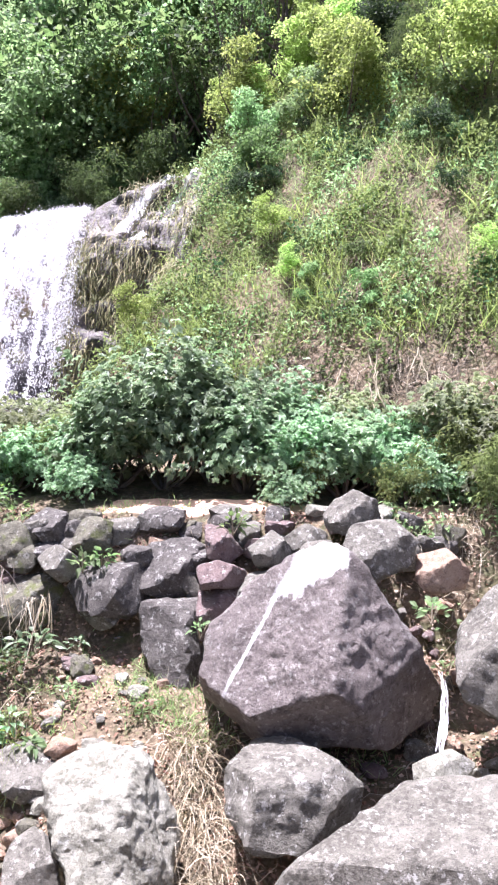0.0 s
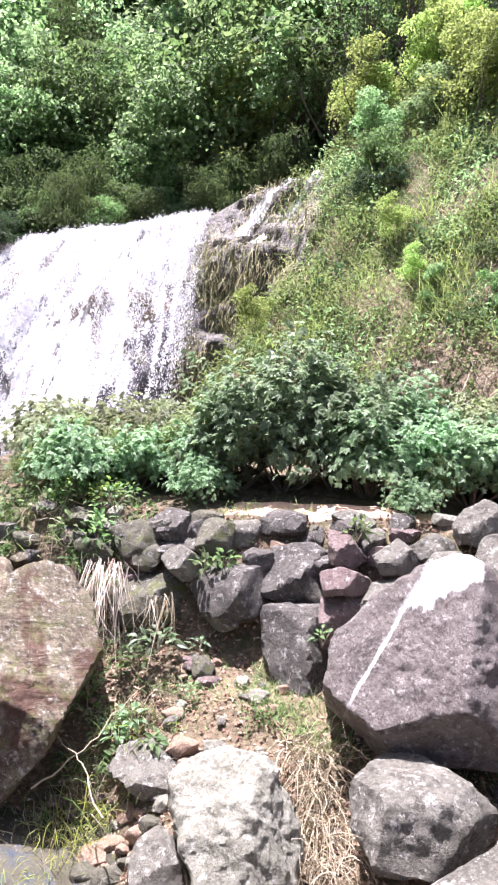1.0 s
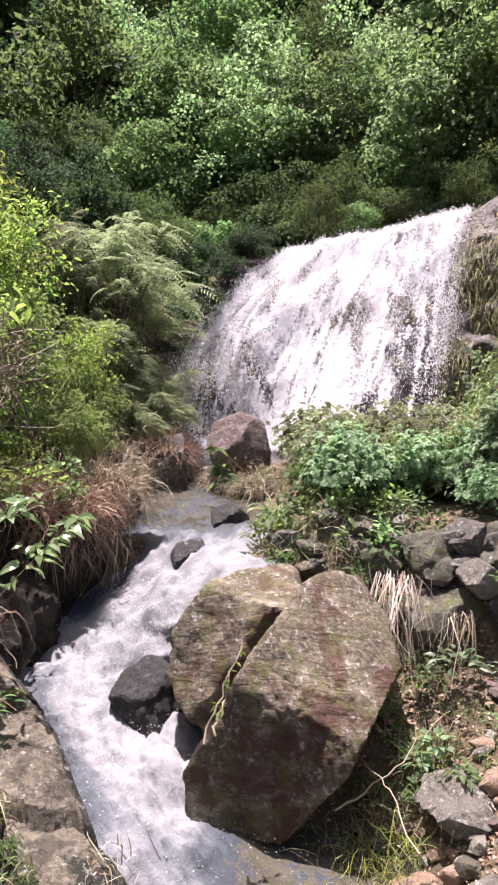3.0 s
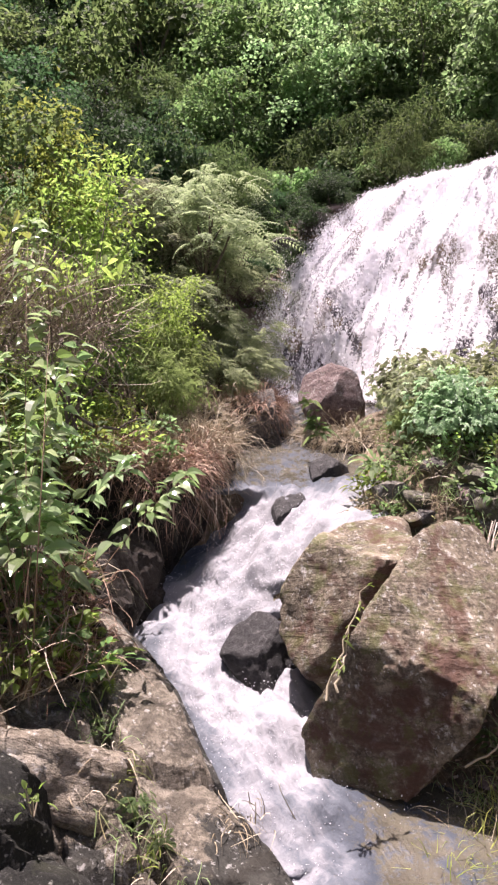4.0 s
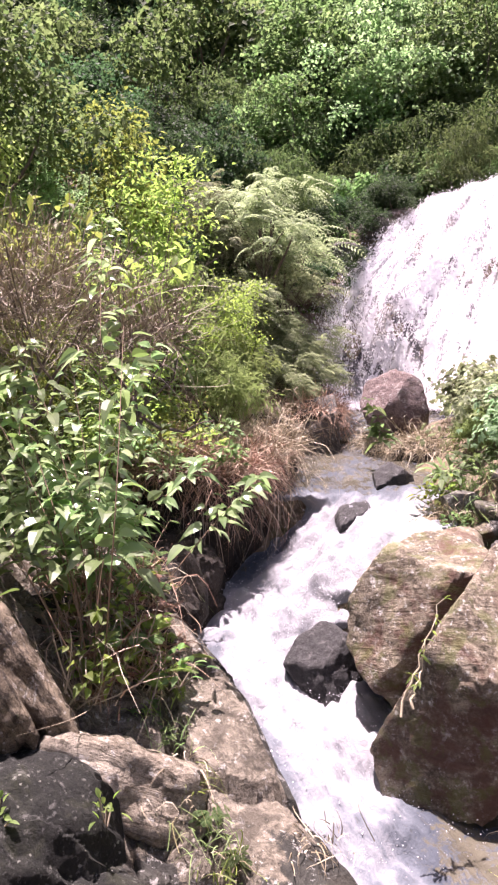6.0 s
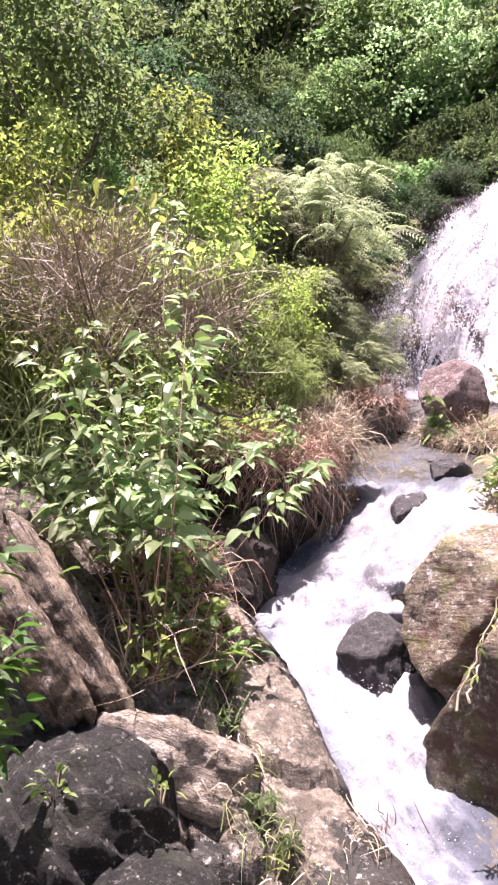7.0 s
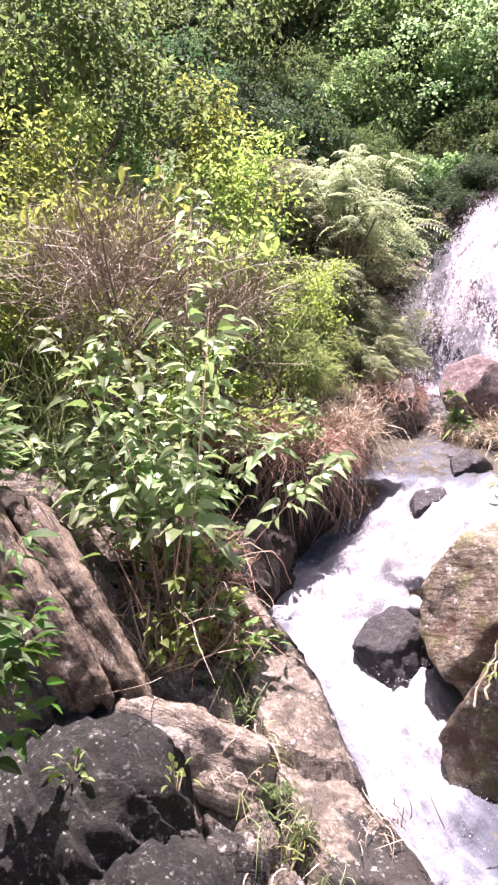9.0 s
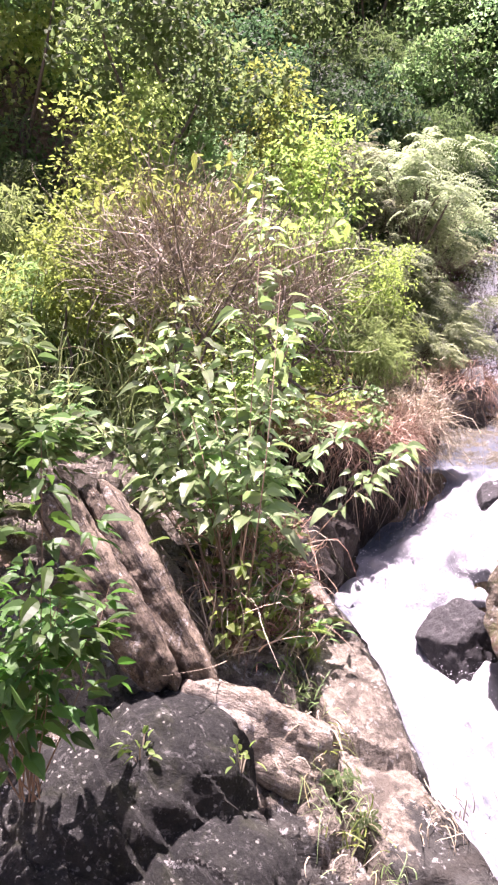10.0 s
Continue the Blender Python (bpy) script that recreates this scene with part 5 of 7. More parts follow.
# ---- the rock wall beside and behind the fall ----
def cliff_face():
    xs, ys = np.arange(-11.6, -1.75, 0.075), np.linspace(-0.6, 1.25, 100)
    X, S = np.meshgrid(xs, ys, indexing="xy")
    Y = wall_foot(X) + S * 2.7
    Z = land(X, Y)
    flat = np.stack([X.ravel(), Y.ravel(), Z.ravel()], 1)
    big = np.array([noise.fractal(Vector((p[0] * 0.55, p[1] * 0.4, p[2] * 0.8)), 0.8, 2.1, 5) for p in flat]).reshape(X.shape)
    led = np.array([noise.cell(Vector((p[0] * 0.9, 3.0, p[2] * 2.2 + p[0] * 0.5))) for p in flat]).reshape(X.shape)
    mid = np.array([noise.fractal(Vector((p[0] * 3, p[1] * 3, p[2] * 3)), 0.8, 2.1, 4) for p in flat]).reshape(X.shape)
    right = smooth(X, -5.4, -4.4)
    body = smooth(S, -0.6, 0.1) * smooth(1.25 - S, 0, 0.5) * smooth(-1.75 - X, 0, 0.8)
    out = -0.12 - 0.3 * smooth(X, -2.4, -1.8) + (0.03 + body * (0.10 + 0.32 * right)) * 1.0 + body * (big * (0.12 + 0.28 * right) + led * (0.03 + 0.05 * right) + mid * 0.06)
    Y = Y - out * 0.85
    Z = Z + out * 0.55
    w = len(xs)
    i, j = np.meshgrid(np.arange(len(ys) - 1), np.arange(w - 1), indexing="ij")
    f = np.stack([i * w + j, i * w + j + 1, (i + 1) * w + j + 1, (i + 1) * w + j], -1).reshape(-1, 4)
    v = np.stack([X.ravel(), Y.ravel(), Z.ravel()], 1)
    me = mesh_of("cliff", v, f, CLIFF_ROCK, True)
    me.materials.append(WET_CLIFF)
    wet = (X[:-1, :-1].ravel() + 0.5 * mid[:-1, :-1].ravel() < -5.2).astype(np.int32)
    me.polygons.foreach_set("material_index", wet)
    tagged(new("cliff", me), "dark wet rock wall of the waterfall with mossy ledges", "cliff", kind="structure")
    return X, Y, Z


CX, CY, CZ = cliff_face()
rng = np.random.default_rng(90)
# moss and hanging grass on the dry part of the wall
pick = np.argwhere((CX > -5.15) & (CX < -2.0))
pick = pick[rng.integers(0, len(pick), 26000)]
hp = np.stack([CX[pick[:, 0], pick[:, 1]], CY[pick[:, 0], pick[:, 1]], CZ[pick[:, 0], pick[:, 1]]], 1)
keep = patchy(hp[:, 0] + hp[:, 2], hp[:, 2] * 0.6, 0.9, -0.15, 0.15, 4) > rng.uniform(0, 1, len(hp)) * (1 + 2.0 * smooth(hp[:, 2], 6.4, 7.6))
hp = hp[keep] + rng.normal(size=(keep.sum(), 3)) * np.array([0.06, 0.06, 0.13])
v, f = strands(rng, hp, np.array([0, -1.0, -0.2]) + rng.normal(size=hp.shape) * 0.4, rng.uniform(0.1, 0.38, len(hp)), 0.022, rng.uniform(0.5, 1.4, len(hp)), 3)
tagged(new("hanging_grass", mesh_of("hanging_grass", v, f, straw_material("olive_hanging_grass", (0.11, 0.125, 0.035), (0.22, 0.215, 0.085), (0.37, 0.31, 0.17)))), "olive and brown grass hanging down the wet wall", "grass", kind="stuff")


def trickle(points, width, seed):
    """A thin side stream running down over the rocks."""
    rng = np.random.default_rng(seed)
    p = np.array(points, float)
    run = np.r_[0, np.cumsum(np.linalg.norm(np.diff(p, axis=0), axis=1))]
    s = np.arange(0, run[-1], 0.05)
    c = np.stack([np.interp(s, run, p[:, k]) for k in range(3)], 1)
    c[:, 0] += np.array([noise.noise(Vector((q * 2, seed, 0))) for q in s]) * min(0.14, width * 0.6)
    q = np.linspace(-1, 1, 9)
    w = width * (0.6 + 0.5 * np.array([noise.noise(Vector((k * 1.3, seed, 5))) for k in s]) + 0.4 * s / run[-1])
    V = c[:, None] + q[None, :, None] * w[:, None, None] * np.array([1.0, 0.25, 0])
    V[:, :, 2] += rng.normal(size=V.shape[:2]) * 0.012
    i, j = np.meshgrid(np.arange(len(s) - 1), np.arange(8), indexing="ij")
    f = np.stack([i * 9 + j, i * 9 + j + 1, (i + 1) * 9 + j + 1, (i + 1) * 9 + j], -1).reshape(-1, 4)
    me = mesh_of("side_trickle", V.reshape(-1, 3), f, FALL_WATER, True)
    at = me.attributes.new("foam", "FLOAT", "POINT")
    at.data.foreach_set("value", np.broadcast_to((0.95 - 0.95 * np.abs(q) ** 2)[None], V.shape[:2]).ravel().astype(np.float32))
    uv = me.uv_layers.new(name="UVMap")
    U, W = np.meshgrid(q * 0.3, s, indexing="xy")
    uv.data.foreach_set("uv", np.stack([U.ravel(), W.ravel()], 1)[f.ravel()].astype(np.float32).ravel())
    return tagged(new("side_trickle", me), "thin white side stream trickling down the rocks", "water", "side streams", kind="structure")


def on_wall(x, up):
    """A place on the wall's face at x, a share up of its height."""
    k = int(np.clip((x + 11.6) / 0.075, 0, CX.shape[1] - 1))
    r = int(np.clip(np.interp(up, [0, 1], [33, 88]), 0, 99))
    return (CX[r, k], CY[r, k] - 0.06, CZ[r, k] + 0.06)


trickle([on_wall(-2.6, 1.08), on_wall(-3.0, 0.98), on_wall(-3.5, 0.88), on_wall(-3.85, 0.74), on_wall(-4.0, 0.6)], 0.2, 3)
trickle([on_wall(-2.45, 0.98), on_wall(-2.4, 0.85), on_wall(-2.45, 0.74), on_wall(-2.7, 0.66), on_wall(-3.1, 0.6), on_wall(-3.7, 0.52)], 0.13, 5)


def threads(points, width, n, seed):
    """A little rill: thin broken threads of water side by side."""
    rng = np.random.default_rng(seed)
    p = np.array(points, float)
    q = np.linspace(0, 1, len(p))
    V = []
    for s in np.linspace(0, 1, 6):
        a = np.clip(rng_start(n, seed) + s * 0.5, 0, 1)
        c = np.stack([np.interp(a, q, p[:, k]) for k in range(3)], 1)
        c[:, 0] += np.sin(np.arange(n) * 2.4) * width * (0.5 + 0.5 * a) + rng.normal(size=n) * 0.006
        w = 0.007 * np.sin(0.3 + s * 2.5) * np.array([1.0, 0.2, 0])
        V += [c - w, c + w]
    v = np.stack(V, 1).reshape(-1, 3)
    quad = np.array([[2 * k, 2 * k + 1, 2 * k + 3, 2 * k + 2] for k in range(5)])
    f = (np.arange(n)[:, None, None] * 12 + quad[None]).reshape(-1, 4)
    return tagged(new("side_trickle", mesh_of("side_trickle", v, f, SPRAY)), "little white rill running down beside the huge boulder", "water", "side streams", kind="stuff")


def rng_start(n, seed):
    return np.random.default_rng(seed + 1).uniform(-0.05, 0.6, n)


threads([(1.15, 6.42, 1.78), (1.17, 6.3, 1.62), (1.13, 6.15, 1.45), (1.07, 5.98, 1.3)], 0.03, 16, 12)


def sand_patch():
    xs, ys = np.linspace(-2.5, 1.9, 90), np.linspace(8.72, 9.5, 20)
    X, Y = np.meshgrid(xs, ys, indexing="xy")
    e = smooth(X, -2.5, -2.2) * smooth(1.9 - X, 0, 0.3) * smooth(Y, 8.72, 8.85) * smooth(9.5 - Y, 0, 0.2)
    Z = z_at(X.ravel(), Y.ravel()).reshape(X.shape) - 0.06 + 0.085 * e
    i, j = np.meshgrid(np.arange(19), np.arange(89), indexing="ij")
    f = np.stack([i * 90 + j, i * 90 + j + 1, (i + 1) * 90 + j + 1, (i + 1) * 90 + j], -1).reshape(-1, 4)
    m = Nodes("pinkish_sand")
    v = m.coord()
    g = m.noise(v, 30, 5, 0.7)
    m.bump(g, 0.5, 0.02)
    mat = m.set(m.ramp(g, [(0.3, (0.55, 0.34, 0.23)), (0.7, (0.74, 0.51, 0.38))]), 0.95)
    tagged(new("sand", mesh_of("sand", np.stack([X.ravel(), Y.ravel(), Z.ravel()], 1), f, mat, True)), "pinkish sand under the bushes", "sand", kind="structure")


sand_patch()

# ---- bedrock of the left bank: a long slab with a straight edge over the torrent, ledges and ribs behind it ----
BANK_O, BANK_A, BANK_B = np.array([-6.1, 4.85]), np.array([0.927, -0.375]), np.array([-0.375, -0.927])


def bank_top(a, b):
    """Height of the bank rock at a along its edge (down the torrent) and b back from it."""
    z = np.interp(a, [-1.2, 0, 1.0, 1.9, 2.6, 3.4, 4.6], [2.6, 2.22, 1.78, 1.39, 1.15, 0.8, 0.3]) + 0.10 * b
    z = z + 0.5 * np.clip(1.2 - a, 0, 0.8) * smooth(b, 0.85, 1.4)
    return z - 0.45 * np.clip(b - 1.6, 0, 3) - 0.12 * smooth(b, 0.65, 0.9) * smooth(a, 1.0, 1.3) - 0.12 * smooth(a, 1.7, 2.0) * smooth(b, 0.6, 0.9) * smooth(1.5 - b, 0, 0.4)


def bank_at(a, b, lift=0.0):
    p = BANK_O + BANK_A * a + BANK_B * b
    return (float(p[0]), float(p[1]), float(bank_top(np.array(a), np.array(b))) + lift)


def bedrock():
    a_ = np.arange(-1.3, 4.4, 0.022)
    face = np.linspace(1, 0, 14)[:-1]
    b_ = np.r_[-0.30 * face, np.arange(0, 3.3, 0.022)]
    drop = np.r_[1.5 * np.clip(face - 0.3, 0, 1) + 0.25 * np.minimum(face, 0.3), np.zeros(len(b_) - 13)]
    A, B = np.meshgrid(a_, b_, indexing="xy")
    flat = np.stack([A.ravel(), B.ravel(), np.zeros(A.size)], 1)

    def nz(sa, sb, seed, octaves=4):
        return np.array([noise.fractal(Vector((p[0] * sa, p[1] * sb, seed)), 0.8, 2.1, octaves) for p in flat]).reshape(A.shape)

    warp, wob, fine = nz(0.8, 1.1, 3.0), nz(0.6, 2.2, 9.0), nz(4.0, 12.0, 2.0)
    Z = bank_top(A, np.maximum(B, 0))
    # thin layers, one lapping over the next, running along the bank
    back = smooth(B, 0.5, 0.75)
    lay = (A * 0.74 + B * 0.67) * 3.1 + warp * 0.45
    fr = fract(lay)
    Z = Z + back * (fr * smooth(1 - fr, 0, 0.16) - 0.42) * (0.20 + 0.08 * wob)
    thin = fract(np.where(B > 0.62, A * 0.74 + B * 0.67, B * 0.9 - A * 0.1) * 14.0 + warp * 1.2 + wob * 0.6)
    Z = Z + (0.25 + 0.75 * back) * (thin * smooth(1 - thin, 0, 0.25) - 0.4) * 0.055
    # cross joints that break the layers into blocks, and the front slab into three
    joint = fract(A * 1.1 - B * 1.2 + warp * 0.5 + 0.35 * np.floor(lay))
    cell = np.floor(A * 1.1 - B * 1.2 + warp * 0.5 + 0.35 * np.floor(lay)) * 7.3 + np.floor(lay) * 3.1
    Z = Z + back * 0.10 * (fract(np.sin(cell) * 43.7) - 0.5) - back * 0.06 * smooth(0.06 - np.minimum(joint, 1 - joint), 0, 0.05)
    for a0, lean, depth in ((1.02, -0.35, 0.05), (1.92, -0.5, 0.10), (2.75, -0.4, 0.08)):
        gap = np.abs(A - a0 - lean * B - 0.12 * wob)
        Z = Z - (1 - back) * depth * smooth(0.045 - gap, 0, 0.045)
    Z = Z + (1 - back) * 0.05 * (np.where(A - 1.92 + 0.5 * B > 0, -0.9, 0.2) + np.where(A - 1.02 + 0.35 * B > 0, -0.5, 0.3))
    # the grassy crack behind the front slab
    gap = np.abs(B - 0.6 - 0.10 * wob - 0.05 * (A - 1.5))
    Z = Z - 0.20 * smooth(0.13 - gap, 0, 0.11) * smooth(A, 0.7, 1.1)
    Z = Z + 0.05 * warp + fine * 0.014
    Z = Z - drop[:, None] + np.where(B < 0, 0.03 * np.sin((drop[:, None] + 0.2 * A) * 26.0), 0)
    shift = np.interp(A, [0, 0.5, 1.2, 2.0, 2.8], [0.0, 0.02, -0.04, 0.03, -0.02]) + 0.05 * wob
    X = BANK_O[0] + BANK_A[0] * A + BANK_B[0] * (B + shift)
    Y = BANK_O[1] + BANK_A[1] * A + BANK_B[1] * (B + shift)
    rim = smooth(A, -1.3, -0.8) * smooth(4.4 - A, 0, 1.3) * smooth(3.3 - B + 0.4 * warp, 0, 0.9)
    Z = np.where(B > 0, Z * rim + (np.minimum(z_at(X.ravel(), Y.ravel()).reshape(X.shape), Z) - 0.3) * (1 - rim), Z - (1 - rim))
    w = len(a_)
    i, j = np.meshgrid(np.arange(len(b_) - 1), np.arange(w - 1), indexing="ij")
    f = np.stack([i * w + j, i * w + j + 1, (i + 1) * w + j + 1, (i + 1) * w + j], -1).reshape(-1, 4)
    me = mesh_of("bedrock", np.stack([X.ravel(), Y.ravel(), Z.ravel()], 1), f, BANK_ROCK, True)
    # dark areas: mossy rock, with the shade of the shrubs put into its colour
    shade_crust = np.maximum(smooth(B + 0.25 * warp, 1.2, 1.5) * smooth(A - 0.3 * wob, 1.4, 1.65), smooth(B + 0.3 * wob, 0.66, 0.8) * smooth(A + 0.2 * warp, 1.85, 2.05))
    shade_crust = np.maximum(shade_crust, 0.72 * smooth(A - 0.3 * B + 0.5 * wob, 2.2, 2.7))
    shade_crust = np.maximum(shade_crust, 0.75 * smooth(-B, 0.015, 0.04))
    at = me.attributes.new("shade_crust", "FLOAT", "POINT")
    at.data.foreach_set("value", shade_crust.ravel().astype(np.float32))
    me.set_sharp_from_angle(angle=radians(38))
    tagged(new("bedrock", me), "ledges of layered grey-brown bedrock above the torrent", "rock", kind="structure")


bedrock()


def layered_rock(name, p, q, width, depth, thick, seed, mat, label):
    """A long rock from p to q, split into thin layers along its length, with broken ends."""
    p, q = np.array(p), np.array(q)
    run = unit(q - p)
    across = unit(np.cross(run, (-0.62, 0.66, -0.42)))
    face = np.cross(across, run)
    u = ico(6)[0]
    f = ico(6)[1]
    n = 5.0
    v = u * ((np.abs(u) ** n).sum(1) ** (-1 / n))[:, None] * np.array([np.linalg.norm(q - p) / 2, width / 2, depth / 2])
    warp = fractal(v + seed * 2.3, 1.4, 3)
    g = v[:, 1] + 0.10 * v[:, 0] + 0.35 * v[:, 2]
    lay = g / thick + warp * 0.8
    cell = np.floor(lay)
    fr = lay - cell
    thin = fract(lay * 4.3 + warp)
    stand = fract(np.sin(cell * 12.9 + seed) * 43.7) - 0.5
    crack = fract(v[:, 0] * 1.7 + stand * 3 + warp * 0.5)
    lift = 0.14 * stand + 0.07 * (fr * smooth(1 - fr, 0, 0.2) - 0.4) + 0.016 * (thin - 0.5) - 0.05 * smooth(0.06 - np.minimum(crack, 1 - crack), 0, 0.06)
    v[:, 0] *= 1 + 0.35 * stand * smooth(np.abs(u[:, 0]), 0.5, 1.0)
    v = v + np.stack([0 * g, 0.25 * lift * np.sign(v[:, 1]), lift * smooth(u[:, 2], -0.2, 0.3)], 1) + u * (0.05 * fractal(v + seed, 2.2, 4) + 0.012 * fractal(v + seed, 9.0, 3))[:, None]
    me = mesh_of(name, v, f, mat, True)
    me.set_sharp_from_angle(angle=radians(38))
    ob = new(name, me)
    ob.matrix_basis = Matrix(np.block([[np.stack([run, across, face, (p + q) / 2], 1)], [np.array([[0, 0, 0, 1.0]])]]).tolist())
    return tagged(ob, label, "rock")


layered_rock("rock_rib", (-6.22, 2.72, 2.98), (-5.42, 3.02, 1.82), 0.30, 0.5, 0.075, 401, RIB_BROWN, "slanting rib of thin-layered brown rock under leafy shrubs")
layered_rock("rock_rib", (-6.2, 3.06, 2.95), (-5.3, 3.26, 1.78), 0.24, 0.5, 0.06, 403, RIB_BROWN, "slanting rib of thin-layered brown rock beside another")
layered_rock("rock_ledge", (-5.36, 3.06, 1.70), (-4.62, 3.68, 1.34), 0.50, 0.42, 0.09, 402, RIB_ROCK, "pale thin-layered rock ledge at the foot of a shrub")

# ---- plants of the left bank ----
def frond(rng, start, way, length, droop, pairs, leaflet, narrow=0.3):
    """One arching feathered frond: rachis places and leaflets."""
    s = np.linspace(0, 1, pairs)
    way = way / np.linalg.norm(way)
    p = start + way * (length * s)[:, None] - UP * (droop * length * s * s)[:, None]
    tang = unit(np.gradient(p, axis=0))
    side = unit(np.cross(tang, UP + rng.normal(size=3) * 0.25))
    env = np.sin(np.clip(s * 0.92 + 0.08, 0, 1) * np.pi) ** 0.6 + 0.1
    B = np.concatenate([p, p])
    D = np.concatenate([tang * 0.45 + side, tang * 0.45 - side])
    N = np.concatenate([np.cross(side, tang)] * 2) + rng.normal(size=B.shape) * 0.15
    L = np.concatenate([env, env]) * leaflet
    return B, D, N, L, p


def frond_bush(name, label, category, radius, height, count, mat, seed, pairs=16, leaflet=0.11, twigs=True, narrow=0.3, up=0.8):
    rng = np.random.default_rng(seed)
    root = new(name)
    Bs, Ds, Ns, Ls = [], [], [], []
    starts = []
    for _ in range(count):
        a = rng.uniform(0, 2 * np.pi)
        h = rng.uniform(0.1, 0.9) * height
        r = radius * rng.uniform(0.0, 0.55)
        st = np.array([math.cos(a) * r, math.sin(a) * r, h])
        way = np.array([math.cos(a), math.sin(a), up * rng.uniform(0.2, 1.0)]) + rng.normal(size=3) * 0.25
        B, D, N, L, p = frond(rng, st, way, radius * rng.uniform(0.45, 0.8), rng.uniform(0.3, 0.7), pairs, leaflet * rng.uniform(0.8, 1.2))
        Bs.append(B), Ds.append(D), Ns.append(N), Ls.append(L)
        starts.append(st)
    L = np.concatenate(Ls)
    v, f = leaves(rng, np.concatenate(Bs), np.concatenate(Ds), np.concatenate(Ns), L, L * narrow, 0.2)
    part("foliage", mesh_of("foliage", v, f, mat), root)
    for lv, lf in limb_lines(rng, np.array(starts), np.array([0, 0, 0.1]), 8 if twigs else 0, 0.03):
        part("stem", mesh_of("stem", lv, lf, BARK, True), root)
    return tagged(root, label, category)


def spray_bush(label, radius, height, clumps, per, mat, seed):
    """A shrub whose thin branches end in flat drooping sprays of narrow leaflets, in loose layers."""
    rng = np.random.default_rng(seed)
    root = new("feathery_shrub")
    d = unit(rng.normal(size=(clumps, 3)))
    d[:, 2] = np.abs(d[:, 2]) * 1.5 - 0.55
    lump = np.array([0.8 + 0.8 * noise.noise(Vector(q) * 2.0 + Vector((seed, 0, 0))) for q in d])[:, None]
    c = d * lump * (0.5 + 0.5 * rng.uniform(0, 1, (clumps, 1)) ** 0.5) * np.array([radius, radius, height * 0.5]) + np.array([0, 0, height * 0.5])
    rows = []
    for q, o in zip(c, d):
        for _ in range(per):
            way = np.array([o[0], o[1], 0.15]) * 0.7 + rng.normal(size=3) * np.array([0.6, 0.6, 0.25])
            rows.append(frond(rng, q + rng.normal(size=3) * 0.08, way, rng.uniform(0.3, 0.62), rng.uniform(0.25, 0.8), 11, 0.085 * rng.uniform(0.7, 1.2))[:4])
    B, D, N, L = (np.concatenate([r[k] for r in rows]) for k in range(4))
    v, f = leaves(rng, B, D, N, L, L * 0.34, 0.2)
    part("foliage", mesh_of("foliage", v, f, mat), root)
    for lv, lf in limb_lines(rng, c, np.array([0, 0, 0.2]), 14, 0.03):
        part("stem", mesh_of("stem", lv, lf, BARK, True), root)
    return tagged(root, label, "shrub", "feathery shrubs of the stream bank")


feather = spray_bush("pale green shrub with feathery drooping sprays", 1.25, 2.5, 62, 12, LEAF_GREY, 51)
put(feather, -10.5, 12.6, 1.1, 20, 1.2, first=True)
for x, y, sc, up in ((-10.2, 11.2, 0.8, 0.2), (-9.6, 12.0, 0.75, 0.0), (-11.4, 11.8, 0.95, 0.5), (-10.9, 13.6, 0.8, 0.2), (-9.4, 11.0, 0.6, 0.1)):
    put(feather, x, y, sc, x * 97, up)
fern = frond_bush("fern", "small green fern on the shaded bank", "fern", 0.5, 0.25, 16, LEAF_MID, 52, 22, 0.10, False, 0.35)
put(fern, -6.95, 3.4, 1.0, 0, first=True)
red_fern = frond_bush("fern", "withered reddish-brown fern on the bank rock", "fern", 0.34, 0.62, 20, straw_material("withered_fern", (0.07, 0.03, 0.02), (0.15, 0.07, 0.045), (0.27, 0.15, 0.10)), 56, 20, 0.034, False, 0.34, 1.4)
red_fern.location = (-5.62, 4.08, 1.9)
for place, turn in (((-5.5, 4.12, 1.85), 120), ((-5.8, 4.3, 2.05), 220), ((-5.62, 4.3, 1.95), 300), ((-5.42, 3.92, 1.85), 30)):
    copy_thing(red_fern, pose(*place, 0, 0, turn))
young_fern = frond_bush("fern", "yellow-green young fern on the bank rock", "fern", 0.36, 0.45, 12, LEAF_YELLOW, 57, 18, 0.055, False, 0.35)
young_fern.location = (-5.35, 3.98, 1.8)
for place, turn in (((-5.55, 4.05, 1.9), 80), ((-5.3, 4.2, 1.7), 200)):
    copy_thing(young_fern, pose(*place, 0, 0, turn))
for x, y, sc in ((-7.2, 3.9, 1.0), (-7.4, 3.1, 1.2), (-5.5, 4.15, 0.6), (-5.7, 4.4, 0.6), (-5.3, 4.35, 0.5), (-7.0, 2.6, 1.1), (-6.3, 4.6, 0.7)):
    put(fern, x, y, sc, x * 90)

sapling = tree("sapling", "sunlit yellow-green sapling with bright young leaves", "tree", 0.85, 3.0, 0.3, LEAF_YELLOW, 80, 34, 0.085, 53, trunk_r=0.035, spreadout=0.17)
put(sapling, -8.9, 7.4, 1.0, 0, first=True)
for x, y, sc in ((-9.6, 6.6, 1.0), (-9.3, 8.4, 1.0), (-8.4, 6.6, 0.75), (-10.4, 6.0, 1.05), (-9.4, 5.2, 0.95), (-8.7, 5.7, 0.8), (-9.0, 4.5, 0.85), (-8.2, 7.4, 0.6), (-10.3, 8.9, 1.1), (-8.9, 9.6, 0.7)):
    put(sapling, x, y, sc, x * 77)
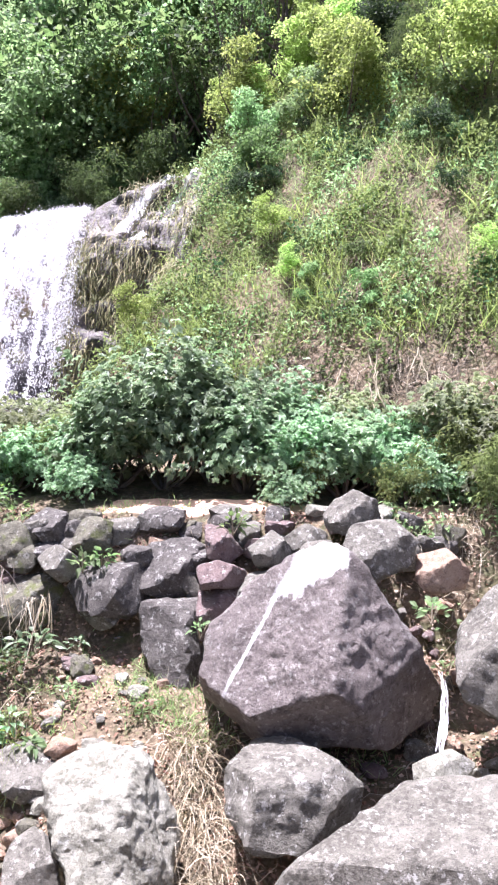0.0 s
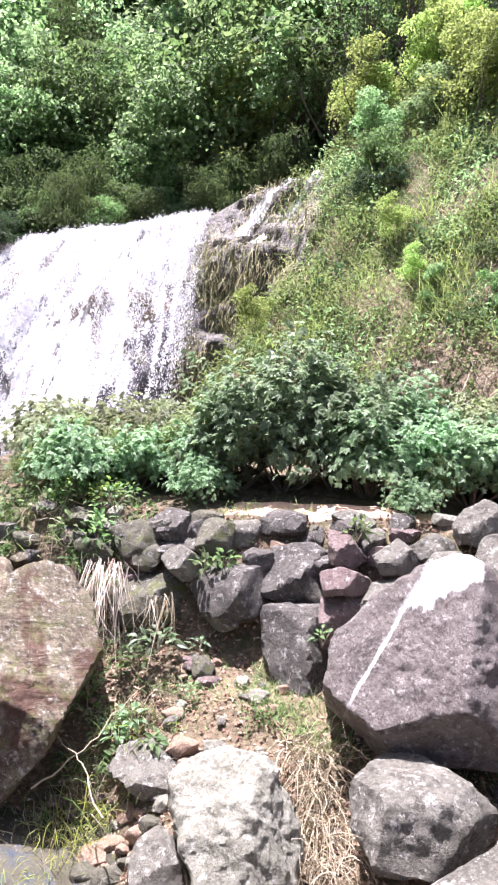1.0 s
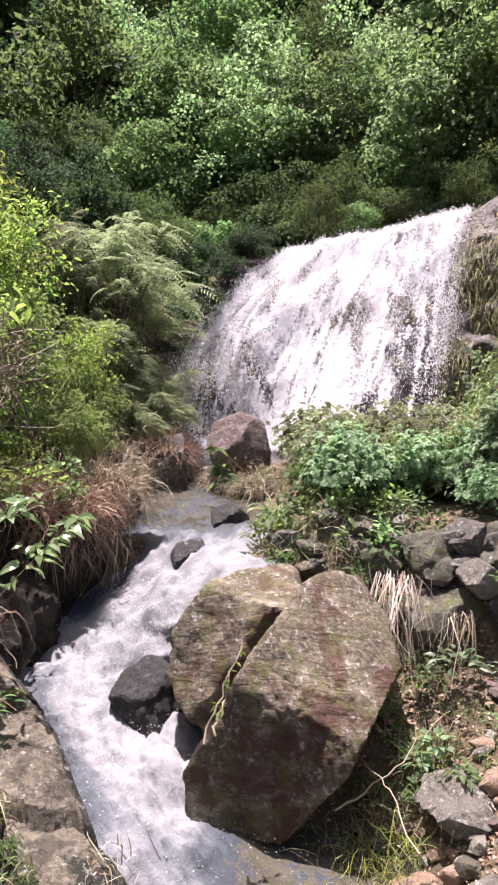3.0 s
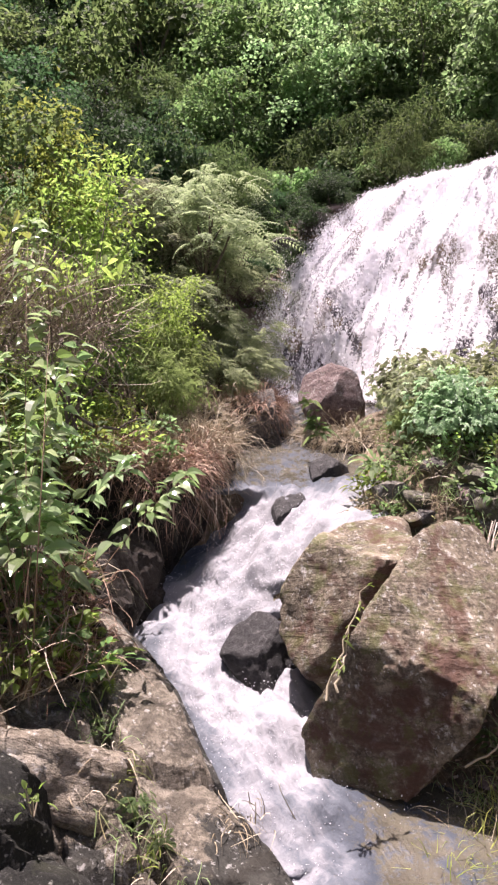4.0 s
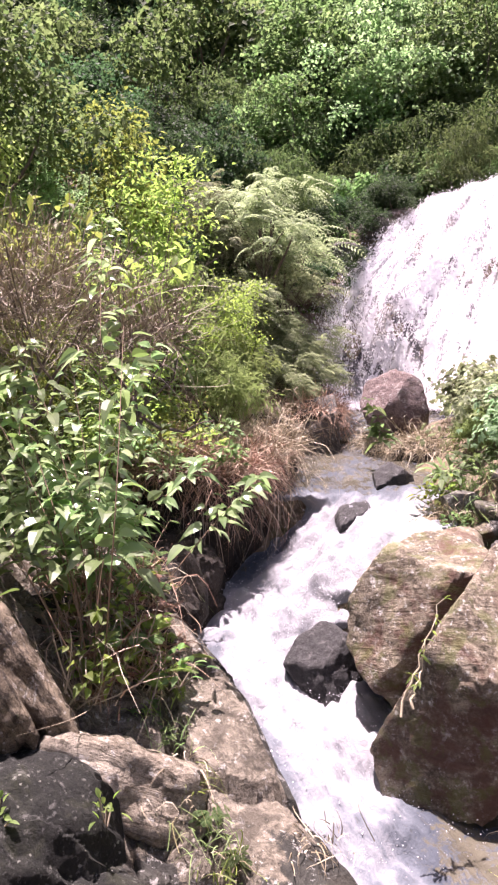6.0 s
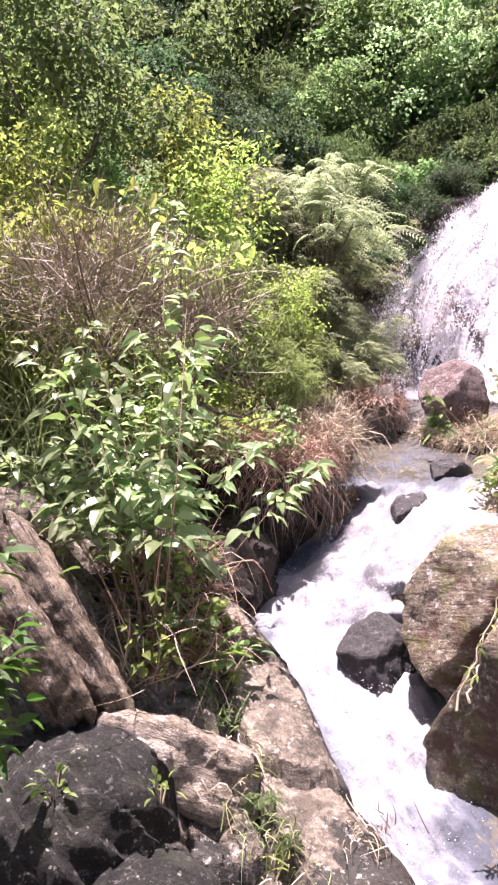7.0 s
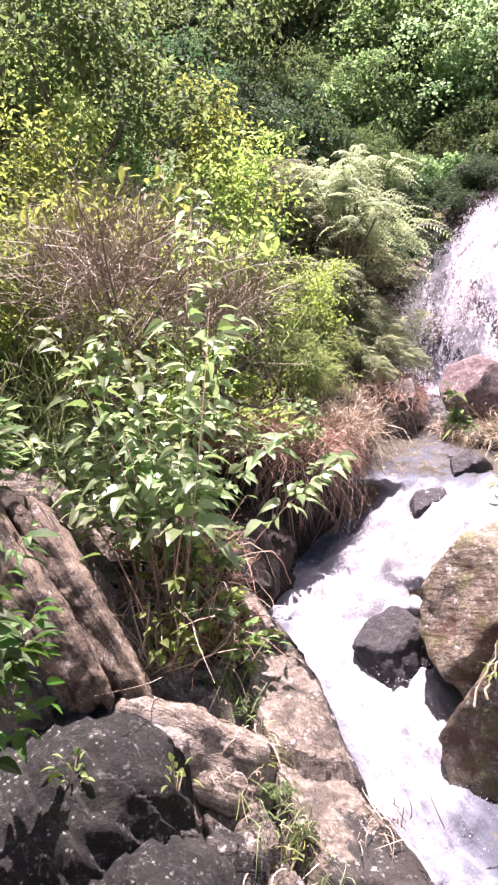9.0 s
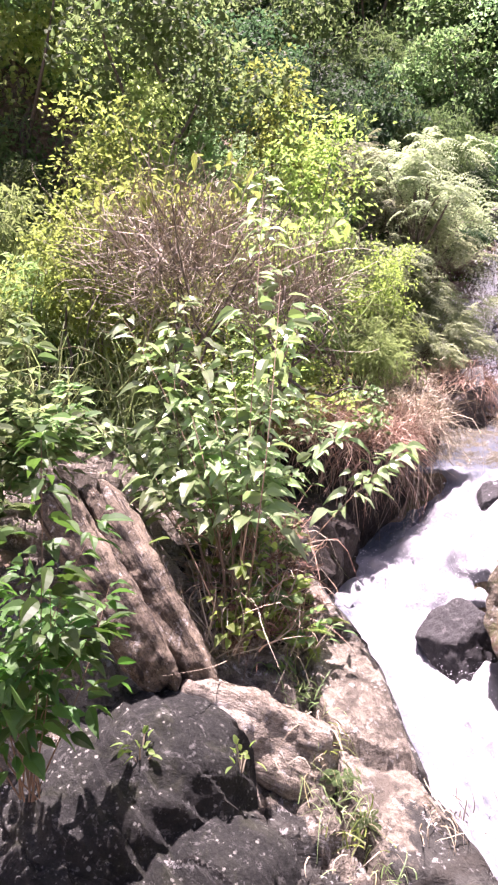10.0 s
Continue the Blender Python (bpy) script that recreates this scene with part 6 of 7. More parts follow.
light_shrub = tree("shrub", "fresh green shrub of the bank", "shrub", 0.9, 1.7, 0.1, LEAF_FRESH, 75, 30, 0.11, 54, "narrow", trunk_r=0.03, spreadout=0.2)
put(light_shrub, -8.7, 9.4, 0.7, 0, first=True)
for x, y, sc in ((-8.2, 8.6, 0.8), (-9.0, 7.6, 0.9), (-8.0, 5.9, 0.7), (-10.0, 9.3, 1.2), (-10.5, 8.0, 1.2), (-9.7, 4.2, 1.0), (-8.9, 3.6, 0.9), (-10.8, 4.8, 1.2), (-9.6, 2.6, 1.0), (-8.3, 2.9, 0.8)):
    put(light_shrub, x, y, sc, x * 61)


for x, y, sc in ((-3.7, 9.9, 0.62), (-4.1, 9.7, 0.6), (-4.8, 10.2, 0.7), (-3.3, 10.2, 0.7), (1.2, 9.1, 0.5), (0.1, 9.5, 0.5), (2.2, 8.9, 0.7), (2.0, 9.6, 0.8), (-5.3, 9.9, 0.5)):
    put(light_shrub, x, y, sc, x * 61)


def brush(name, label, category, centre, radius, n, mat, seed, length=0.7, width=0.012):
    """A ball of bare tangled twigs."""
    rng = np.random.default_rng(seed)
    d = unit(rng.normal(size=(n, 3)))
    lump = np.array([0.75 + 0.5 * noise.noise(Vector(q) * 1.7 + Vector((seed, 0, 0))) for q in d])
    b = d * (rng.uniform(0, 1, (n, 1)) ** 0.5 * lump[:, None]) * np.array(radius)
    way = UP * 0.75 + d * 0.45 + rng.normal(size=(n, 3)) * 0.55
    v, f = strands(rng, b, way, length * rng.uniform(0.3, 1.0, n), width, rng.uniform(-0.2, 0.6, n), 4, 0.22)
    root = new(name)
    root.location = centre
    part("tangle", mesh_of("tangle", v, f, mat), root)
    hi = b[d[:, 2] > 0.45][:120] * 1.2 + UP * 0.25
    v, f = big_leaves(rng, hi, rng.normal(size=hi.shape) + UP * 0.3, UP + rng.normal(size=hi.shape) * 0.5, 0.14, 0.06, 0.3)
    part("leaves", mesh_of("leaves", v, f, LEAF_YELLOW), root, "few yellow-green leaves")
    s = np.linspace(0, 1, 6)[:, None]
    for _ in range(7):
        a = np.array([rng.normal() * 0.15, rng.normal() * 0.15, -radius[2] * 1.5])
        e = rng.normal(size=3) * np.array(radius) * 0.5
        lv, lf = tube(a + (e - a) * s + rng.normal(size=(6, 3)) * 0.03, 0.018 * (1 - 0.7 * s[:, 0]), 5)
        part("stem", mesh_of("stem", lv, lf, BARK, True), root)
    return tagged(root, label, category)


brush("dead_bush", "dead tan-brown bush of bare tangled twigs", "bush", (-7.85, 5.1, 4.7), (1.25, 1.2, 0.8), 1700, TWIG, 61, 0.85, 0.011)
brush("dead_bush", "dead tan-brown bush of bare tangled twigs", "bush", (-7.2, 5.9, 4.35), (0.8, 0.8, 0.65), 900, TWIG, 62, 0.75, 0.011)


def straw_mound(label, centre, radius, n, mat, seed, length=0.55, droop=1.1):
    """A clump of dry grass that hangs over on all sides."""
    rng = np.random.default_rng(seed)
    d = unit(rng.normal(size=(n, 3)))
    d[:, 2] = np.abs(d[:, 2])
    d = unit(d + UP * 0.35)
    b = d * np.array(radius) * rng.uniform(0.75, 1.0, (n, 1))
    lump = np.array([1 + 0.55 * noise.noise(Vector(q) * 2.2 + Vector((seed, 0, 0))) for q in d])
    b = b * lump[:, None]
    v, f = strands(rng, b, d * 0.55 + rng.normal(size=(n, 3)) * 0.9, length * rng.uniform(0.3, 1.5, n), 0.010, droop * rng.uniform(0.2, 1.6, n), 5, 0.28)
    root = new("straw_mound")
    root.location = centre
    part("straw", mesh_of("straw", v, f, mat), root)
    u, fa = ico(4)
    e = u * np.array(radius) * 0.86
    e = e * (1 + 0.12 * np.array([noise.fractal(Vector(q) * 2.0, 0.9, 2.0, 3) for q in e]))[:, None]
    part("turf", mesh_of("turf", e, fa, DARK_SHADED_EARTH, True), root, "dark root-bound earth")
    return tagged(root, label, "dry grass")


straw_mound("russet dry grass hanging over an undercut earth bank", (-7.66, 7.78, 2.52), (0.46, 0.5, 0.32), 2800, STRAW_RED, 63, 0.36, 0.7)
straw_mound("russet dry grass hanging over an undercut earth bank", (-7.75, 8.35, 2.58), (0.45, 0.5, 0.34), 2000, STRAW_RED, 163, 0.36, 0.7)
straw_mound("reddish dead stems above an undercut earth bank", (-8.1, 7.3, 2.68), (0.5, 0.55, 0.38), 1900, STRAW_RED, 165, 0.42, 0.6)
straw_mound("dry straw on the bank above the pool", (-7.9, 8.6, 2.6), (0.6, 0.8, 0.5), 1800, GRASS_DRY, 64)
straw_mound("russet straw and dead stems over a bank rock", (-8.6, 11.1, 3.12), (0.7, 0.6, 0.22), 1700, STRAW_RED, 68, 0.42)
straw_mound("dry straw on the bank above the pool", (-8.7, 9.8, 2.9), (0.6, 0.7, 0.45), 1600, GRASS_DRY, 69, 0.5)
straw_mound("tuft of dry yellow grass beside the upper pool", (-6.55, 10.9, 2.5), (0.55, 0.4, 0.3), 1500, GRASS_DRY, 65, 0.35)
straw_mound("tuft of dry yellow grass beside the upper pool", (-7.3, 11.3, 2.55), (0.5, 0.4, 0.3), 1300, GRASS_DRY, 66, 0.35)
straw_mound("tuft of dry yellow grass beside the upper pool", (-6.0, 11.4, 2.6), (0.5, 0.4, 0.3), 1300, GRASS_DRY, 67, 0.35)


def tuft(label, place, n, length, mat, seed, lean=(0, 0, 0), width=0.01, droop=0.8, spread_r=0.08, name="grass_tuft", up=0.9, fan=0.45):
    rng = np.random.default_rng(seed)
    b = rng.normal(size=(n, 3)) * np.array([spread_r, spread_r, 0.02])
    v, f = strands(rng, b, UP * up + np.array(lean) + rng.normal(size=(n, 3)) * fan, length * rng.uniform(0.5, 1.2, n), width, droop * rng.uniform(0.4, 1.4, n), 5, 0.1)
    ob = new(name, mesh_of(name, v, f, mat))
    ob.location = place
    return tagged(ob, label, "grass", "grass tufts among the rocks", "stuff")


def leafy_shrub(name, label, foot, stems, height, spread_r, leaf, per, mat, seed, lean=(0, 0, 0), bare=0.35, droop=0.35, clear=0.0, reach=0.4, depth=1.0):
    """A near shrub: each stem is a part and carries pairs of lance-shaped leaves."""
    rng = np.random.default_rng(seed)
    root = new(name)
    root.location = foot
    lean = np.array(lean, float)
    for k in range(stems):
        a = rng.uniform(0, 2 * np.pi)
        h = height * (1.0 if k == 0 else rng.uniform(0.36, 0.78))
        tip = np.array([math.cos(a), math.sin(a), 0]) * spread_r * (0.15 if k == 0 else rng.uniform(0.4, 1.0) * min(0.85, 1.3 - h / height)) + UP * h + lean * h
        tip = tip - np.array([0.68, 0.73, 0]) * max(0.0, tip @ np.array([0.68, 0.73, 0]) - reach)
        back = np.array([-0.68, 0.73, 0])
        tip = tip + back * ((tip @ back) * (depth - 1) + (1 - depth) * 0.85 * h)
        s = np.linspace(0, 1, 9)[:, None]
        bow = rng.normal(size=3) * np.array([1, 1, 0]) * 0.04 * height
        line = tip * np.concatenate([s ** 1.8, s ** 1.8, s], 1) + bow * np.sin(s * np.pi) + np.array([math.cos(a), math.sin(a), 0]) * 0.05 * (1 - s)
        lv, lf = tube(line, 0.005 * (1 - 0.75 * s[:, 0]) * (height / 2) ** 0.5, 5)
        stem = part("stem", mesh_of("stem", lv, lf, STEM, True), root)
        low = min(0.8, max(bare, clear / h))
        q = low + (1 - low) * rng.uniform(0, 1, per) ** (0.8 if k else 0.4)
        pos = np.stack([np.interp(q, s[:, 0], line[:, c]) for c in range(3)], 1)
        ang = rng.uniform(0, 2 * np.pi, per)
        out = np.stack([np.cos(ang), np.sin(ang), rng.uniform(-0.1, 0.7, per)], 1)
        pos = pos + out * (rng.uniform(0, 0.45, per) * (1.12 - q) * min(spread_r, 1.0))[:, None]
        L = leaf * rng.uniform(0.55, 1.2, per) * (1.15 - 0.45 * q)
        v, f = big_leaves(rng, pos, out, UP + rng.normal(size=(per, 3)) * 0.6, L, L * 0.46, droop * rng.uniform(0.4, 1.6, (per, 1)))
        part("leaves", mesh_of("leaves", v, f, mat), stem)
    return tagged(root, label, "shrub")


leafy_shrub("leafy_shrub", "tall green shrub with glossy lance-shaped leaves on the bank rock", (-5.48, 3.66, 1.82), 19, 3.5, 1.9, 0.225, 46, LEAF_NEAR, 71, (-0.03, 0.0, 0), 0.3, 0.55, 0.8, 1.3, 0.4)
leafy_shrub("leafy_shrub", "leafy green shrub rooted among slanting rocks", (-6.45, 2.75, 2.9), 11, 1.2, 0.8, 0.17, 50, LEAF_MID, 72)
leafy_shrub("leafy_shrub", "leafy green shrub rooted among slanting rocks", (-6.5, 2.3, 2.65), 11, 1.4, 0.8, 0.17, 50, LEAF_MID, 73)
# the leaf green here is darkened to carry the shade on this plant
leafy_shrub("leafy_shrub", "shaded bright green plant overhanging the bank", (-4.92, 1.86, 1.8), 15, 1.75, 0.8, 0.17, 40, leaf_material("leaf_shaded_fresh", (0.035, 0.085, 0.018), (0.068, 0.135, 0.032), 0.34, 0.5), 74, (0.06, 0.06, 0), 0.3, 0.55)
leafy_shrub("leafy_shrub", "small yellow-green plant at the foot of a shrub", (-5.3, 3.5, 1.9), 8, 0.6, 0.35, 0.13, 12, LEAF_YELLOW, 75)
leafy_shrub("leafy_shrub", "small yellow-green plant at the foot of a shrub", (-5.35, 3.9, 1.9), 8, 0.75, 0.35, 0.12, 14, LEAF_YELLOW, 78)
tuft("reddish dead fern stems at the foot of a shrub", (-5.5, 3.95, 1.95), 140, 0.7, STRAW_RED, 240, (0.1, -0.1, 0), 0.011, 0.7, 0.14)
tuft("dry brown stems at the foot of a shrub", (-5.4, 3.5, 1.9), 60, 0.7, TWIG, 241, (0, 0, 0.3), 0.011, 0.3, 0.12)
leafy_shrub("leafy_shrub", "rosette-topped plant on a thin stem by the pool", (-6.65, 10.06, 2.3), 3, 1.15, 0.2, 0.28, 16, LEAF_MID, 76, (-0.2, -0.1, 0), 0.65, 0.5)


def tuft_at(label, x, y, *rest, lift=0.0, **more):
    return tuft(label, (x, y, float(z_at(x, y)[0]) + lift), *rest, **more)


for k, (x, y, n, L) in enumerate(((-8.7, 4.9, 130, 2.5), (-9.0, 5.3, 110, 2.5), (-8.4, 4.7, 110, 2.2), (-9.5, 5.2, 130, 2.6), (-8.2, 3.6, 130, 1.5), (-7.9, 3.1, 100, 1.2), (-9.3, 5.8, 110, 2.3), (-8.9, 9.0, 60, 1.1), (-9.4, 12.0, 60, 1.1))):
    tuft_at("tall arching grass on the bank", x, y, n, L, GRASS_GREEN, 100 + k, width=0.018, droop=0.75, spread_r=0.22, lift=0.4)
tuft("bleached dry grass hanging over a mossy block", (-3.42, 7.98, 2.2), 90, 1.0, straw_material("bleached_straw", (0.5, 0.4, 0.3), (0.62, 0.52, 0.44), (0.75, 0.66, 0.58)), 111, (0.12, -0.45, -0.75), 0.011, 0.2, 0.12, up=0.0, fan=0.17)
tuft("dry grass hanging over a mossy block", (-2.75, 7.75, 1.95), 40, 0.5, GRASS_DRY, 112, (0, -0.5, -0.6), 0.009, 0.3, 0.14, up=0.0, fan=0.25)
for k, (x, y) in enumerate(((-0.92, 6.35), (-0.85, 6.0), (-0.8, 5.7), (-0.75, 5.4), (-1.0, 6.6))):
    tuft_at("long pale dry grass flattened between boulders", x, y, 110, 0.75, GRASS_DRY, 120 + k, (0.1, -0.9, -0.1), 0.009, 0.7, 0.1, lift=0.12)
for k, (x, y, n, L) in enumerate(((-1.35, 7.05, 120, 0.3), (-1.6, 7.3, 100, 0.28), (-0.85, 6.75, 120, 0.35), (-1.1, 6.9, 100, 0.3), (-2.9, 7.0, 120, 0.4), (-3.1, 6.7, 100, 0.4), (-2.6, 7.3, 90, 0.3), (-3.3, 6.3, 90, 0.5), (-1.9, 7.2, 60, 0.25))):
    tuft_at("short green grass on the gravel", x, y, n, L, GRASS_GREEN, 130 + k, width=0.009, spread_r=0.14)
for k, (x, y, n, L) in enumerate(((-3.0, 6.0, 60, 0.7), (-3.2, 6.2, 60, 0.8), (-2.9, 6.5, 60, 0.7), (1.35, 5.9, 120, 0.4), (1.55, 5.6, 120, 0.4), (1.3, 6.3, 100, 0.4), (1.7, 5.2, 100, 0.4), (1.2, 6.8, 80, 0.3))):
    tuft_at("dry tangled grass stems", x, y, n, L, GRASS_DRY, 145 + k, width=0.008, droop=0.6, spread_r=0.14)
for k, (a, b, n, L, m) in enumerate(((1.35, 0.58, 26, 0.28, GRASS_GREEN), (1.6, 0.62, 26, 0.36, GRASS_DRY), (1.85, 0.64, 26, 0.3, GRASS_DRY), (2.1, 0.66, 26, 0.3, GRASS_GREEN), (2.35, 0.66, 28, 0.3, GRASS_DRY), (2.6, 0.66, 26, 0.3, GRASS_GREEN), (0.75, 0.6, 110, 0.5, STRAW_RED), (0.35, 0.35, 110, 0.5, STRAW_RED), (0.95, 0.5, 80, 0.4, GRASS_DRY), (0.6, 0.15, 60, 0.35, STRAW_RED), (2.3, 0.02, 40, 0.35, GRASS_DRY))):
    tuft("dry and green grass in a crack of the bank rock", bank_at(a, b, -0.05), n, L, m, 160 + k, (0.1, -0.2, 0.1), 0.009, 0.9, 0.1)


def weed(label, place, radius, n, size, mat, seed):
    rng = np.random.default_rng(seed)
    d = unit(rng.normal(size=(n, 3)))
    d[:, 2] = np.abs(d[:, 2])
    b = d * radius * rng.uniform(0.3, 1, (n, 1))
    v, f = big_leaves(rng, b, d + rng.normal(size=(n, 3)) * 0.3, UP + rng.normal(size=(n, 3)) * 0.4, size * rng.uniform(0.6, 1.2, n), size * 0.45, 0.35)
    root = new("weed")
    root.location = place
    part("leaves", mesh_of("leaves", v, f, mat), root)
    s = np.linspace(0, 1, 4)[:, None]
    for q in b[:5]:
        lv, lf = tube(np.array([0, 0, -0.08]) + (q - np.array([0, 0, -0.08])) * s, 0.006, 4)
        part("stem", mesh_of("stem", lv, lf, TWIG, True), root)
    return tagged(root, label, "weed", "weeds among the rocks")


for k, (x, y, z, r, n, sz, m) in enumerate(((-2.7, 7.5, 1.5, 0.22, 40, 0.13, LEAF_BLUE), (-2.85, 7.35, 1.35, 0.2, 30, 0.12, LEAF_MID), (-1.45, 6.95, 1.1, 0.2, 60, 0.07, LEAF_MID), (1.12, 6.75, 2.15, 0.16, 30, 0.10, LEAF_LIGHT),
                                          (-2.35, 8.1, 2.2, 0.2, 35, 0.12, LEAF_LIGHT), (-2.15, 8.15, 2.25, 0.15, 25, 0.1, LEAF_MID), (-1.0, 7.4, 1.75, 0.1, 16, 0.08, LEAF_LIGHT), (-0.75, 8.3, 2.6, 0.2, 40, 0.11, LEAF_MID), (-5.2, 8.75, 2.6, 0.3, 60, 0.16, LEAF_LIGHT),
                                          (-4.9, 8.9, 2.7, 0.3, 60, 0.15, LEAF_MID), (-3.3, 8.75, 2.6, 0.25, 45, 0.1, LEAF_MID), (-4.95, 2.5, 1.75, 0.12, 18, 0.07, LEAF_YELLOW), (-4.7, 3.0, 1.6, 0.12, 18, 0.07, LEAF_YELLOW), (-5.15, 4.1, 1.9, 0.2, 25, 0.1, LEAF_MID))):
    weed("small leafy weed between the stones", (x, y, z), r, n, sz, m, 180 + k)


# ferns and yellow-green grass in the crack between the bank slabs
for k, a in enumerate((1.15, 1.4, 1.7, 2.0, 2.3)):
    x, y, z = bank_at(a, 0.58, -0.04)
    copy_thing(fern, pose(x, y, z, 0, 0, 70 * k) @ Matrix.Scale(0.24, 4))
    tuft("yellow-green grass in a crack of the bank rock", (x + 0.05, y - 0.05, z), 22, 0.26, bpy.data.materials["grass_green"] if k % 2 else LEAF_YELLOW, 250 + k, (0.1, -0.2, 0), 0.010, 0.8, 0.08)
# the undercut below the hanging straw, its earth coloured near black for shade
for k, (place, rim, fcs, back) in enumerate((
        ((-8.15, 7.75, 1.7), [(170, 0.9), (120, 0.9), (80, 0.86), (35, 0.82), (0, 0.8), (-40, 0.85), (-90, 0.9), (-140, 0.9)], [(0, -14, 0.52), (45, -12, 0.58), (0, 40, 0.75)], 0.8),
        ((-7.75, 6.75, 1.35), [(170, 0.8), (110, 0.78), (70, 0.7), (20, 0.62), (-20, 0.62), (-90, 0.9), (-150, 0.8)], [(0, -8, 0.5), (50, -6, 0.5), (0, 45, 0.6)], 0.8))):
    boulder("earth_bank", place, 45, 0, rim, fcs, back, DARK_SHADED_EARTH, "undercut earth bank below hanging straw, shade in its colour", 5, 320 + k, 14, 0.2, category="earth bank")
for k, (x, y, z) in enumerate(((-7.35, 8.0, 2.35), (-7.5, 7.7, 2.3), (-7.6, 7.4, 2.25), (-7.75, 7.1, 2.15), (-7.3, 8.3, 2.4), (-7.45, 7.85, 2.2), (-7.7, 7.2, 2.4), (-7.25, 8.15, 2.1))):
    tuft("dry stems hanging down the undercut earth bank", (x, y, z), 16, 0.42, STRAW_RED if k % 2 else TWIG, 330 + k, (0.25, -0.3, -0.6), 0.009, 0.3, 0.14, up=0.0, fan=0.28)
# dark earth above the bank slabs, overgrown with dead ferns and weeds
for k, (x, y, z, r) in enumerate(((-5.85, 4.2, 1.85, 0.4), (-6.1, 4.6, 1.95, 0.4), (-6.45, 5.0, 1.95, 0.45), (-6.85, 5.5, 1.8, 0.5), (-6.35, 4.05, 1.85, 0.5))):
    boulder("earth_bank", (x, y, z), 45, -15, [(150, r), (90, r * 0.9), (30, r), (-30, r), (-90, r), (-150, r)], [(10, 35, r * 0.85), (30, 0, r * 0.85)], r, DARK_SHADED_EARTH, "dark root-bound earth above the torrent", 4, 340 + k, 12, 0.2, category="earth bank")
rng = np.random.default_rng(345)
for k in range(26):
    s_ = rng.uniform(0, 1)
    x, y = -5.65 - 0.75 * s_ + rng.normal() * 0.14, 3.85 + 0.95 * s_ + rng.normal() * 0.12
    z = 2.12 + 0.15 * s_ + rng.uniform(-0.1, 0.1)
    if k % 3 == 0:
        copy_thing(fern, pose(x, y, z, 0, 0, 47 * k) @ Matrix.Scale(rng.uniform(0.5, 0.8), 4))
    elif k % 3 == 1:
        weed("leafy weed on the dark earth bank", (x, y, z), rng.uniform(0.18, 0.3), 36, 0.12, [LEAF_MID, LEAF_YELLOW, LEAF_FRESH][k % 4 % 3], 350 + k)
    tuft("reddish dead stems on the dark earth bank", (x, y, z), 55, rng.uniform(0.45, 0.8), STRAW_RED if k % 2 else TWIG, 380 + k, (0.15, -0.15, 0), 0.011, 0.8, 0.12)
# green weeds over the straw
rng = np.random.default_rng(260)
for k in range(12):
    x, y = rng.uniform(-8.3, -7.4), rng.uniform(6.3, 8.2)
    weed("green weed growing through dry straw", (x, y, 2.75 + (-7.4 - x) * 0.5 + rng.uniform(0, 0.2)), rng.uniform(0.2, 0.35), 50, 0.11, [LEAF_MID, LEAF_LIGHT, LEAF_YELLOW][k % 3], 270 + k)
# red flowers among the far trees
petals = Nodes("red_petals").set((0.55, 0.07, 0.03), 0.5)
for k, (x, y, z) in enumerate(((-19.9, 21.6, 15.9), (-19.2, 21.7, 15.6), (-20.5, 21.6, 16.8))):
    weed("orange-red flowers high on a tree", (x, y, z), 0.35, 30, 0.16, petals, 290 + k)


def twig(label, points, radius, seed, leaves_n=0):
    rng = np.random.default_rng(seed)
    p = np.array(points, float)
    s = np.linspace(0, 1, 14)
    q = np.linspace(0, 1, len(p))
    line = np.stack([np.interp(s, q, p[:, k]) for k in range(3)], 1) + rng.normal(size=(14, 3)) * 0.012
    root = new("branch")
    lv, lf = tube(line, radius * (1 - 0.7 * s), 5)
    part("stem", mesh_of("stem", lv, lf, GRASS_DRY, True), root)
    if leaves_n:
        b = line[rng.integers(4, 14, leaves_n)]
        d = rng.normal(size=(leaves_n, 3)) - UP * 0.3
        v, f = big_leaves(rng, b, d, UP + rng.normal(size=b.shape) * 0.4, 0.075, 0.022, 0.4)
        part("leaves", mesh_of("leaves", v, f, LEAF_YELLOW), root)
    return tagged(root, label, "branch", "fallen branches")


twig("dry branch with yellow leaves leaning on the great boulder", [(-4.14, 5.32, 1.40), (-4.04, 5.56, 1.80), (-4.00, 5.83, 2.15)], 0.011, 201, 16)
twig("dry branch leaning on the great boulder", [(-4.06, 5.36, 1.45), (-4.03, 5.63, 1.88)], 0.012, 202, 6)
twig("bare dry branch across the gravel", [(-3.3, 6.0, 0.7), (-2.9, 6.4, 1.0), (-2.6, 6.9, 1.35)], 0.01, 203)
twig("bare dry branch across the gravel", [(-2.5, 5.6, 0.75), (-2.9, 6.1, 0.95), (-3.2, 6.3, 1.05)], 0.008, 204)
rng = np.random.default_rng(205)
for k in range(9):
    x = rng.uniform(0.2, 2.0)
    y = 11.4 - 0.55 * x + rng.uniform(-0.1, 0.3)
    z = float(z_at(x, y)[0])
    twig("bare root hanging down the earth bank", [(x, y, z + 0.9), (x + rng.normal() * 0.15, y - 0.25, z + 0.5), (x + rng.normal() * 0.3, y - 0.35, z + 0.0)], 0.012, 210 + k)

# reddish rock of the bank left of the fall
rng = np.random.default_rng(283)
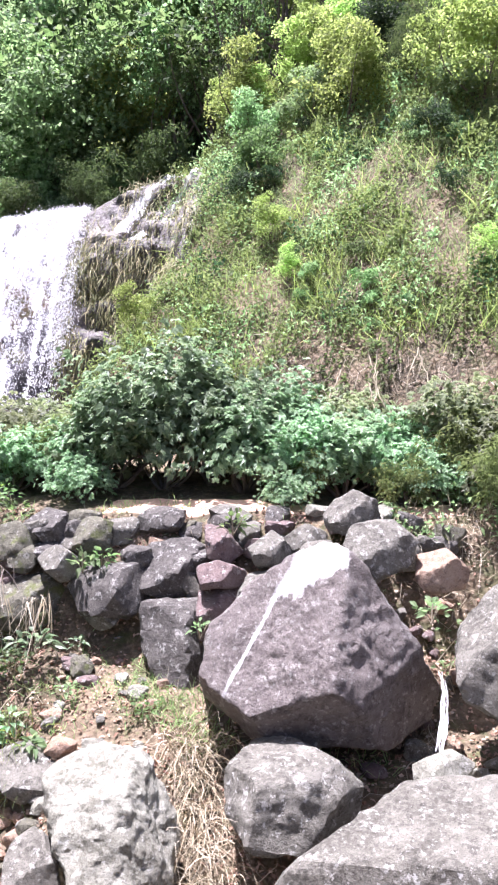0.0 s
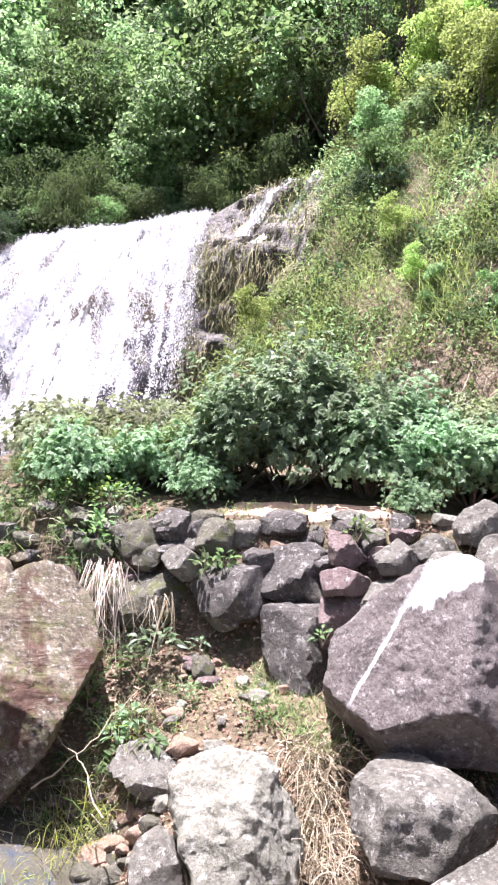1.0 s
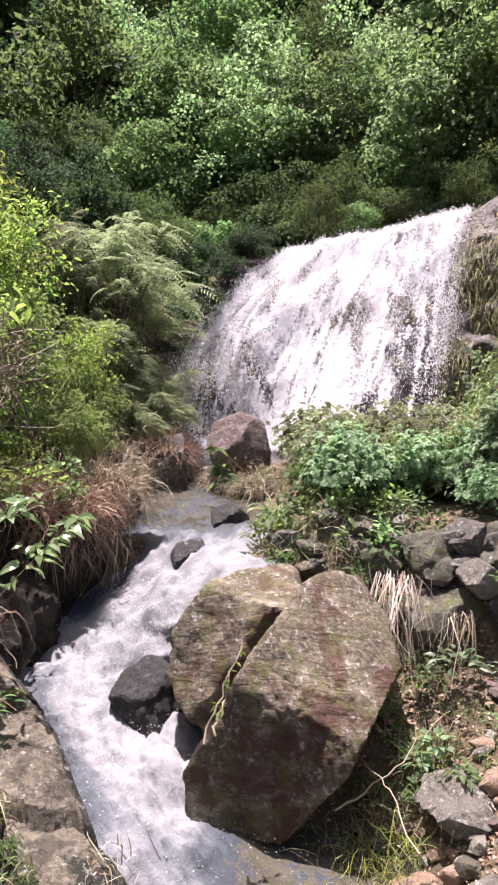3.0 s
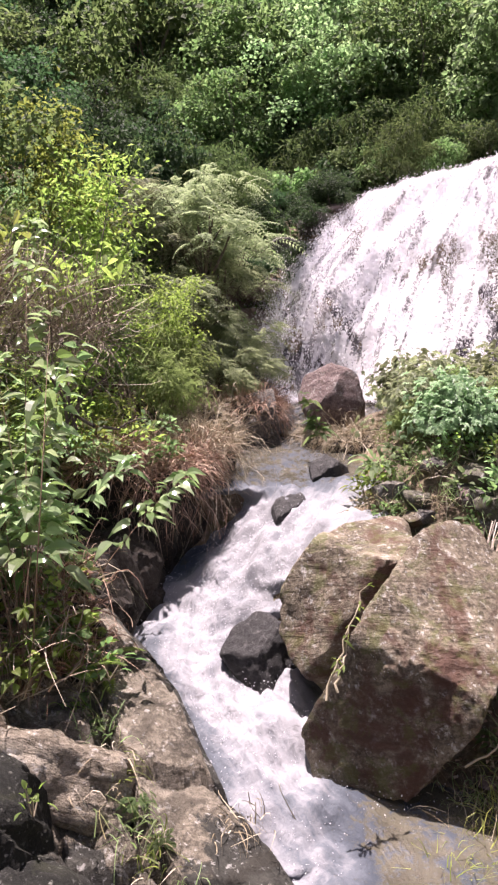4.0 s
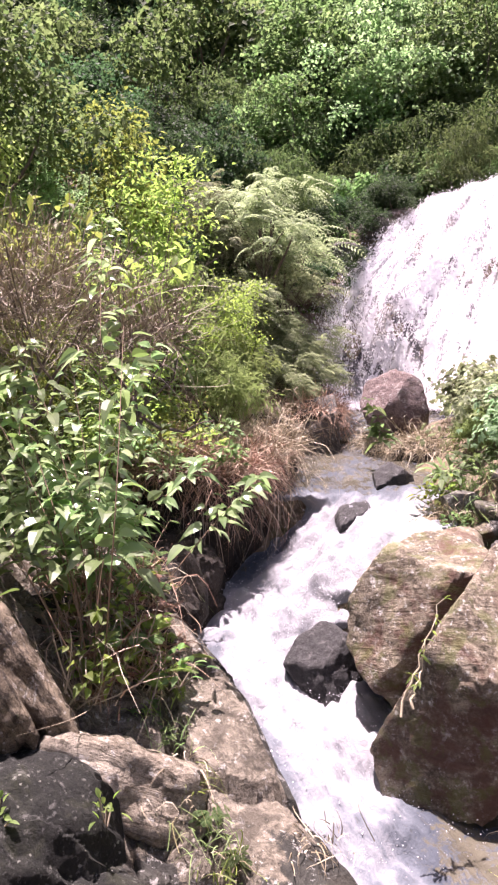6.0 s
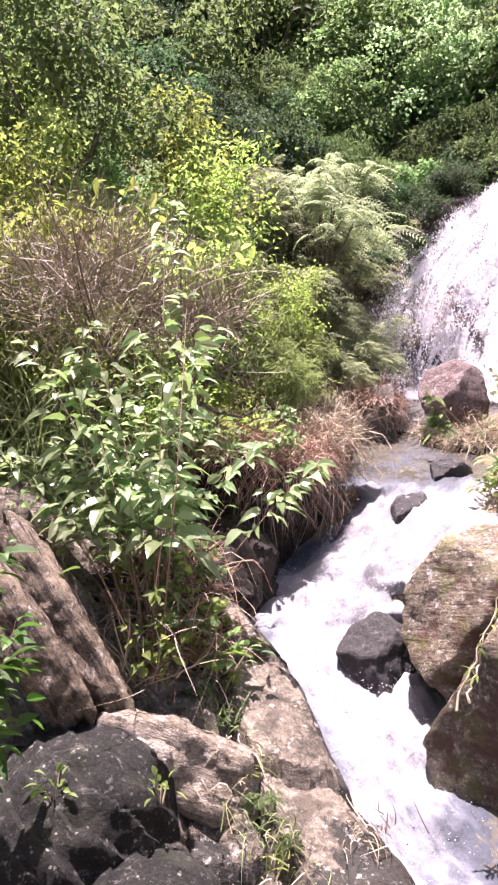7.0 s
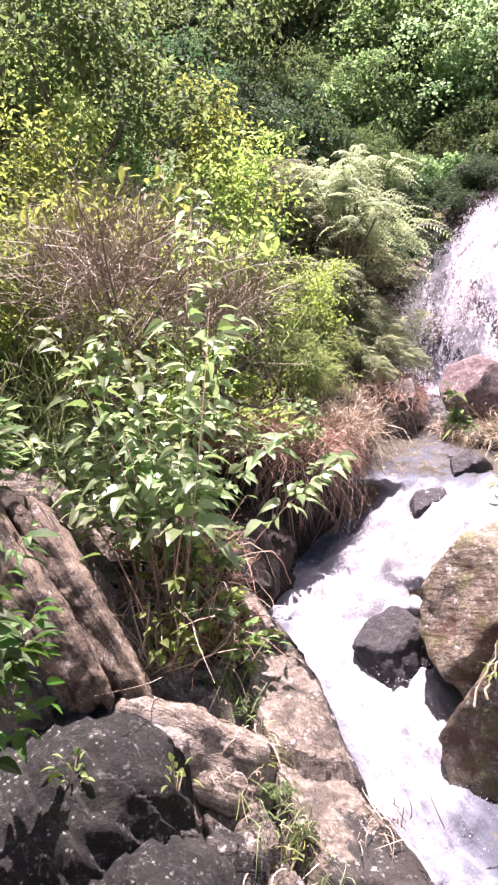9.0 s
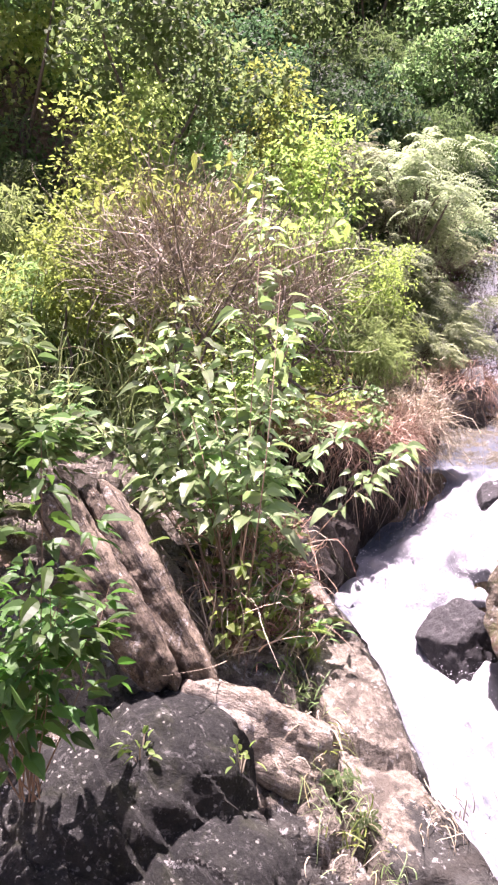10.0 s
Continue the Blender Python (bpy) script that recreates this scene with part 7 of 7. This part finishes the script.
for k, (x, y, z, w_) in enumerate(((-10.4, 15.7, 6.4, 0.9), (-10.5, 15.0, 5.5, 0.9), (-10.7, 14.4, 4.7, 0.9), (-10.0, 16.3, 6.9, 0.8), (-11.0, 15.3, 6.1, 0.9), (-11.2, 14.7, 5.3, 0.9), (-10.9, 13.8, 4.0, 0.8), (-9.7, 16.9, 7.2, 0.7))):
    stone("bank_rock", (x, y, z - 0.1), (w_ * 1.5, w_, w_ * 0.9), RED_ROCK if k % 3 else DARK_ROCK, "dark reddish rock beside the waterfall", 1200 + k, "rocks beside the waterfall", 4)

# ---- fill of the rubble wall ----
rng = np.random.default_rng(280)
for k in range(46):
    x = rng.uniform(-4.0, 1.6)
    y = rng.uniform(8.0, 8.75)
    s = rng.uniform(0.2, 0.42)
    m = [DARK_ROCK, GREY_ROCK, MOSS_ROCK, RED_ROCK][int(rng.choice(4, p=[0.35, 0.3, 0.2, 0.15]))]
    stone("stone", (x, y, float(z_at(x, y)[0]) + s * 0.12), (s * rng.uniform(1.0, 1.5), s, s * rng.uniform(0.65, 0.95)), m, "rough stone packed into the rubble wall", 900 + k, "stones of the rubble wall", 3)

rng = np.random.default_rng(281)
for k in range(22):
    x, y = rng.uniform(-5.3, -3.5), rng.uniform(7.5, 8.9)
    s = rng.uniform(0.22, 0.5)
    m = [BROWN_ROCK, GREY_ROCK, MOSS_ROCK, DARK_ROCK][int(rng.choice(4))]
    stone("stone", (x, y, float(z_at(x, y)[0]) + s * 0.15), (s * rng.uniform(1.0, 1.5), s, s * rng.uniform(0.6, 0.9)), m, "rough stone of the bank beside the stream", 960 + k, "stones of the stream bank", 3)
for k in range(26):
    x, y = rng.uniform(-5.4, -3.4), rng.uniform(7.7, 9.3)
    weed("small leafy weed between the stones", (x, y, float(z_at(x, y)[0]) + 0.12), rng.uniform(0.15, 0.3), 45, rng.uniform(0.08, 0.13), [LEAF_LIGHT, LEAF_MID, LEAF_YELLOW][k % 3], 1000 + k)
for k in range(12):
    tuft_at("green and dry grass on the stream bank", rng.uniform(-5.4, -3.4), rng.uniform(7.6, 9.2), 60, 0.45, GRASS_GREEN if k % 3 else GRASS_DRY, 1040 + k, spread_r=0.14)
# yellow-green grass arching at the great boulder's foot
for k, (x, y) in enumerate(((-3.05, 5.75), (-2.95, 6.0), (-3.2, 5.5), (-2.85, 6.3), (-3.1, 5.95))):
    tuft_at("yellow-green arching grass at the great boulder's foot", x, y, 55, 0.6, leaf_material("arching_grass", (0.20, 0.23, 0.06), (0.34, 0.34, 0.12), 0.4, 0.5) if k == 0 else bpy.data.materials["arching_grass"], 1060 + k, (0.1, -0.15, 0), 0.010, 0.8, 0.12, lift=0.1)

rng = np.random.default_rng(1100)
for k in range(16):
    x, y = rng.uniform(-3.3, -1.9), rng.uniform(6.5, 7.9)
    z = float(z_at(x, y)[0])
    weed("small leafy weed between the stones", (x, y, z + 0.1), rng.uniform(0.1, 0.22), 26, rng.uniform(0.07, 0.12), [LEAF_LIGHT, LEAF_MID, LEAF_BLUE][k % 3], 1100 + k)
    if k % 2:
        e = np.array([rng.normal() * 0.35, rng.normal() * 0.25, rng.uniform(0.1, 0.5)])
        twig("bare dry stalk between the stones", [(x, y, z), tuple(np.array([x, y, z]) + e * 0.6), tuple(np.array([x, y, z]) + e + np.array([0, 0, -0.12]))], 0.006, 1130 + k)

# ---- loose stones and gravel ----
rng = np.random.default_rng(300)
rng = np.random.default_rng(93)
for k, (x, y) in enumerate(((-2.95, 5.7), (-2.75, 5.85), (-2.62, 5.62), (-2.45, 5.95), (-2.85, 5.45), (-2.3, 5.75), (-2.55, 6.3), (-3.0, 6.0), (-2.2, 6.2), (-2.4, 6.55))):
    size = rng.uniform(0.09, 0.2) * np.array([1.2, 1.0, 0.75])
    stone("stone", (x, y, float(z_at(x, y)[0]) + 0.03), size, PALE_ROCK if k % 3 else ORANGE_ROCK, "small pale stone on the gravel by the great boulder" if k % 3 else "small orange-tan stone on the gravel by the great boulder", 900 + k, "loose stones by the great boulder", 2)
for k, (x, y, n, L) in enumerate(((-3.15, 6.1, 40, 0.75), (-2.95, 6.35, 40, 0.8), (-3.2, 5.85, 34, 0.6), (-2.7, 6.6, 40, 0.7), (-2.6, 6.9, 44, 0.6))):
    tuft_at("tangled yellow-green grass stems on the gravel", x, y, n, L, GRASS_GREEN if k % 2 else LEAF_YELLOW, 950 + k, (0.1, -0.3, 0), 0.012, 0.9, 0.16)
MATS = [PALE_ROCK, ORANGE_ROCK, RED_ROCK, GREY_ROCK, MOSS_ROCK]
NAMES = {0: "pale", 1: "orange-tan", 2: "reddish", 3: "grey", 4: "greenish"}
k = 0
for x0, y0, rx, ry, n, lo, hi in ((-2.1, 7.25, 0.45, 0.35, 22, 0.07, 0.2), (-2.6, 6.0, 0.45, 0.5, 34, 0.07, 0.22), (-0.3, 5.3, 0.7, 0.25, 16, 0.06, 0.2), (1.35, 7.0, 0.3, 0.5, 16, 0.08, 0.24), (-2.9, 5.75, 0.35, 0.3, 12, 0.1, 0.28),
                                  (-3.2, 8.4, 0.7, 0.2, 12, 0.12, 0.28), (-1.0, 8.5, 0.8, 0.2, 12, 0.12, 0.26), (1.6, 7.9, 0.5, 0.4, 10, 0.1, 0.28), (0.6, 6.0, 0.2, 0.2, 8, 0.08, 0.18)):
    for _ in range(n):
        x, y = x0 + rng.normal() * rx, y0 + rng.normal() * ry
        s = rng.uniform(lo, hi)
        m = int(rng.choice(5, p=[0.25, 0.3, 0.2, 0.15, 0.1]))
        stone("stone", (x, y, float(z_at(x, y)[0]) + s * 0.18), (s * rng.uniform(0.9, 1.5), s, s * rng.uniform(0.55, 0.85)), MATS[m], NAMES[m] + " loose stone on the gravel bank", k, "loose stones", 2 if s < 0.13 else 3)
        k += 1
rng = np.random.default_rng(301)
p = scatter(rng, 4500, (-3.6, 2.4, 4.6, 8.6), lambda x, y: 0.25 + 0.75 * patchy(x, y, 1.1, -0.1, 0.3, 2))
u, fa = ico(1)
q = p[:, None] + u[None] * (rng.uniform(0.006, 0.024, (len(p), 1, 1)) * rng.uniform(0.6, 1.3, (len(p), len(u), 1))) * np.array([1.2, 1, 0.7])
tagged(new("gravel", mesh_of("gravel", q.reshape(-1, 3), (np.arange(len(p))[:, None, None] * len(u) + fa[None]).reshape(-1, 3), straw_material("gravel_grains", (0.22, 0.15, 0.10), (0.38, 0.28, 0.20), (0.52, 0.43, 0.34)))), "tan gravel between the boulders", "gravel", kind="stuff")
